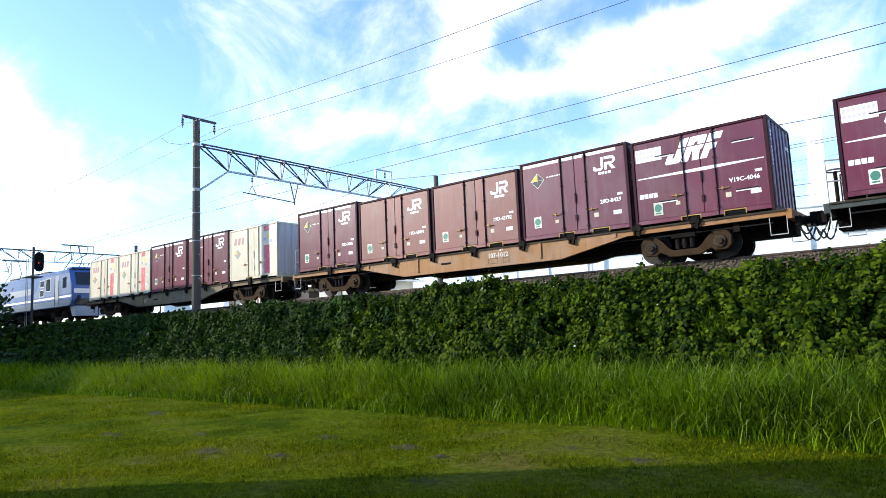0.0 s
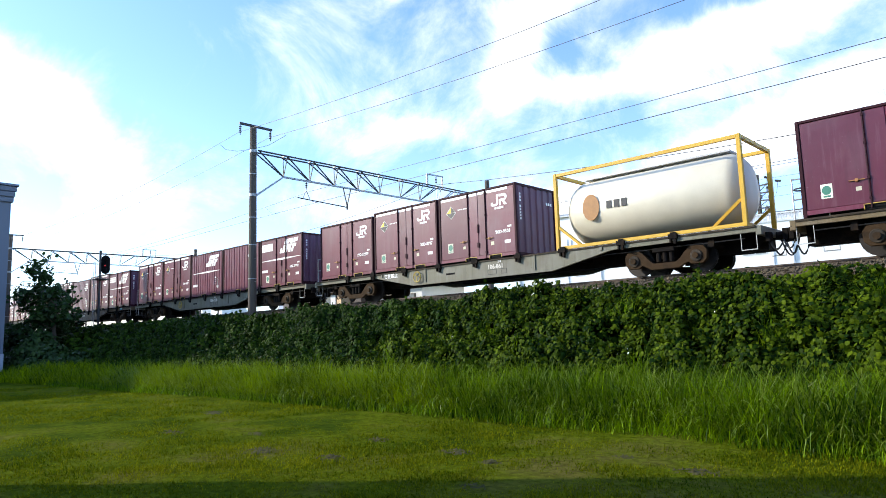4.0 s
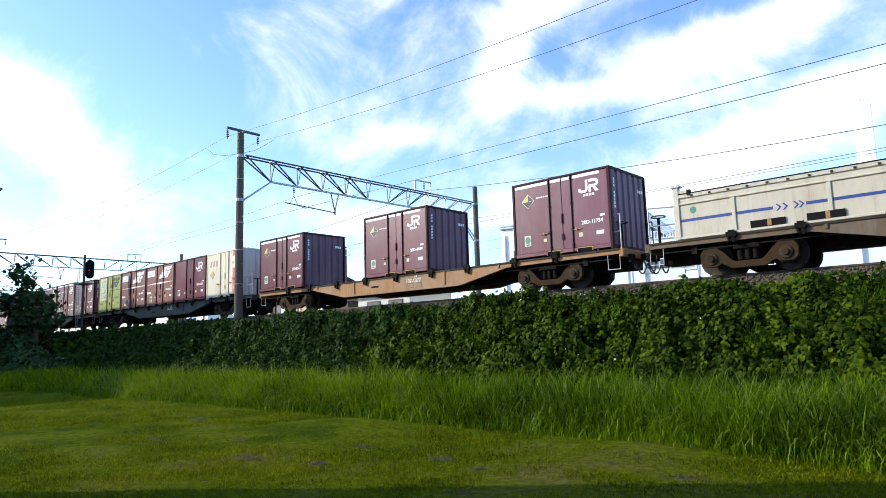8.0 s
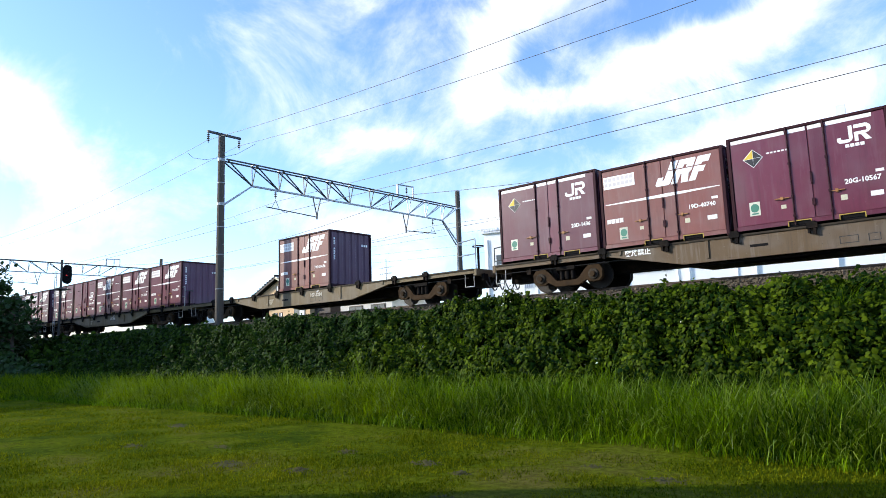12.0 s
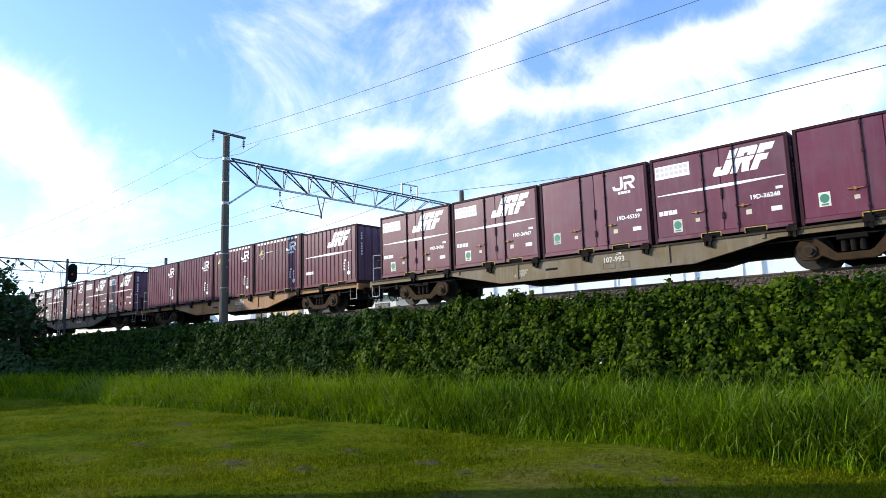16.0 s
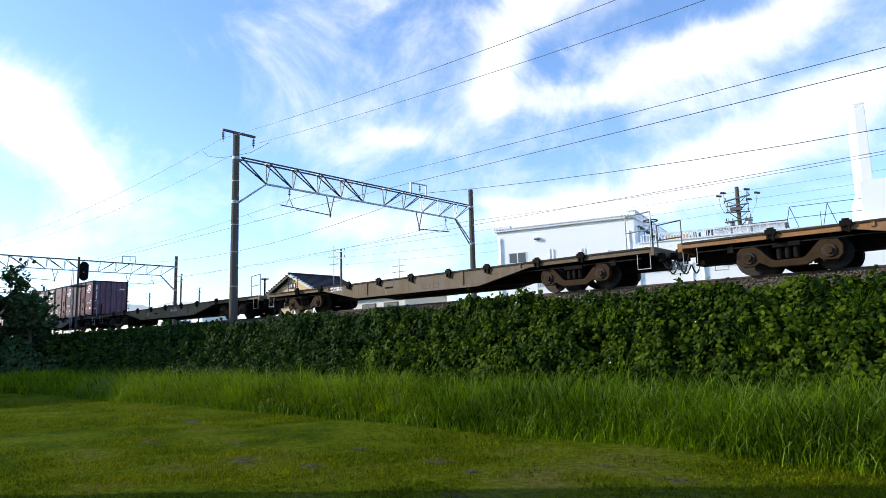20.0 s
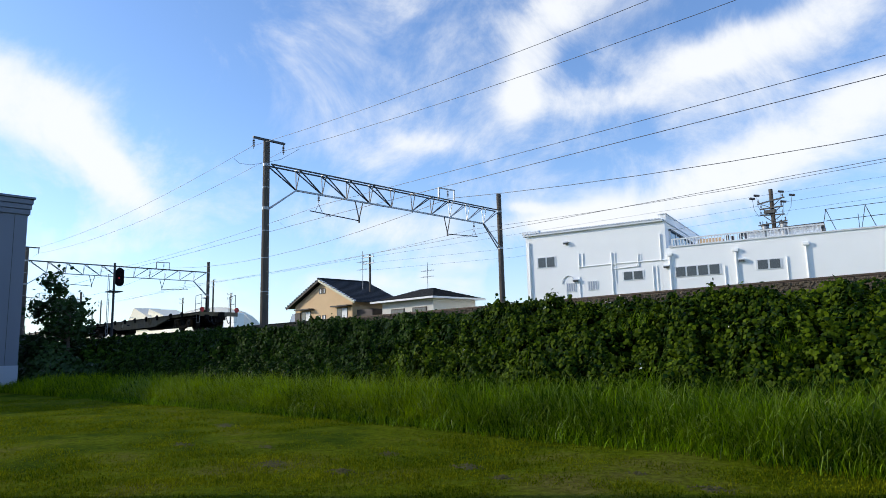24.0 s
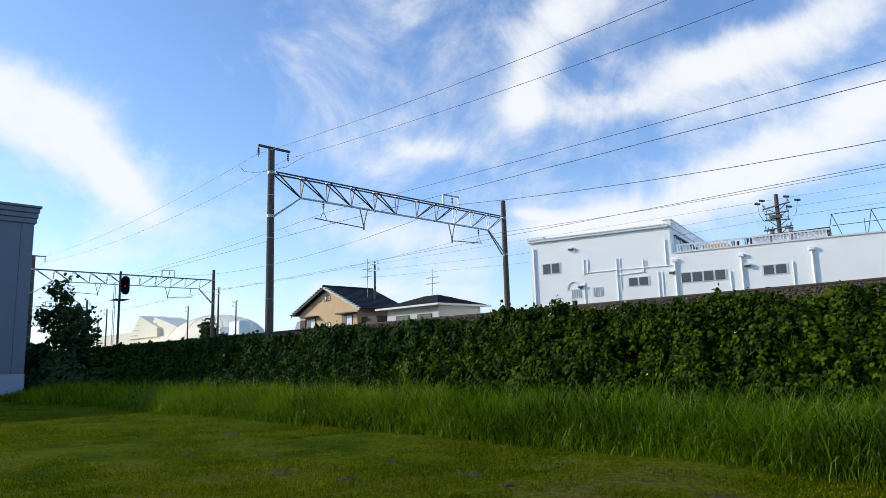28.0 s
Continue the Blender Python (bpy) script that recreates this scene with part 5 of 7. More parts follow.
def insulator(bm, x, y, z, n=4):
    for i in range(n):
        rod(bm, (x, y, z - i * 0.09), (x, y, z - i * 0.09 - 0.035), 0.07, 8, 0.05)
    rod(bm, (x, y, z + 0.12), (x, y, z - n * 0.09 - 0.06), 0.018, 5)
    return bm


def build_portal(x, full):
    e = thing("catenary_portal", "steel lattice beam on two round concrete masts over the tracks", "catenary mast", "catenary portals", at=pose(x, 0, 0))
    for y, top in ((NEAR_POLE, 8.62), (FAR_POLE, 8.6)):
        m = part("mast", rod(B(), (0, y, -1.6), (0, y, top), 0.205, 14, 0.155), concrete, e, "weathered round concrete mast")
        for z in (1.3, 2.9, 4.2, 5.28, 6.3, 7.42) if y < 20 else (4.95, 7.42):
            w = 0.07 if z > 4.9 and z != 6.3 else 0.018
            part("mast_band", rod(B(), (0, y, z - w), (0, y, z + w), 0.216 - 0.0048 * (z + 1.6), 12), galv, m)
        for i in range(12 if y < 20 else 0):
            z = 0.6 + i * 0.55
            s = 1 if i % 2 else -1
            part("step_bolt", rod(B(), (s * 0.15, y, z), (s * 0.32, y, z), 0.012, 5), galv, m)
    y0, y1, zt, zb = NEAR_POLE + 0.15, FAR_POLE - 0.15, 7.45, 6.42
    for dx in (-0.2, 0.2):
        part("top_chord", bar(B(), (dx, y0, zt), (dx, y1, zt), 0.065), dark_steel, e)
    part("bottom_chord", bar(B(), (0, 18.03, zb), (0, 32.15, zb), 0.085), galv, e)
    n = 9
    step = (32.15 - 18.03) / n
    nodes = [18.03 + i * step for i in range(n + 1)]
    for i, y in enumerate(nodes):
        bm = B()
        for dx in (-0.2, 0.2):
            lean = -step if y < 24.9 else step
            bar(bm, (0, y, zb), (dx, max(y0, min(y1, y + lean * 0.95)), zt), 0.05)
            bar(bm, (0, y, zb), (dx, max(y0, min(y1, y + 0.1)), zt), 0.035)
        part("beam_brace", bm, dark_steel if i < 7 else galv, e)
        part("top_tie", bar(B(), (-0.2, y, zt), (0.2, y, zt), 0.05), galv, e)
    for (ya, za), (yb, zb2) in (((NEAR_POLE + 0.15, 5.28), (18.03, zb)), ((FAR_POLE - 0.15, 4.95), (32.15, zb))):
        bm = B()
        for dx in (-0.12, 0.12):
            bar(bm, (dx, ya, za), (dx * 0.3, yb, zb2), 0.06)
        part("knee_brace", bm, galv, e)
    # cross arm with two insulators on the near mast
    arm = part("cross_arm", bx(B(), -0.05, 0.05, 15.62, 17.36, 8.62, 8.72), dark_steel, e)
    for y in (15.66, 17.28):
        part("insulator", insulator(B(), 0, y, 8.52), porcelain, arm)
    # bracket on top of the beam
    bm = B()
    bar(bm, (0, 28.12, zt), (0, 28.12, 8.18), 0.1), bar(bm, (0, 29.46, zt), (0, 29.46, 8.18), 0.07), bar(bm, (0, 28.12, 8.16), (0, 29.5, 8.2), 0.07)
    br = part("top_bracket", bm, galv, e)
    part("insulator", insulator(B(), 0, 28.9, 8.05), porcelain, br)
    # registration gear of both tracks
    for v, bar_end, ins in ((21.98, 18.84, 19.38), (28.78, 31.52, 31.22)):
        bm = B()
        for dy in (-0.26, 0.26):
            bar(bm, (0, v + dy, zb), (0, v, 5.45), 0.045)
        bar(bm, (0, v, 5.55), (0, v, 5.25), 0.07)
        rg = part("drop_bracket", bm, dark_steel, e)
        part("pull_off_bar", rod(B(), (0, v, 5.37), (0, bar_end, 5.50), 0.03, 6), dark_steel, rg)
        part("insulator", insulator(B(), 0, ins, 6.30, 3), porcelain, rg)
        bm = B()
        for dy in (-0.22, 0.22):
            rod(bm, (0, ins, 5.92), (0, ins + dy, 5.5), 0.018, 5)
        rod(bm, (0, (v + bar_end) / 2 + (-0.7 if v < 25 else 0.7), 5.42), (0, ins + (0.75 if v < 25 else -0.75), 5.36), 0.015, 5)
        part("steady_arm", bm, galv, rg)
    return e


PORTALS = [14.0, -27.81, -69.3, -111.0, -153.0]
first_portal = build_portal(PORTALS[1], True)
for px_ in (PORTALS[0], *PORTALS[2:]):
    copy_thing(first_portal, pose(px_, 0, 0))


def string_wire(name, pts, r, label):
    return tagged(part(name, tube(B(), pts, r, 5), wire_black), label, "wire", "overhead wires")


def sagging(y, z, sag, xs, near=None):
    """A wire through all the spans; 'near' gives the span beside the lawn its own ends: y, y, z, z and sag."""
    pts = []
    for a, b in zip(xs, xs[1:]):
        y0, y1, z0, z1, dip = near if near and a == PORTALS[0] else (y, y, z, z, sag)
        if near and a == xs[1]:
            y1, z1 = near[0], near[2]
        if near and a == PORTALS[1]:
            y0, z0 = near[1], near[3]
        for i in range(10):
            q = i / 10
            pts.append((a + (b - a) * q, y0 + (y1 - y0) * q, z0 + (z1 - z0) * q - 4 * dip * q * (1 - q)))
    pts.append((xs[-1], y, z))
    return pts


LINE = [98.0, 56.0] + PORTALS + [-195.0, -237.0]
string_wire("feeder_wire", sagging(15.62, 8.12, 0.75, LINE, (15.68, 15.60, 8.09, 8.22, 0.78)), 0.009, "dark sagging feeder wire between the masts")
string_wire("feeder_wire", sagging(17.25, 8.15, 0.75, LINE, (17.66, 17.20, 7.92, 8.26, 0.67)), 0.009, "dark sagging feeder wire between the masts")
string_wire("feeder_wire", sagging(28.95, 7.62, 1.2, LINE, (30.20, 28.94, 6.35, 7.61, 0.80)), 0.016, "dark feeder wire on the beam's top brackets")
for y, ym, own, over in ((20.1, 19.4, (20.53, 20.03, 5.265, 5.40, 0.0), (20.14, 19.58, 5.68, 5.91, 0.08)), (30.3, 31.2, None, None)):
    mw = sagging(ym, 5.95, 0.5, LINE, over)
    string_wire("messenger_wire", mw, 0.010, "thin messenger wire over the track")
    low = sagging(y, 5.38, 0.0, LINE, own)
    cw = string_wire("contact_wire", low, 0.012, "copper contact wire over the track, hung on droppers")
    bm = B()
    for i, (up, down) in enumerate(zip(mw, low)):
        if i % 2 == 1 and -130 < up[0] < -28:
            rod(bm, up, down, 0.004, 4)
    part("droppers", bm, wire_black, cw)
# jumper that loops from one feeder to the other at the mast
string_wire("jumper_wire", [(-29.6, 15.61, 8.0), (-29.3, 15.75, 7.72), (-28.7, 16.0, 7.56), (-28.0, 16.3, 7.55), (-27.4, 16.9, 7.72), (-26.4, 17.25, 8.06)], 0.009, "thin slack jumper wire that loops round the mast top")


# ---- railway signal ----
def build_signal():
    e = thing("railway_signal", "black round-ended railway signal showing red on a dark post", "signal", at=pose(-47.0, 16.3, 0))
    part("post", rod(B(), (0, 0, -1.4), (0, 0, 4.75), 0.075, 10), dark_steel, e)
    bm = B()
    pts = []
    for i in range(9):
        a = math.pi * i / 8
        pts.append((0.62 + 0.36 * math.cos(a), 4.28 + 0.36 * math.sin(a)))
    for i in range(9):
        a = math.pi + math.pi * i / 8
        pts.append((0.62 + 0.36 * math.cos(a), 3.30 + 0.36 * math.sin(a)))
    plate = part("back_plate", slab(bm, pts, -0.03, 0.03), black_and_shade, e, "black oval back plate")
    plate.matrix_basis = pose(-0.1, -0.1, 1.0, 0, 0, 62) @ Matrix.Scale(0.74, 4)
    for z in (3.35, 3.68, 4.0, 4.3):
        hood = part("lamp_hood", rod(B(), (0.62, -0.03, z), (0.62, -0.25, z), 0.13, 12), black_and_shade, plate)
    lens = part("red_lens", rod(B(), (0.62, -0.251, 3.68), (0.62, -0.262, 3.68), 0.06, 12), lamp_red, plate, "lit red lens")
    part("platform", bx(B(), -0.5, 0.6, -0.4, 0.4, 2.78, 2.84), dark_steel, e)
    bm = B()
    for s in (-0.42, -0.12):
        rod(bm, (s - 0.7, 0, -1.0), (s - 0.7, 0, 4.1), 0.02, 5)
    for i in range(14):
        rod(bm, (-1.12, 0, -0.6 + i * 0.33), (-0.82, 0, -0.6 + i * 0.33), 0.014, 5)
    part("ladder", bm, galv, e)


build_signal()


# ---- buildings ----
def build_white_building():
    e = thing("white_factory_building", "long white painted factory with flat roof, railing and small windows", "building")
    k = 1.35
    turn = pose(-17.85, 37.0, 0, 0, 0, 13.2) @ pose(17.85, -37.0, 0)
    e.matrix_basis = Matrix.Translation((0, 0, EYE[2] * (1 - k))) @ Matrix.Scale(k, 4) @ turn
    Y, D = 37.0, 16.0
    z0 = LAWN
    top, low, left = 5.62, 4.09, -26.84
    part("upper_block", bx(B(), left, -17.85, Y, Y + D, z0, top), white_wall, e)
    part("lower_block", bx(B(), -17.85, 40.0, Y + 0.003, Y + D, z0, low - 0.08), white_wall, e)
    part("eaves_trim", bx(B(), left - 0.12, -17.9, Y - 0.16, Y + D + 0.1, top, top + 0.14), off_white, e, bevel=0.02)
    part("corner_cap", bx(B(), left - 0.2, left + 1.0, Y - 0.1, Y + 0.3, top + 0.14, top + 0.36), off_white, e, bevel=0.02)
    bm = B()
    n = 46
    for i in range(n):
        x = left + (-18.0 - left) * i / n
        bx(bm, x, x + 0.11, Y - 0.2, Y + 0.25, top + 0.14, top + 0.21)
    part("roof_edge_ribs", bm, off_white, e)
    part("side_parapet", bx(B(), -18.15, -17.75, Y - 0.03, Y + D, top - 0.02, top + 0.42), white_wall, e)
    part("parapet_cap", bx(B(), -18.2, -17.7, Y - 0.06, Y + D, top + 0.42, top + 0.47), off_white, e)
    part("coping", bx(B(), -17.7, 40.0, Y - 0.06, Y + 0.25, low - 0.08, low), off_white, e)
    # windows: x0, x1, z0, z1, panes
    for x0, x1, za, zb, n in ((-26.04, -24.83, 3.52, 4.14, 2), (-24.14, -23.56, 1.86, 2.34, 4), (-22.73, -22.14, 1.87, 2.37, 4), (-20.50, -19.28, 2.31, 2.78, 2), (-17.44, -14.98, 2.27, 2.81, 4), (-13.09, -11.89, 2.34, 2.83, 2), (-5.27, -3.10, 2.49, 2.93, 2)):
        w = part("window_frame", bx(B(), x0 - 0.04, x1 + 0.04, Y - 0.028, Y - 0.003, za - 0.04, zb + 0.04), off_white, e)
        p = (x1 - x0) / n
        gap = 0.05 if n < 4 or x1 - x0 > 1.5 else 0.03
        for i in range(n):
            part("pane", bx(B(), x0 + i * p + gap, x0 + (i + 1) * p - gap, Y - 0.040, Y - 0.032, za, zb), window_grey if x1 - x0 > 0.9 else off_grey, w)
    # down pipes and conduits: x, z0, z1, radius
    for x, za, zb, r in ((-26.58, z0, 5.21, 0.090), (-21.14, z0, 4.05, 0.060), (-20.93, 2.13, 4.04, 0.035), (-17.68, z0, 3.47, 0.100), (-14.10, z0, 3.40, 0.100), (-10.63, z0, 3.40, 0.100), (-6.76, z0, 3.42, 0.100), (-23.23, 3.23, 4.20, 0.050), (-22.97, 3.34, 4.17, 0.045), (-18.69, z0, 3.00, 0.050), (-18.45, z0, 2.98, 0.035), (-14.73, z0, 2.69, 0.050), (-11.59, z0, 2.93, 0.050), (-19.53, 3.05, 3.82, 0.050), (-19.36, 3.30, 3.80, 0.030), (-24.15, z0, 2.44, 0.030), (-23.25, z0, 2.75, 0.045), (-18.17, 3.29, 4.89, 0.060)):
        r *= 0.62
        part("down_pipe", rod(B(), (x, Y - r - 0.005, za), (x, Y - r - 0.005, zb), r, 8), white_wall, e)
    for x, z in ((-17.68, 3.47), (-14.10, 3.40), (-10.63, 3.40), (-6.76, 3.42)):
        part("rain_hopper", bx(B(), x - 0.17, x + 0.17, Y - 0.17, Y - 0.005, z + 0.02, z + 0.22), white_wall, e, bevel=0.03)
    for x0, za, x1, zb in ((-23.28, 3.33, -21.22, 3.36), (-21.22, 3.36, -17.85, 3.32), (-21.25, 3.02, -19.62, 3.08), (-19.62, 3.08, -19.53, 3.35)):
        part("conduit", rod(B(), (x0, Y - 0.035, za), (x1, Y - 0.035, zb), 0.03, 8), white_wall, e)
    for x, z in ((-24.04, 4.94), (-23.52, 2.51), (-13.83, 2.91), (-17.91, 2.90)):
        l = part("wall_lamp", bx(B(), x - 0.16, x + 0.2, Y - 0.2, Y - 0.003, z, z + 0.10), off_white, e, bevel=0.03)
        # dark block along the underside of the lamp
        part("lamp_underside", bx(B(), x - 0.14, x + 0.16, Y - 0.19, Y - 0.05, z - 0.07, z), dark_steel, l)
    # arched cable by the small windows
    part("cable_arch", tube(B(), [(-24.0 + 0.42 * math.cos(q), Y - 0.04, 2.35 + 0.5 * math.sin(q)) for q in [math.pi * i / 8 for i in range(9)]], 0.03, 5), off_white, e)
    # side of the upper storey towards the roof terrace: glass between posts under a white fascia
    part("side_glazing", bx(B(), -17.846, -17.80, Y + 1.0, Y + 9.0, low + 0.05, top - 0.45), window_blue, e, "blue-grey glazed side of the upper storey")
    for i in range(6):
        y = Y + 0.95 + i * 1.6
        part("glazing_post", bx(B(), -17.846, -17.76, y, y + 0.12, low + 0.05, top - 0.45), off_white, e)
    part("glazing_rail", bx(B(), -17.846, -17.70, Y + 0.9, Y + 9.1, top - 0.45, top - 0.36), dark_steel, e)
    # railings
    for xa, xb, z in ((-17.55, -9.7, low),):
        n = int((xb - xa) / 0.17)
        r = part("roof_railing", bx(B(), xa, xb, Y + 0.06, Y + 0.13, z + 0.36, z + 0.44), off_white, e)
        for i in range(n):
            x = xa + i * 0.17
            part("railing_bar", bx(B(), x, x + (0.09 if i % 8 == 0 else 0.05), Y + 0.07, Y + 0.12, z, z + 0.36), off_white, r)
    part("roof_shed", bx(B(), -13.6, -9.9, Y + 1.6, Y + 6.0, low - 0.08, low + 0.56), white_wall, e)
    part("shed_roof", slab(B(), ((-14.0, low + 0.56), (-9.7, low + 0.56), (-9.7, low + 0.70), (-14.0, low + 0.62)), Y + 1.3, Y + 6.2), dark_steel, e)
    part("roof_crate", bx(B(), -16.2, -14.9, Y + 0.8, Y + 2.2, low - 0.07, low + 0.36), tan_wall, e)
    for x, h in ((-14.55, 0.40), (-14.3, 0.34), (-13.85, 0.42)):
        part("roof_fan", rod(B(), (x, Y + 0.7, low - 0.07), (x, Y + 0.7, low + h), 0.09, 8), black_mark, e)
    # tall sign slab behind the roof
    part("sign_slab", bx(B(), SLAB_X, SLAB_X + 0.5, Y + 0.45, Y + 6.4, 6.32, 10.5), white_wall, e, "tall white slab above the roof", bevel=0.02)
    part("sign_marking", bx(B(), SLAB_X + 0.505, SLAB_X + 0.52, Y + 1.8, Y + 4.4, 7.1, 8.6), mat("faded_sign_mark", (0.48, 0.50, 0.54), 0.7), e)
    part("sign_block", bx(B(), SLAB_X - 0.1, 14.0, Y + 0.4, Y + 9.0, low - 0.07, 6.3), white_wall, e)
    # braced steel frames that carry pipes over the roof
    bm = B()
    for x in (-9.55, -7.75):
        for dx in (-0.28, 0.42):
            bar(bm, (x + dx, Y + 0.6, low - 0.05), (x, Y + 0.6, low + 1.25), 0.035)
    for z in (1.25, 0.62):
        bar(bm, (-9.6, Y + 0.6, low + z), (-5.9, Y + 0.6, low + z + 0.05), 0.03)
    bar(bm, (-8.1, Y + 1.0, low - 0.05), (-8.1, Y + 1.0, low + 0.9), 0.03)
    part("roof_frame", bm, dark_steel, e)


SLAB_X = -6.08
window_blue = mat("blue_side_glass", (0.10, 0.16, 0.22), 0.12, vary=0.25, scale=1.5, bump=0.0)
off_grey = mat("pale_blue_grey_base", (0.36, 0.40, 0.48), 0.7, vary=0.12, scale=1.0)
build_white_building()


def tile_roof(bm, a, b, c, d, rows, th=0.05):
    """Overlapping courses of tiles between the eave a-b and the ridge d-c."""
    a, b, c, d = map(Vector, (a, b, c, d))
    nrm = (b - a).cross(d - a).normalized()
    for i in range(rows):
        q0, q1 = i / rows, (i + 1) / rows
        p = [a.lerp(d, q0) + nrm * th, b.lerp(c, q0) + nrm * th, b.lerp(c, q1), a.lerp(d, q1)]
        lo = [a.lerp(d, q0), b.lerp(c, q0)]
        v = [bm.verts.new(k) for k in p + lo]
        bm.faces.new((v[0], v[1], v[2], v[3]))
        bm.faces.new((v[4], v[5], v[1], v[0]))
    bmesh.ops.remove_doubles(bm, verts=bm.verts[:], dist=0.001)


def build_house_one():
    e = thing("tan_house", "tan rendered house with black tiled gable roof beyond the tracks", "house")
    x0, x1, y0, y1, ez, rz = -67.8, -56.9, 44.0, 50.6, 4.25, 6.62
    xm = (x0 + x1) / 2
    part("wall", slab(B(), ((x0, LAWN), (x1, LAWN), (x1, ez - 0.3), (xm, rz - 0.3), (x0, ez - 0.3)), y0, y1 - 0.4), tan_wall, e)
    for s, xe in ((-1, x0 - 1.1), (1, x1 + 1.1)):
        k = (rz - ez) / (x1 - xm)
        zz = ez - 1.1 * k
        bm = B()
        if s > 0:
            tile_roof(bm, (xe, y0 - 0.6, zz), (xe, y1, zz), (xm, y1, rz), (xm, y0 - 0.6, rz), 16)
        else:
            tile_roof(bm, (xe, y1, zz), (xe, y0 - 0.6, zz), (xm, y0 - 0.6, rz), (xm, y1, rz), 16)
        slab(bm, ((xe, zz - 0.12), (xe, zz), (xm, rz), (xm, rz - 0.12)) if s < 0 else ((xm, rz - 0.12), (xm, rz), (xe, zz), (xe, zz - 0.12)), y0 - 0.55, y1 - 0.02)
        part("roof_slope", bm, roof_dark, e)
        bm = B()
        slab(bm, ((xe, zz - 0.28), (xm, rz - 0.28), (xm, rz - 0.02), (xe, zz - 0.02)) if s < 0 else ((xm, rz - 0.28), (xe, zz - 0.28), (xe, zz - 0.02), (xm, rz - 0.02)), y0 - 0.62, y0 - 0.555)
        part("barge_board", bm, cream if s > 0 else dark_wood, e)
        bm = B()
        for i in range(14):
            q = i / 14
            x, z = xe + (xm - xe) * q, zz + (rz - zz) * q
            rod(bm, (x, y0 - 0.7, z + 0.03), (x, y0 - 0.45, z + 0.03), 0.09, 6)
        part("verge_tiles", bm, off_white if s > 0 else roof_dark, e)
    part("ridge", rod(B(), (xm, y0 - 0.65, rz + 0.06), (xm, y1, rz + 0.06), 0.13, 8), roof_dark, e)
    for a, b, za, zb in ((-62.95, -62.45, 5.0, 5.62), (-62.3, -61.8, 5.0, 5.62), (-66.4, -64.6, 2.0, 3.2), (-59.6, -57.7, 1.9, 3.2), (-63.4, -62.7, 2.1, 2.6), (-62.4, -61.7, 2.1, 2.6)):
        w = part("window_frame", bx(B(), a, b, y0 - 0.06, y0 - 0.004, za, zb), dark_wood, e)
        m = (a + b) / 2
        part("pane", bx(B(), a + 0.07, m - 0.03, y0 - 0.075, y0 - 0.064, za + 0.07, zb - 0.07), window_grey, w)
        part("pane", bx(B(), m + 0.03, b - 0.07, y0 - 0.075, y0 - 0.064, za + 0.07, zb - 0.07), off_white, w)
    for a, b in ((-67.0, -64.0), (-60.0, -57.0)):
        part("window_canopy", bx(B(), a, b, y0 - 0.7, y0 - 0.004, 3.32, 3.45), dark_wood, e)
    part("shutter_box", bx(B(), -67.7, -66.6, y0 - 0.12, y0 - 0.004, 1.2, 3.1), dark_wood, e)
    part("side_porch", bx(B(), x1, x1 + 2.6, y0 + 0.6, y1 - 2, LAWN, 2.9), dark_wood, e)


def build_house_two():
    e = thing("hip_roofed_house", "pale house with low dark hipped roof beyond the tracks", "house")
    x0, x1, y0, y1, ez = -53.7, -44.6, 44.0, 51.4, 3.45
    c = Vector(((x0 + x1) / 2, (y0 + y1) / 2, 4.7))
    part("wall", bx(B(), x0 + 0.9, x1 - 0.7, y0 + 0.7, y1 - 0.7, LAWN, ez - 0.05), pale_wall, e)
    ra, rb = c + Vector((-0.8, 0, 0)), c + Vector((0.8, 0, 0))
    for pts in (((x0, y0, ez), (x1, y0, ez), rb, ra), ((x1, y0, ez), (x1, y1, ez), rb, rb), ((x1, y1, ez), (x0, y1, ez), ra, rb), ((x0, y1, ez), (x0, y0, ez), ra, ra)):
        bm = B()
        tile_roof(bm, *pts, 14)
        part("roof_slope", bm, roof_dark, e)
    bm = B()
    bx(bm, x0 - 0.08, x1 + 0.08, y0 - 0.12, y0 + 0.02, ez - 0.16, ez + 0.02)
    bx(bm, x1 - 0.02, x1 + 0.12, y0 + 0.02, y1 + 0.05, ez - 0.16, ez + 0.02)
    part("gutter", bm, off_white, e)
    part("soffit", bx(B(), x0 + 0.02, x1 - 0.03, y0 + 0.03, y1, ez - 0.1, ez - 0.06), pale_wall, e)
    for a, b in ((-51.4, -49.4), (-48.2, -46.2)):
        w = part("window_frame", bx(B(), a, b, y0 + 0.62, y0 + 0.696, 1.6, 2.6), dark_wood, e)
        m = (a + b) / 2
        part("pane", bx(B(), a + 0.08, m - 0.04, y0 + 0.60, y0 + 0.615, 1.7, 2.5), window_grey, w)
        part("pane", bx(B(), m + 0.04, b - 0.08, y0 + 0.60, y0 + 0.615, 1.7, 2.5), window_grey, w)


build_house_one()
build_house_two()


def build_antenna(x, y, z, h):
    e = thing("tv_antenna", "thin metal television antenna on a mast above a roof", "antenna", "roof antennas", at=pose(x, y, z))
    part("mast", rod(B(), (0, 0, -0.6), (0, 0, h), 0.035, 6), galv, e)
    for k in (0.45, 0.68):
        bm = B()
        rod(bm, (-0.9, 0, h * k), (0.9, 0, h * k), 0.02, 5)
        for i in range(7):
            rod(bm, (-0.8 + i * 0.27, -0.35, h * k), (-0.8 + i * 0.27, 0.35, h * k), 0.012, 4)
        part("antenna_boom", bm, galv, e)


build_antenna(-59.5, 47.5, 6.0, 3.8)
build_antenna(-49.1, 47.7, 4.7, 2.7)


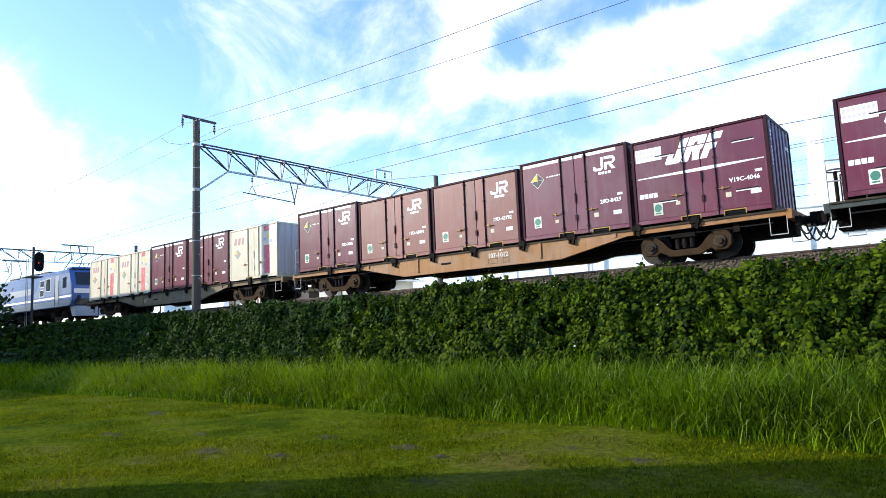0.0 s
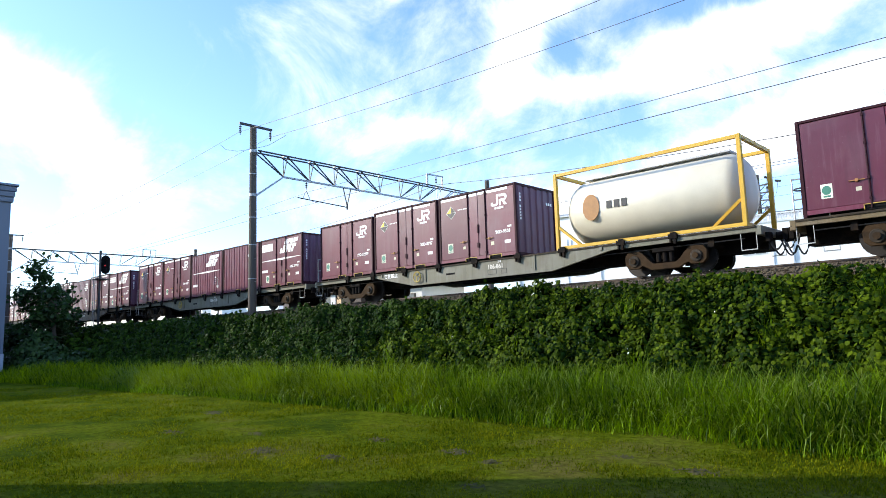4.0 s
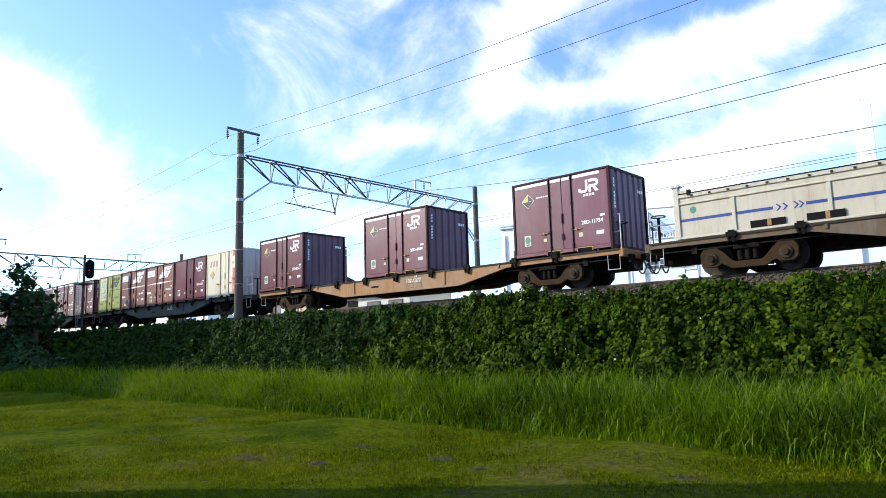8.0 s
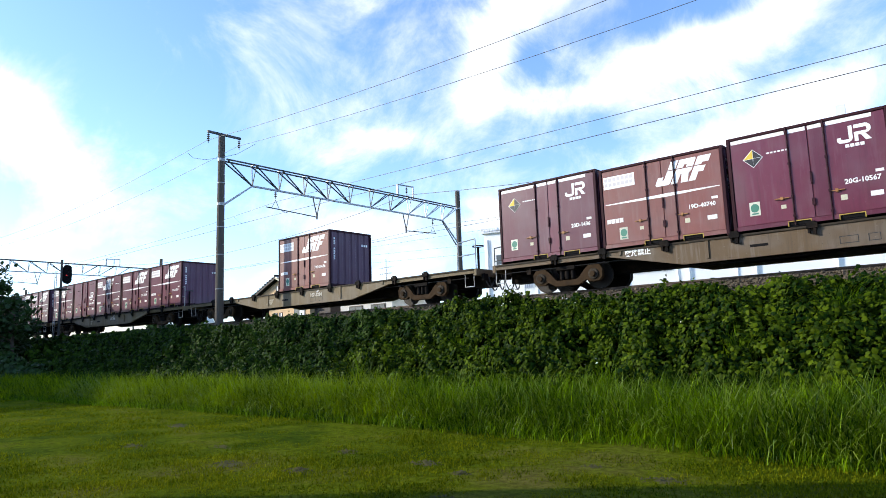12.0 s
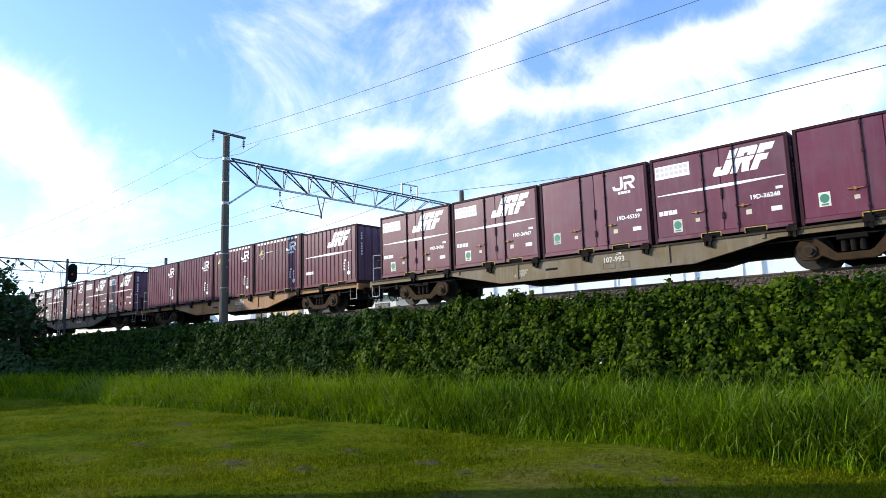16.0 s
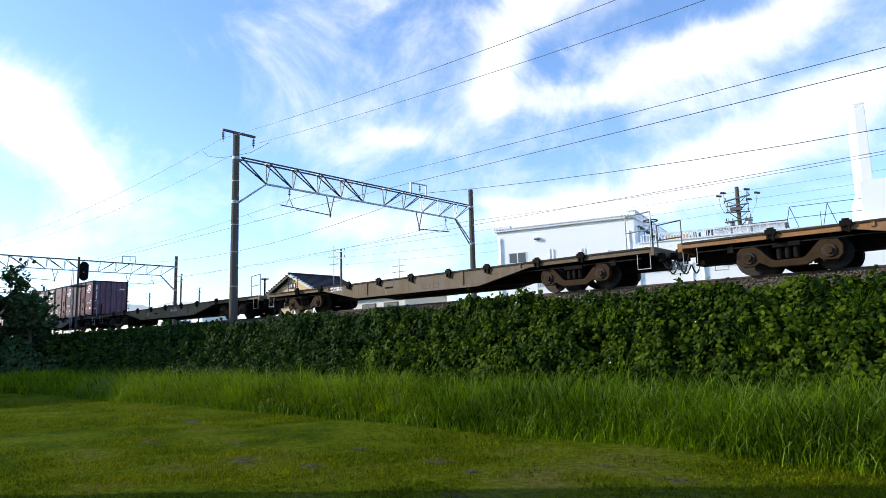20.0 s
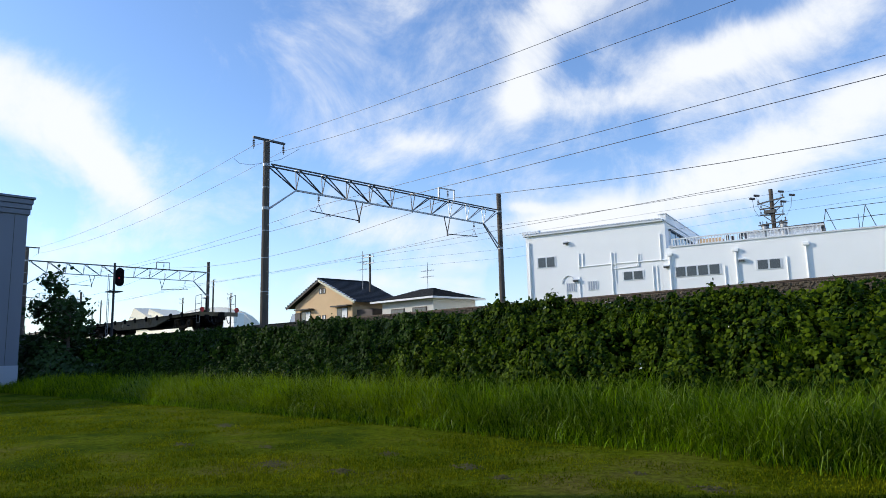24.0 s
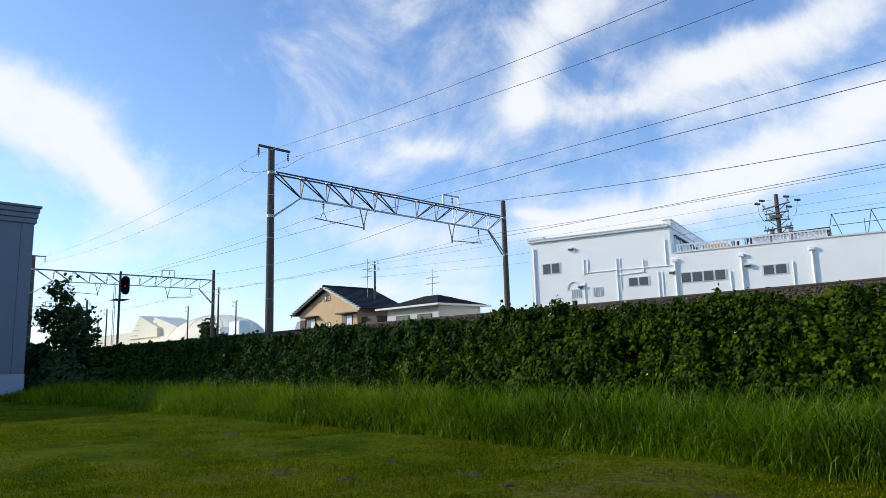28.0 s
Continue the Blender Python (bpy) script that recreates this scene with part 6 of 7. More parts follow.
def build_grey_building():
    e = thing("grey_clad_building", "tall plain grey-blue clad building with ribbed parapet beside the lawn", "building")
    x1, y1, top = -41.2, 9.64, 7.0
    part("wall", bx(B(), -75.0, x1, -22.0, y1, LAWN - 0.05, top - 0.75), grey_wall, e)
    for i in range(3):
        part("parapet_band", bx(B(), -75.1, x1 + 0.10 + 0.05 * i, -22.1, y1 + 0.10 + 0.05 * i, top - 0.745 + i * 0.29, top - 0.465 + i * 0.29), grey_wall, e, bevel=0.03)
    part("coping", bx(B(), -75.2, x1 + 0.28, -22.2, y1 + 0.28, top + 0.13, top + 0.24), grey_wall, e)
    part("base_course", bx(B(), -75.0, x1 + 0.03, -22.0, y1 + 0.03, LAWN - 0.05, LAWN + 1.25), off_grey, e)
    bm = B()
    for i in range(24):
        y = y1 - 0.6 - i * 1.2
        bx(bm, x1, x1 + 0.012, y - 0.02, y, LAWN + 1.26, top - 0.76)
    part("cladding_joints", bm, dark_steel, e)


def close_behind():
    """A plain block stands behind the eye; its edge throws the shade across the near lawn."""
    e = thing("plain_building", "plain rendered building beside the lawn, only its shade seen", "building")
    part("wall", bx(B(), -12.7, 14.0, -9.0, -0.9, LAWN - 0.05, 5.5), pale_wall, e)
    part("roof", bx(B(), -12.8, 14.1, -9.1, -0.8, 5.5, 5.75), roof_dark, e)


build_grey_building()
close_behind()


def build_pole(x, y, top, arms=3, gear=False):
    e = thing("utility_pole", "brown-grey concrete utility pole with cross arms" + (", transformers and drooping leads" if gear else " and insulators"), "utility pole", "utility poles", at=pose(x, y, 0))
    part("pole", rod(B(), (0, 0, LAWN), (0, 0, top), 0.19 if gear else 0.17, 10, 0.15 if gear else 0.11), concrete, e)
    for i in range(arms):
        z = top - 0.35 - i * 0.75 if not gear else (top - 1.0, top - 1.55, top - 2.1, top - 2.75)[i]
        w = (1.0, 0.85, 0.9, 1.05)[i] if gear else 0.95
        tilt = (0.12, 0.0, -0.08, 0.05)[i] if gear else 0.0
        a = part("cross_arm", slab(B(), ((-w, z - tilt), (w, z + tilt), (w, z + tilt + 0.1), (-w, z - tilt + 0.1)), -0.26, -0.16), dark_steel if gear else galv, e)
        for s in (-0.88, 0.88):
            part("insulator", insulator(B(), s * w, -0.21, z + s * tilt + 0.3, 2), porcelain, a)
        if gear:
            part("arm_brace", bar(B(), (-0.7 * w, -0.2, z - tilt), (0.0, -0.2, z - 0.5), 0.05), dark_steel, a)
            part("arm_brace", bar(B(), (0.7 * w, -0.2, z + tilt), (0.0, -0.2, z - 0.5), 0.05), dark_steel, a)
    if gear:
        for s in (-0.62, 0.72):
            t = part("transformer", rod(B(), (s, -0.1, top - 3.75), (s, -0.1, top - 2.85), 0.27, 14), galv, e, "grey ribbed transformer can", bevel=0.02)
            part("transformer_lid", rod(B(), (s, -0.1, top - 2.85), (s, -0.1, top - 2.76), 0.30, 14), dark_steel, t)
            for dx in (-0.3, 0.3):
                part("bushing", insulator(B(), s + dx * 0.5, -0.1, top - 2.55, 2), porcelain, t)
        for s, z in ((-1.35, top - 0.55), (-1.0, top - 0.35), (1.55, top - 0.75), (0.9, top - 1.15), (0.8, top - 0.35)):
            part("fuse_switch", rod(B(), (s - 0.2, -0.2, z + 0.04), (s + 0.2, -0.2, z - 0.06), 0.085, 8), black_mark, e)
            part("lead_wire", tube(B(), [(s, -0.2, z), (s * 0.92, -0.3, z - 0.9), (s * 0.7, -0.3, z - 1.5), (s * 0.35, -0.25, z - 1.3)], 0.016, 5), wire_black, e)
        part("switch_box", bx(B(), -0.5, 0.35, -0.42, -0.17, top - 1.95, top - 1.65), dark_steel, e, bevel=0.03)
    return e


build_pole(-17.2, 54.0, 10.1, 4, True)
for x, y, top in ((-92.6, 46.0, 9.5), (-110.0, 58.0, 9.4), (-125.0, 56.0, 9.5), (-136.0, 45.0, 9.4), (-58.8, 48.0, 9.4), (-150.0, 48.0, 8.4)):
    build_pole(x, y, top, 2)
string_wire("power_line", [(-150, 48, 8.2), (-136, 45, 9.1), (-92.6, 46, 9.2), (-58.8, 48, 9.1), (-17.2, 54, 9.7), (40, 58, 9.7)], 0.009, "thin power line between utility poles")
string_wire("power_line", [(-58.8, 47.8, 8.4), (-40, 50.4, 8.0), (-17.2, 53.8, 8.9), (40, 58, 9.0)], 0.009, "thin power line between utility poles")
string_wire("power_line", [(-58.8, 48.0, 7.6), (-40, 51, 7.2), (-17.2, 53.8, 8.2), (40, 58, 8.3)], 0.009, "thin power line between utility poles")


def build_far_halls():
    e = thing("white_domed_hall", "far pale hall with folded roof peaks and a wide shallow dome", "building")
    bm = B()
    cx, cy, rx = -187.5, 92.0, 26.0
    rows = []
    for j in range(9):
        q = math.pi / 2 * j / 8
        rows.append([bm.verts.new((cx + rx * math.cos(q) * math.cos(t), cy + 9 * math.cos(q) * math.sin(t), 4.6 + 7.9 * math.sin(q))) for t in [i * math.tau / 32 for i in range(32)]])
    for p, q in zip(rows, rows[1:]):
        for i in range(32):
            k = (i + 1) % 32
            bm.faces.new((p[i], p[k], q[k], q[i]))
    dome = part("dome", bm, hall_cream, e, "cream shallow dome with ribs", smooth=True)
    for i in range(16, 33, 4):
        t = i * math.tau / 32
        part("dome_rib", tube(B(), [(cx + (rx + 0.1) * math.cos(q) * math.cos(t), cy + 9.05 * math.cos(q) * math.sin(t), 4.6 + 8.0 * math.sin(q)) for q in [math.pi / 2 * j / 8 for j in range(8)]], 0.07, 5), hall_cream, dome)
    part("hall_wall", bx(B(), cx - 46, cx + 24, cy - 9, cy + 12, LAWN, 5.2), hall_cream, e)
    part("blue_roof", slab(B(), ((-165, 4.0), (-132, 4.0), (-132, 8.2), (-140, 9.6), (-162, 9.4)), 104, 116), off_grey, e)
    # folded roof: two peaks with a valley between them
    for x0, xt, x1, h, y in ((-243.0, -234.2, -219.0, 15.2, 88.0), (-230.0, -225.1, -205.0, 14.3, 89.5)):
        pk = part("roof_peak", slab(B(), ((x0, 7.6), (x1, 7.6), (x1, h - 4.6), (xt, h)), y, y + 9), hall_cream, e)
        for i in range(3):
            z = 8.6 + i * 1.7
            f = (z - 7.6) / (h - 7.6)
            part("peak_batten", bx(B(), x0 + (xt - x0) * f + 0.5, x0 + (xt - x0) * f + 7.0 - i * 1.6, y - 0.15, y - 0.02, z, z + 0.15), off_grey, pk)
    part("peak_base", bx(B(), -246, -204, 88.6, 98, LAWN, 7.6), hall_cream, e)
    part("low_annex", bx(B(), -290, -246, 90, 98, LAWN, 10.2), hall_cream, e)
    for x0, x1, z in ((-150.5, -147.7, 6.8), (-143.6, -138.6, 7.8)):
        part("white_tank", bx(B(), x0, x1, 74, 76.5, LAWN, z), white_wall, e, bevel=0.1)


hall_cream = mat("hall_cream", (0.78, 0.72, 0.58), 0.7, vary=0.1, scale=0.3)
build_far_halls()


# ---- plants ----
def leaf_cloud(name, centres, normals, sizes, material, rng, label, category, lobes=True, kind="stuff", parent=None):
    """Many bent leaves of five corners, each turned about its own normal."""
    n = len(centres)
    nrm = normals / np.linalg.norm(normals, axis=1)[:, None]
    ref = rng.normal(size=(n, 3))
    u = np.cross(nrm, ref)
    u /= np.linalg.norm(u, axis=1)[:, None]
    v = np.cross(nrm, u)
    shape = np.array([(-0.05, -0.55, 0.0), (-0.52, -0.15, -0.12), (-0.34, 0.35, -0.1), (0.0, 0.62, -0.16), (0.34, 0.35, -0.1), (0.52, -0.15, -0.12), (0.0, 0.0, 0.06)])
    pts = centres[:, None, :] + sizes[:, None, None] * (shape[None, :, 0:1] * u[:, None, :] + shape[None, :, 1:2] * v[:, None, :] + shape[None, :, 2:3] * nrm[:, None, :])
    tri = np.array([(6, 0, 1), (6, 1, 2), (6, 2, 3), (6, 3, 4), (6, 4, 5), (6, 5, 0)])
    return fast_mesh(name, pts.reshape(-1, 3), (tri[None] + 7 * np.arange(n)[:, None, None]).reshape(-1, 3), material, label, category, kind, parent)


def fast_mesh(name, verts, tris, material, label, category, kind, parent=None):
    me = bpy.data.meshes.new(name)
    me.vertices.add(len(verts)), me.loops.add(len(tris) * 3), me.polygons.add(len(tris))
    me.vertices.foreach_set("co", np.ascontiguousarray(verts, np.float32).ravel())
    me.loops.foreach_set("vertex_index", np.ascontiguousarray(tris, np.int32).ravel())
    me.polygons.foreach_set("loop_start", np.arange(0, len(tris) * 3, 3, dtype=np.int32))
    me.update(calc_edges=True)
    me.validate()
    me.materials.append(material)
    ob = new(name, me)
    if parent is not None:
        ob.parent = parent
        return ob
    return tagged(ob, label, category, kind=kind)


def vine_height(x, y):
    """How far the vines stand above the soil of the bank: rounded heaps with creases between them."""
    p = Vector((x * 0.62 + y * 0.25, y * 1.05, 0.0))
    return 0.10 + 0.55 * abs(noise.noise(p)) + 0.55 * abs(noise.noise(p * 2.3)) + 0.34 * abs(noise.noise(p * 5.1)) + 0.16 * noise.noise(p * 0.4)


def crest_height(x):
    """Height of the vines along the shoulder of the bank."""
    c = 0.25 + 0.14 * noise.noise(Vector((x * 0.5, 3.0, 0.0))) + 0.16 * noise.noise(Vector((x * 1.6, 7.0, 0.0)))
    for at, wide, high in ((-12.2, 1.1, 0.42), (-16.0, 1.6, 0.22), (-5.8, 0.7, 0.25), (-3.5, 0.6, 0.12)):
        c += high * math.exp(-((x - at) / wide) ** 2)
    return c + 0.3 * min(1.0, max(0.0, (-24.0 - x) / 8.0))


def grow_vines():
    rng = np.random.default_rng(11)
    def patch(count, x0, x1, size, name, material, sink, label, side=0, spread=0.62):
        x = rng.uniform(x0, x1, count)
        y = rng.uniform(10.3, 16.2, count)
        c, nn = [], []
        for a, b in zip(x, y):
            edge = -14.5 + 3.5 * noise.noise(Vector((a * 0.5, b * 0.7, 6.0))) + 1.6 * noise.noise(Vector((a * 1.7, b * 1.7, 1.0)))
            if side * (a - edge) < 0:
                continue
            fade = max(0.0, min(1.0, (16.4 - b) / 1.6))
            crest = crest_height(a)
            h = vine_height(a, b) * fade + crest * (1 - fade)
            gx = (vine_height(a + 0.12, b) - vine_height(a - 0.12, b)) / 0.24
            gy = (vine_height(a, b + 0.12) - vine_height(a, b - 0.12)) / 0.24
            d = rng.random() ** 2 * 0.22 + sink
            hole = noise.noise(Vector((a * 2.3, b * 2.3, 9.0))) + 0.6 * noise.noise(Vector((a * 5.2, b * 5.2, 4.0)))
            if sink == 0.0 and hole < -0.12:
                if rng.random() < 0.55:
                    continue
                d += 0.22
            if sink == 0.0 and rng.random() < 0.05:
                d -= rng.uniform(0.04, 0.16)
            c.append((a, b, bank_z(b) + max(0.04, h - d)))
            nn.append((-gx, -0.62 - gy, 0.85))
        count = len(c)
        c, nn = np.array(c), np.array(nn) + rng.normal(0, spread, (count, 3))
        leaf_cloud(name, c, nn, rng.uniform(0.55, 1.3, count) * size, material, rng, label, "vines")
    bright, dark = "dense broad-leaved bright green vines that cover the bank", "dense dark green vines that cover the bank"
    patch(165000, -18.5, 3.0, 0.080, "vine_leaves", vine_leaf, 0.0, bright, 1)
    patch(85000, -24.0, -10.0, 0.082, "dark_vine_leaves", dark_vine_leaf, 0.0, dark, -1, 0.7)
    patch(60000, -36.0, -24.0, 0.115, "dark_vine_leaves", dark_vine_leaf, 0.0, dark, 0, 0.7)
    patch(34000, -72.0, -36.0, 0.20, "dark_vine_leaves", dark_vine_leaf, 0.0, dark, 0, 0.7)
    # sunk dark leaves paint the shade seen through holes in the vines
    patch(26000, -36.0, 3.0, 0.17, "inner_shade_leaves", vine_gap_shade, 0.24, "inner vine leaves coloured near-black as shade in the gaps")
    patch(7000, -160.0, -72.0, 0.5, "dark_vine_leaves", dark_vine_leaf, 0.0, dark)


def blades(name, x, y, z, h, w, bend, material, rng, label, category, pieces=4):
    """Grass blades that rise, bend over more and more towards the tip, and taper to a point."""
    n = len(x)
    b = rng.uniform(0, math.tau, n)
    b = np.where(rng.random(n) < 0.35, rng.normal(-0.6, 0.7, n), b)      # many lean the same way
    way = np.stack([np.cos(b), np.sin(b), 0 * b], 1)
    twist = b + math.pi / 2 + rng.normal(0, 0.5, n)
    side = np.stack([np.cos(twist), np.sin(twist), 0 * b], 1) * (w / 2)[:, None]
    up = np.array([0, 0, 1.0])
    first, full = rng.uniform(0.02, 0.40, n), bend * rng.uniform(0.2, 1.5, n)
    p = np.stack([x, y, z], 1)
    rows = []
    for i in range(pieces):
        wide = 1.0 - (i / pieces) ** 2.4
        rows += [p - side * wide, p + side * wide]
        a = first + full * ((i + 0.5) / pieces) ** 1.3
        p = p + (way * np.sin(a)[:, None] + up * np.cos(a)[:, None]) * (h / pieces)[:, None]
    rows.append(p)
    pts = np.stack(rows, 1)
    tri = []
    for i in range(pieces - 1):
        k = 2 * i
        tri += [(k, k + 1, k + 3), (k, k + 3, k + 2)]
    tri.append((2 * pieces - 2, 2 * pieces - 1, 2 * pieces))
    tri = np.array(tri)
    fast_mesh(name, pts.reshape(-1, 3), (tri[None] + len(rows) * np.arange(n)[:, None, None]).reshape(-1, 3), material, label, category, "stuff")


def grass_front(x):
    """Where the uncut grass begins."""
    y = 9.45 - 0.0022 * min(0.0, x + 14.0) ** 2 - 0.16 * math.exp((x + 6.0) / 3.2)
    return y + 0.14 * noise.noise(Vector((x * 0.6, 0, 5.0))) + 0.10 * noise.noise(Vector((x * 2.1, 0, 2.0)))


def grow_grass():
    rng = np.random.default_rng(5)
    for count, x0, x1, wide in ((88000, -24.0, 4.0, 0.0140), (16000, -40.0, -24.0, 0.022)):
        x = rng.uniform(x0, x1, count)
        f = np.array([grass_front(v) for v in x])
        y = f + rng.random(count) * (12.0 - f)
        clump = np.array([noise.noise(Vector((a * 0.9, b * 0.9, 2.0))) + 0.6 * noise.noise(Vector((a * 2.6, b * 2.6, 8.0))) for a, b in zip(x, y)])
        h = (1.02 + 0.15 * clump + rng.uniform(-0.26, 0.10, count)) * np.clip(0.55 + (y - f) / 1.5, 0.4, 1.0) * np.clip((x + 44.0) / 8.0, 0.3, 1.0)
        w = rng.uniform(0.5, 1.5, count) * wide
        pale = x + 2.2 * clump + rng.normal(0, 0.8, count) < -9.5
        for name, pick, material, label in (("tall_grass", ~pale, grass_tall, "tall uncut deep green grass at the foot of the bank"), ("yellow_grass", pale, grass_yellow, "tall uncut yellow-green grass at the foot of the bank")):
            if pick.any():
                blades(name, x[pick], y[pick], np.full(int(pick.sum()), LAWN - 0.02), h[pick], w[pick], 1.6, material, rng, label, "grass")
    # long blades that arch over, and a loose fringe of short tufts in front
    n = 17000
    x = rng.uniform(-26.0, 3.0, n)
    f = np.array([grass_front(v) for v in x])
    y = f + 0.1 + rng.random(n) * (11.9 - f)
    blades("arching_grass", x, y, np.full(n, LAWN - 0.02), rng.uniform(0.8, 1.30, n) * np.clip(0.55 + (y - f) / 1.3, 0.5, 1.0), rng.uniform(0.010, 0.022, n), 2.3, grass_blade, rng, "long pale arching blades above the uncut grass", "grass", 5)
    n = 14000
    x = rng.uniform(-30.0, 2.0, n)
    y = np.array([grass_front(v) for v in x]) + 0.15 - rng.random(n) ** 2 * 0.6
    blades("fringe_grass", x, y, np.full(n, LAWN - 0.01), rng.uniform(0.08, 0.40, n), rng.uniform(0.008, 0.016, n), 1.7, grass_tall, rng, "short tufts along the edge of the uncut grass", "grass", 3)
    # a few tufts and dry stalks on the bank itself
    n = 700
    at = np.array([(-9.2, 12.0), (-7.4, 13.6), (-13.0, 11.6), (-4.0, 12.4), (-10.6, 12.6), (-16.0, 11.4), (-2.6, 14.0), (-6.0, 11.3)])[rng.integers(0, 8, n)]
    x, y = at[:, 0] + rng.normal(0, 0.14, n), at[:, 1] + rng.normal(0, 0.12, n)
    z = np.array([bank_z(v) + 0.1 for v in y])
    blades("bank_grass", x, y, z, rng.uniform(0.5, 1.0, n), rng.uniform(0.010, 0.018, n), 1.6, grass_tall, rng, "tufts of long grass among the vines", "grass")
    count = 300000
    r = 4.9 + 26 * rng.random(count) ** 1.6
    a = np.radians(rng.uniform(2, 88, count))
    x, y = -np.sin(a) * r, np.cos(a) * r
    tuft = np.array([noise.noise(Vector((u * 1.3, v * 1.3, 7.0))) + 0.5 * noise.noise(Vector((u * 4.0, v * 4.0, 2.0))) for u, v in zip(x, y)])
    bare = np.min([np.hypot((x - px) / rx, (y - py) / ry) for px, py, rx, ry in BARE], axis=0)
    front = np.array([grass_front(u) for u in x])
    keep = (y < front + 0.4) & (tuft > rng.uniform(-1.3, 0.1, count)) & (bare > rng.uniform(0.0, 1.3, count))
    x, y, tuft = x[keep], y[keep], tuft[keep]
    h = np.clip(0.030 + 0.040 * tuft + rng.uniform(-0.02, 0.03, len(x)), 0.012, 0.11)
    blades("lawn_grass", x, y, np.full(len(x), LAWN - 0.01), h, np.full(len(x), 0.010) * (0.7 + np.hypot(x, y) / 14), 1.3, grass_short, rng, "short mown grass of the lawn", "grass", 2)
    # bare soil with crumbs between the grass
    verts, tris = [], []
    for px, py, rx, ry in BARE:
        k = len(verts)
        verts.append((px, py, LAWN + 0.022))
        m = 22
        for i in range(m):
            q = math.tau * i / m
            w = rng.uniform(0.7, 1.2)
            verts.append((px + rx * w * math.cos(q), py + ry * w * math.sin(q), LAWN - 0.06))
        tris += [(k, k + 1 + i, k + 1 + (i + 1) % m) for i in range(m)]
        for _ in range(70):
            q, w, s = rng.uniform(0, math.tau), rng.random() ** 0.7, rng.uniform(0.008, 0.028)
            c = np.array((px + rx * w * math.cos(q), py + ry * w * math.sin(q), LAWN + 0.03 - 0.05 * w))
            k = len(verts)
            verts += [tuple(c + s * np.array(o) * rng.uniform(0.6, 1.3, 3)) for o in ((1, 0, 0), (-0.5, 0.85, 0), (-0.5, -0.85, 0), (0, 0, 1))]
            tris += [(k, k + 1, k + 3), (k + 1, k + 2, k + 3), (k + 2, k, k + 3)]
    fast_mesh("bare_soil_patches", np.array(verts), np.array(tris), bare_soil, "patches of bare grey-brown soil with crumbs in the lawn", "soil", "stuff")


# centre and half widths of the worn places in the lawn
BARE = ((-6.03, 6.5, 0.32, 0.22), (-7.1, 5.3, 0.30, 0.2), (-8.4, 5.1, 0.34, 0.25), (-4.5, 5.1, 0.3, 0.16), (-9.9, 5.9, 0.4, 0.22), (-5.2, 6.2, 0.2, 0.14), (-3.1, 7.0, 0.35, 0.2), (-11.5, 5.2, 0.4, 0.2), (-7.7, 6.6, 0.22, 0.2), (-4.1, 7.3, 0.2, 0.14), (-13.8, 7.2, 0.5, 0.25))


def grow_blossoms():
    rng = np.random.default_rng(8)
    c = []
    for x, y in ((-9.3, 15.0), (-9.0, 15.2), (-8.6, 15.1), (-9.7, 14.9), (-8.1, 12.4), (-7.2, 11.9), (-6.6, 12.0), (-10.5, 14.6), (-5.2, 13.2), (-12.0, 13.0)):
        for _ in range(4):
            a, b = x + rng.normal(0, 0.08), y + rng.normal(0, 0.08)
            c.append((a, b, bank_z(b) + max(0.1, vine_height(a, b)) + rng.uniform(0.0, 0.1)))
    leaf_cloud("blossoms", np.array(c), rng.normal(0, 0.5, (len(c), 3)) + np.array([0, -0.8, 0.6]), rng.uniform(0.025, 0.045, len(c)), petal, rng, "small white blossoms among the vines", "flowers")



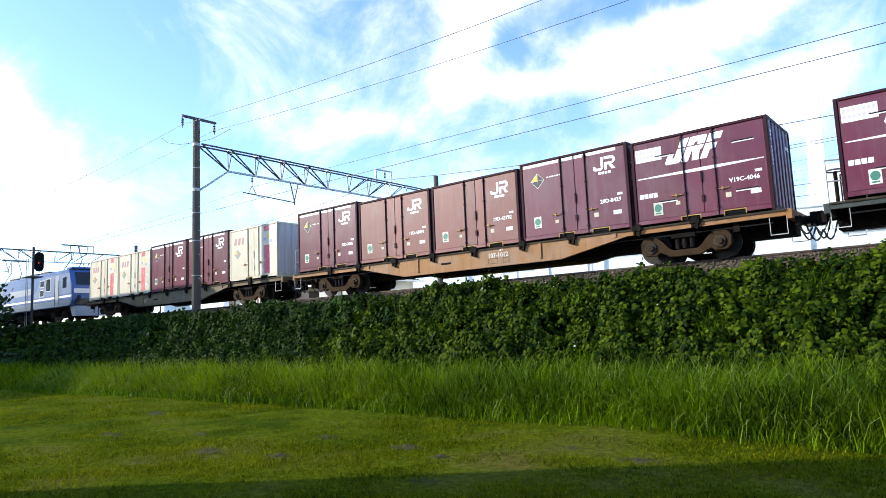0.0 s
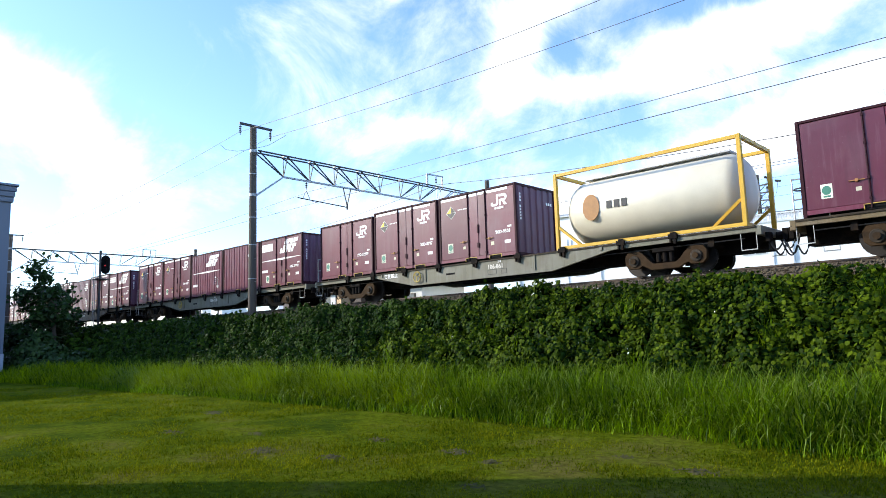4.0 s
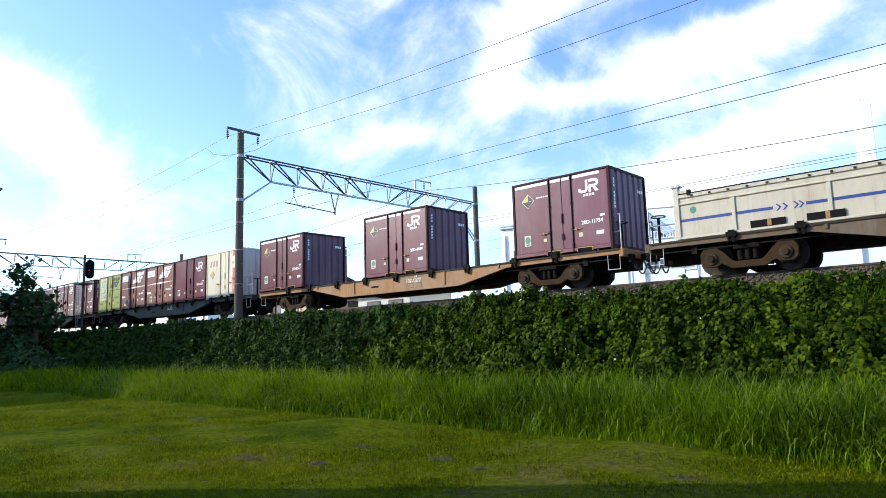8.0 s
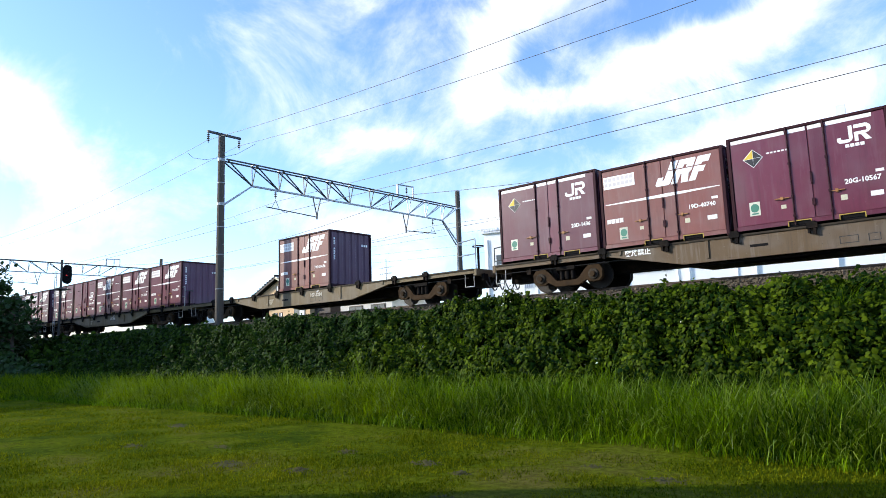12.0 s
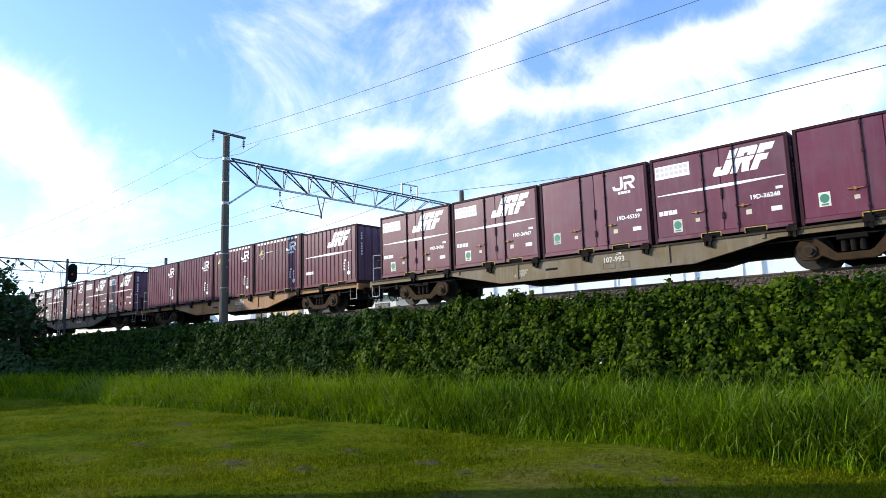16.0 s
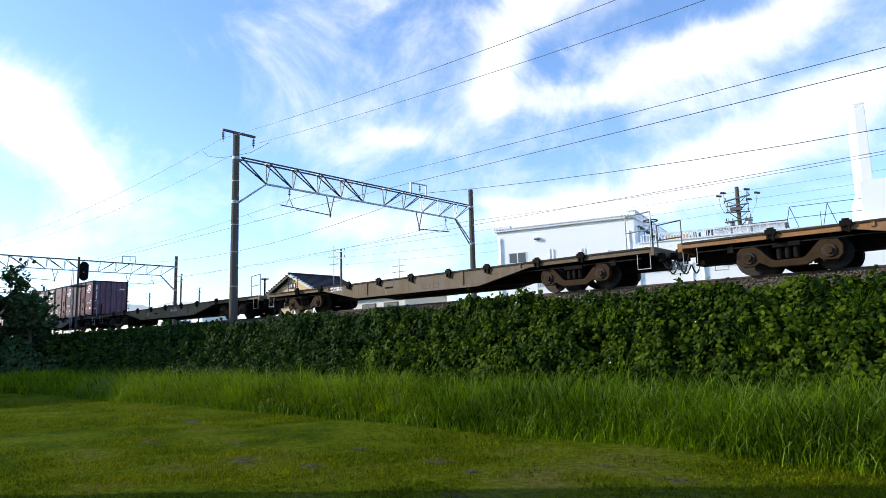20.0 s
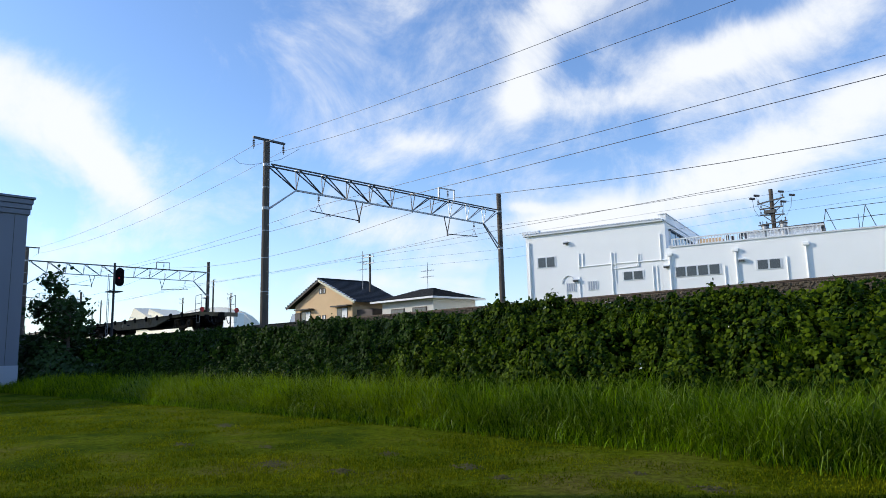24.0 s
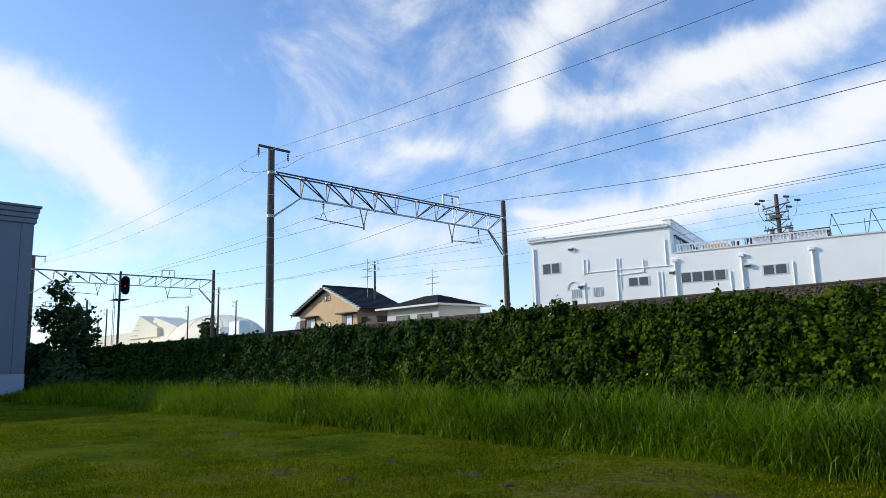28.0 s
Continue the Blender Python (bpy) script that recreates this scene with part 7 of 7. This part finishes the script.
def grow_tree(x, y, base, height, spread, count, seed, label, leaf=0.22):
    rng = np.random.default_rng(seed)
    e = thing("tree", label, "tree", at=pose(x, y, base))
    bm = B()
    rod(bm, (0, 0, 0), (0.1, 0, height * 0.45), 0.16, 8, 0.10)
    rod(bm, (0.1, 0, height * 0.45), (-0.1, 0.1, height * 0.9), 0.10, 8, 0.03)
    tips = []
    for i in range(12):
        a, q = rng.uniform(0, math.tau), rng.uniform(0.2, 0.85)
        reach = spread * (0.95 - 0.65 * q) * rng.uniform(0.7, 1.15)
        p0 = Vector((0.0, 0.0, height * q))
        p1 = p0 + Vector((math.cos(a) * reach, math.sin(a) * reach, height * rng.uniform(0.08, 0.25)))
        rod(bm, p0, p1, 0.045, 6, 0.012)
        tips += [p0.lerp(p1, k) for k in (0.45, 0.7, 0.9, 1.0)]
    tips += [Vector((0, 0, height * k)) for k in (0.7, 0.8, 0.9, 1.0)]
    part("trunk", bm, bark, e)
    pick = rng.integers(0, len(tips), count)
    c = np.array([tips[i] for i in pick]) + rng.normal(0, 0.28, (count, 3)) * spread / 2.2
    c[:, 2] = np.maximum(c[:, 2], 0.15)
    nn = rng.normal(0, 0.6, (count, 3)) + np.array([0, -0.2, 0.7])
    leaf_cloud("crown", c, nn, rng.uniform(0.6, 1.3, count) * leaf, tree_leaf, rng, "", "", parent=e)


scatter_ballast()
grow_vines()
grow_blossoms()
grow_grass()
grow_tree(-45.6, 12.6, -2.4, 6.0, 2.1, 1650, 21, "young dark green tree with an open crown beside the bank")
grow_tree(-42.6, 12.4, -2.4, 3.9, 1.7, 1000, 22, "low dark green tree with an open crown beside the bank")
grow_tree(-107.0, 52.0, -3.0, 8.6, 2.6, 900, 23, "small round far tree beside a mast", 0.5)


def grow_bush(x, y, r, h, count, seed):
    rng = np.random.default_rng(seed)
    a, q = rng.uniform(0, math.tau, count), rng.random(count)
    z = h * (1 - q ** 2) * rng.uniform(0.5, 1.05, count)
    c = np.stack([x + r * q * np.cos(a), y + r * q * np.sin(a), LAWN + z], 1)
    nn = np.stack([np.cos(a) * q, np.sin(a) * q, 0.6 + 0 * a], 1) + rng.normal(0, 0.45, (count, 3))
    leaf_cloud("bush", c, nn, rng.uniform(0.6, 1.3, count) * 0.2, tree_leaf, rng, "dense dark green bush at the foot of the bank", "bush", kind="")


for i, (x, y, r, h) in enumerate(((-46.0, 11.6, 2.4, 2.9), (-42.0, 11.5, 2.0, 2.4), (-38.5, 11.2, 1.8, 1.7), (-35.5, 11.4, 1.6, 1.2), (-50.0, 12.0, 2.5, 3.0))):
    grow_bush(x, y, r, h, 2200, 40 + i)

build_train()
motions()
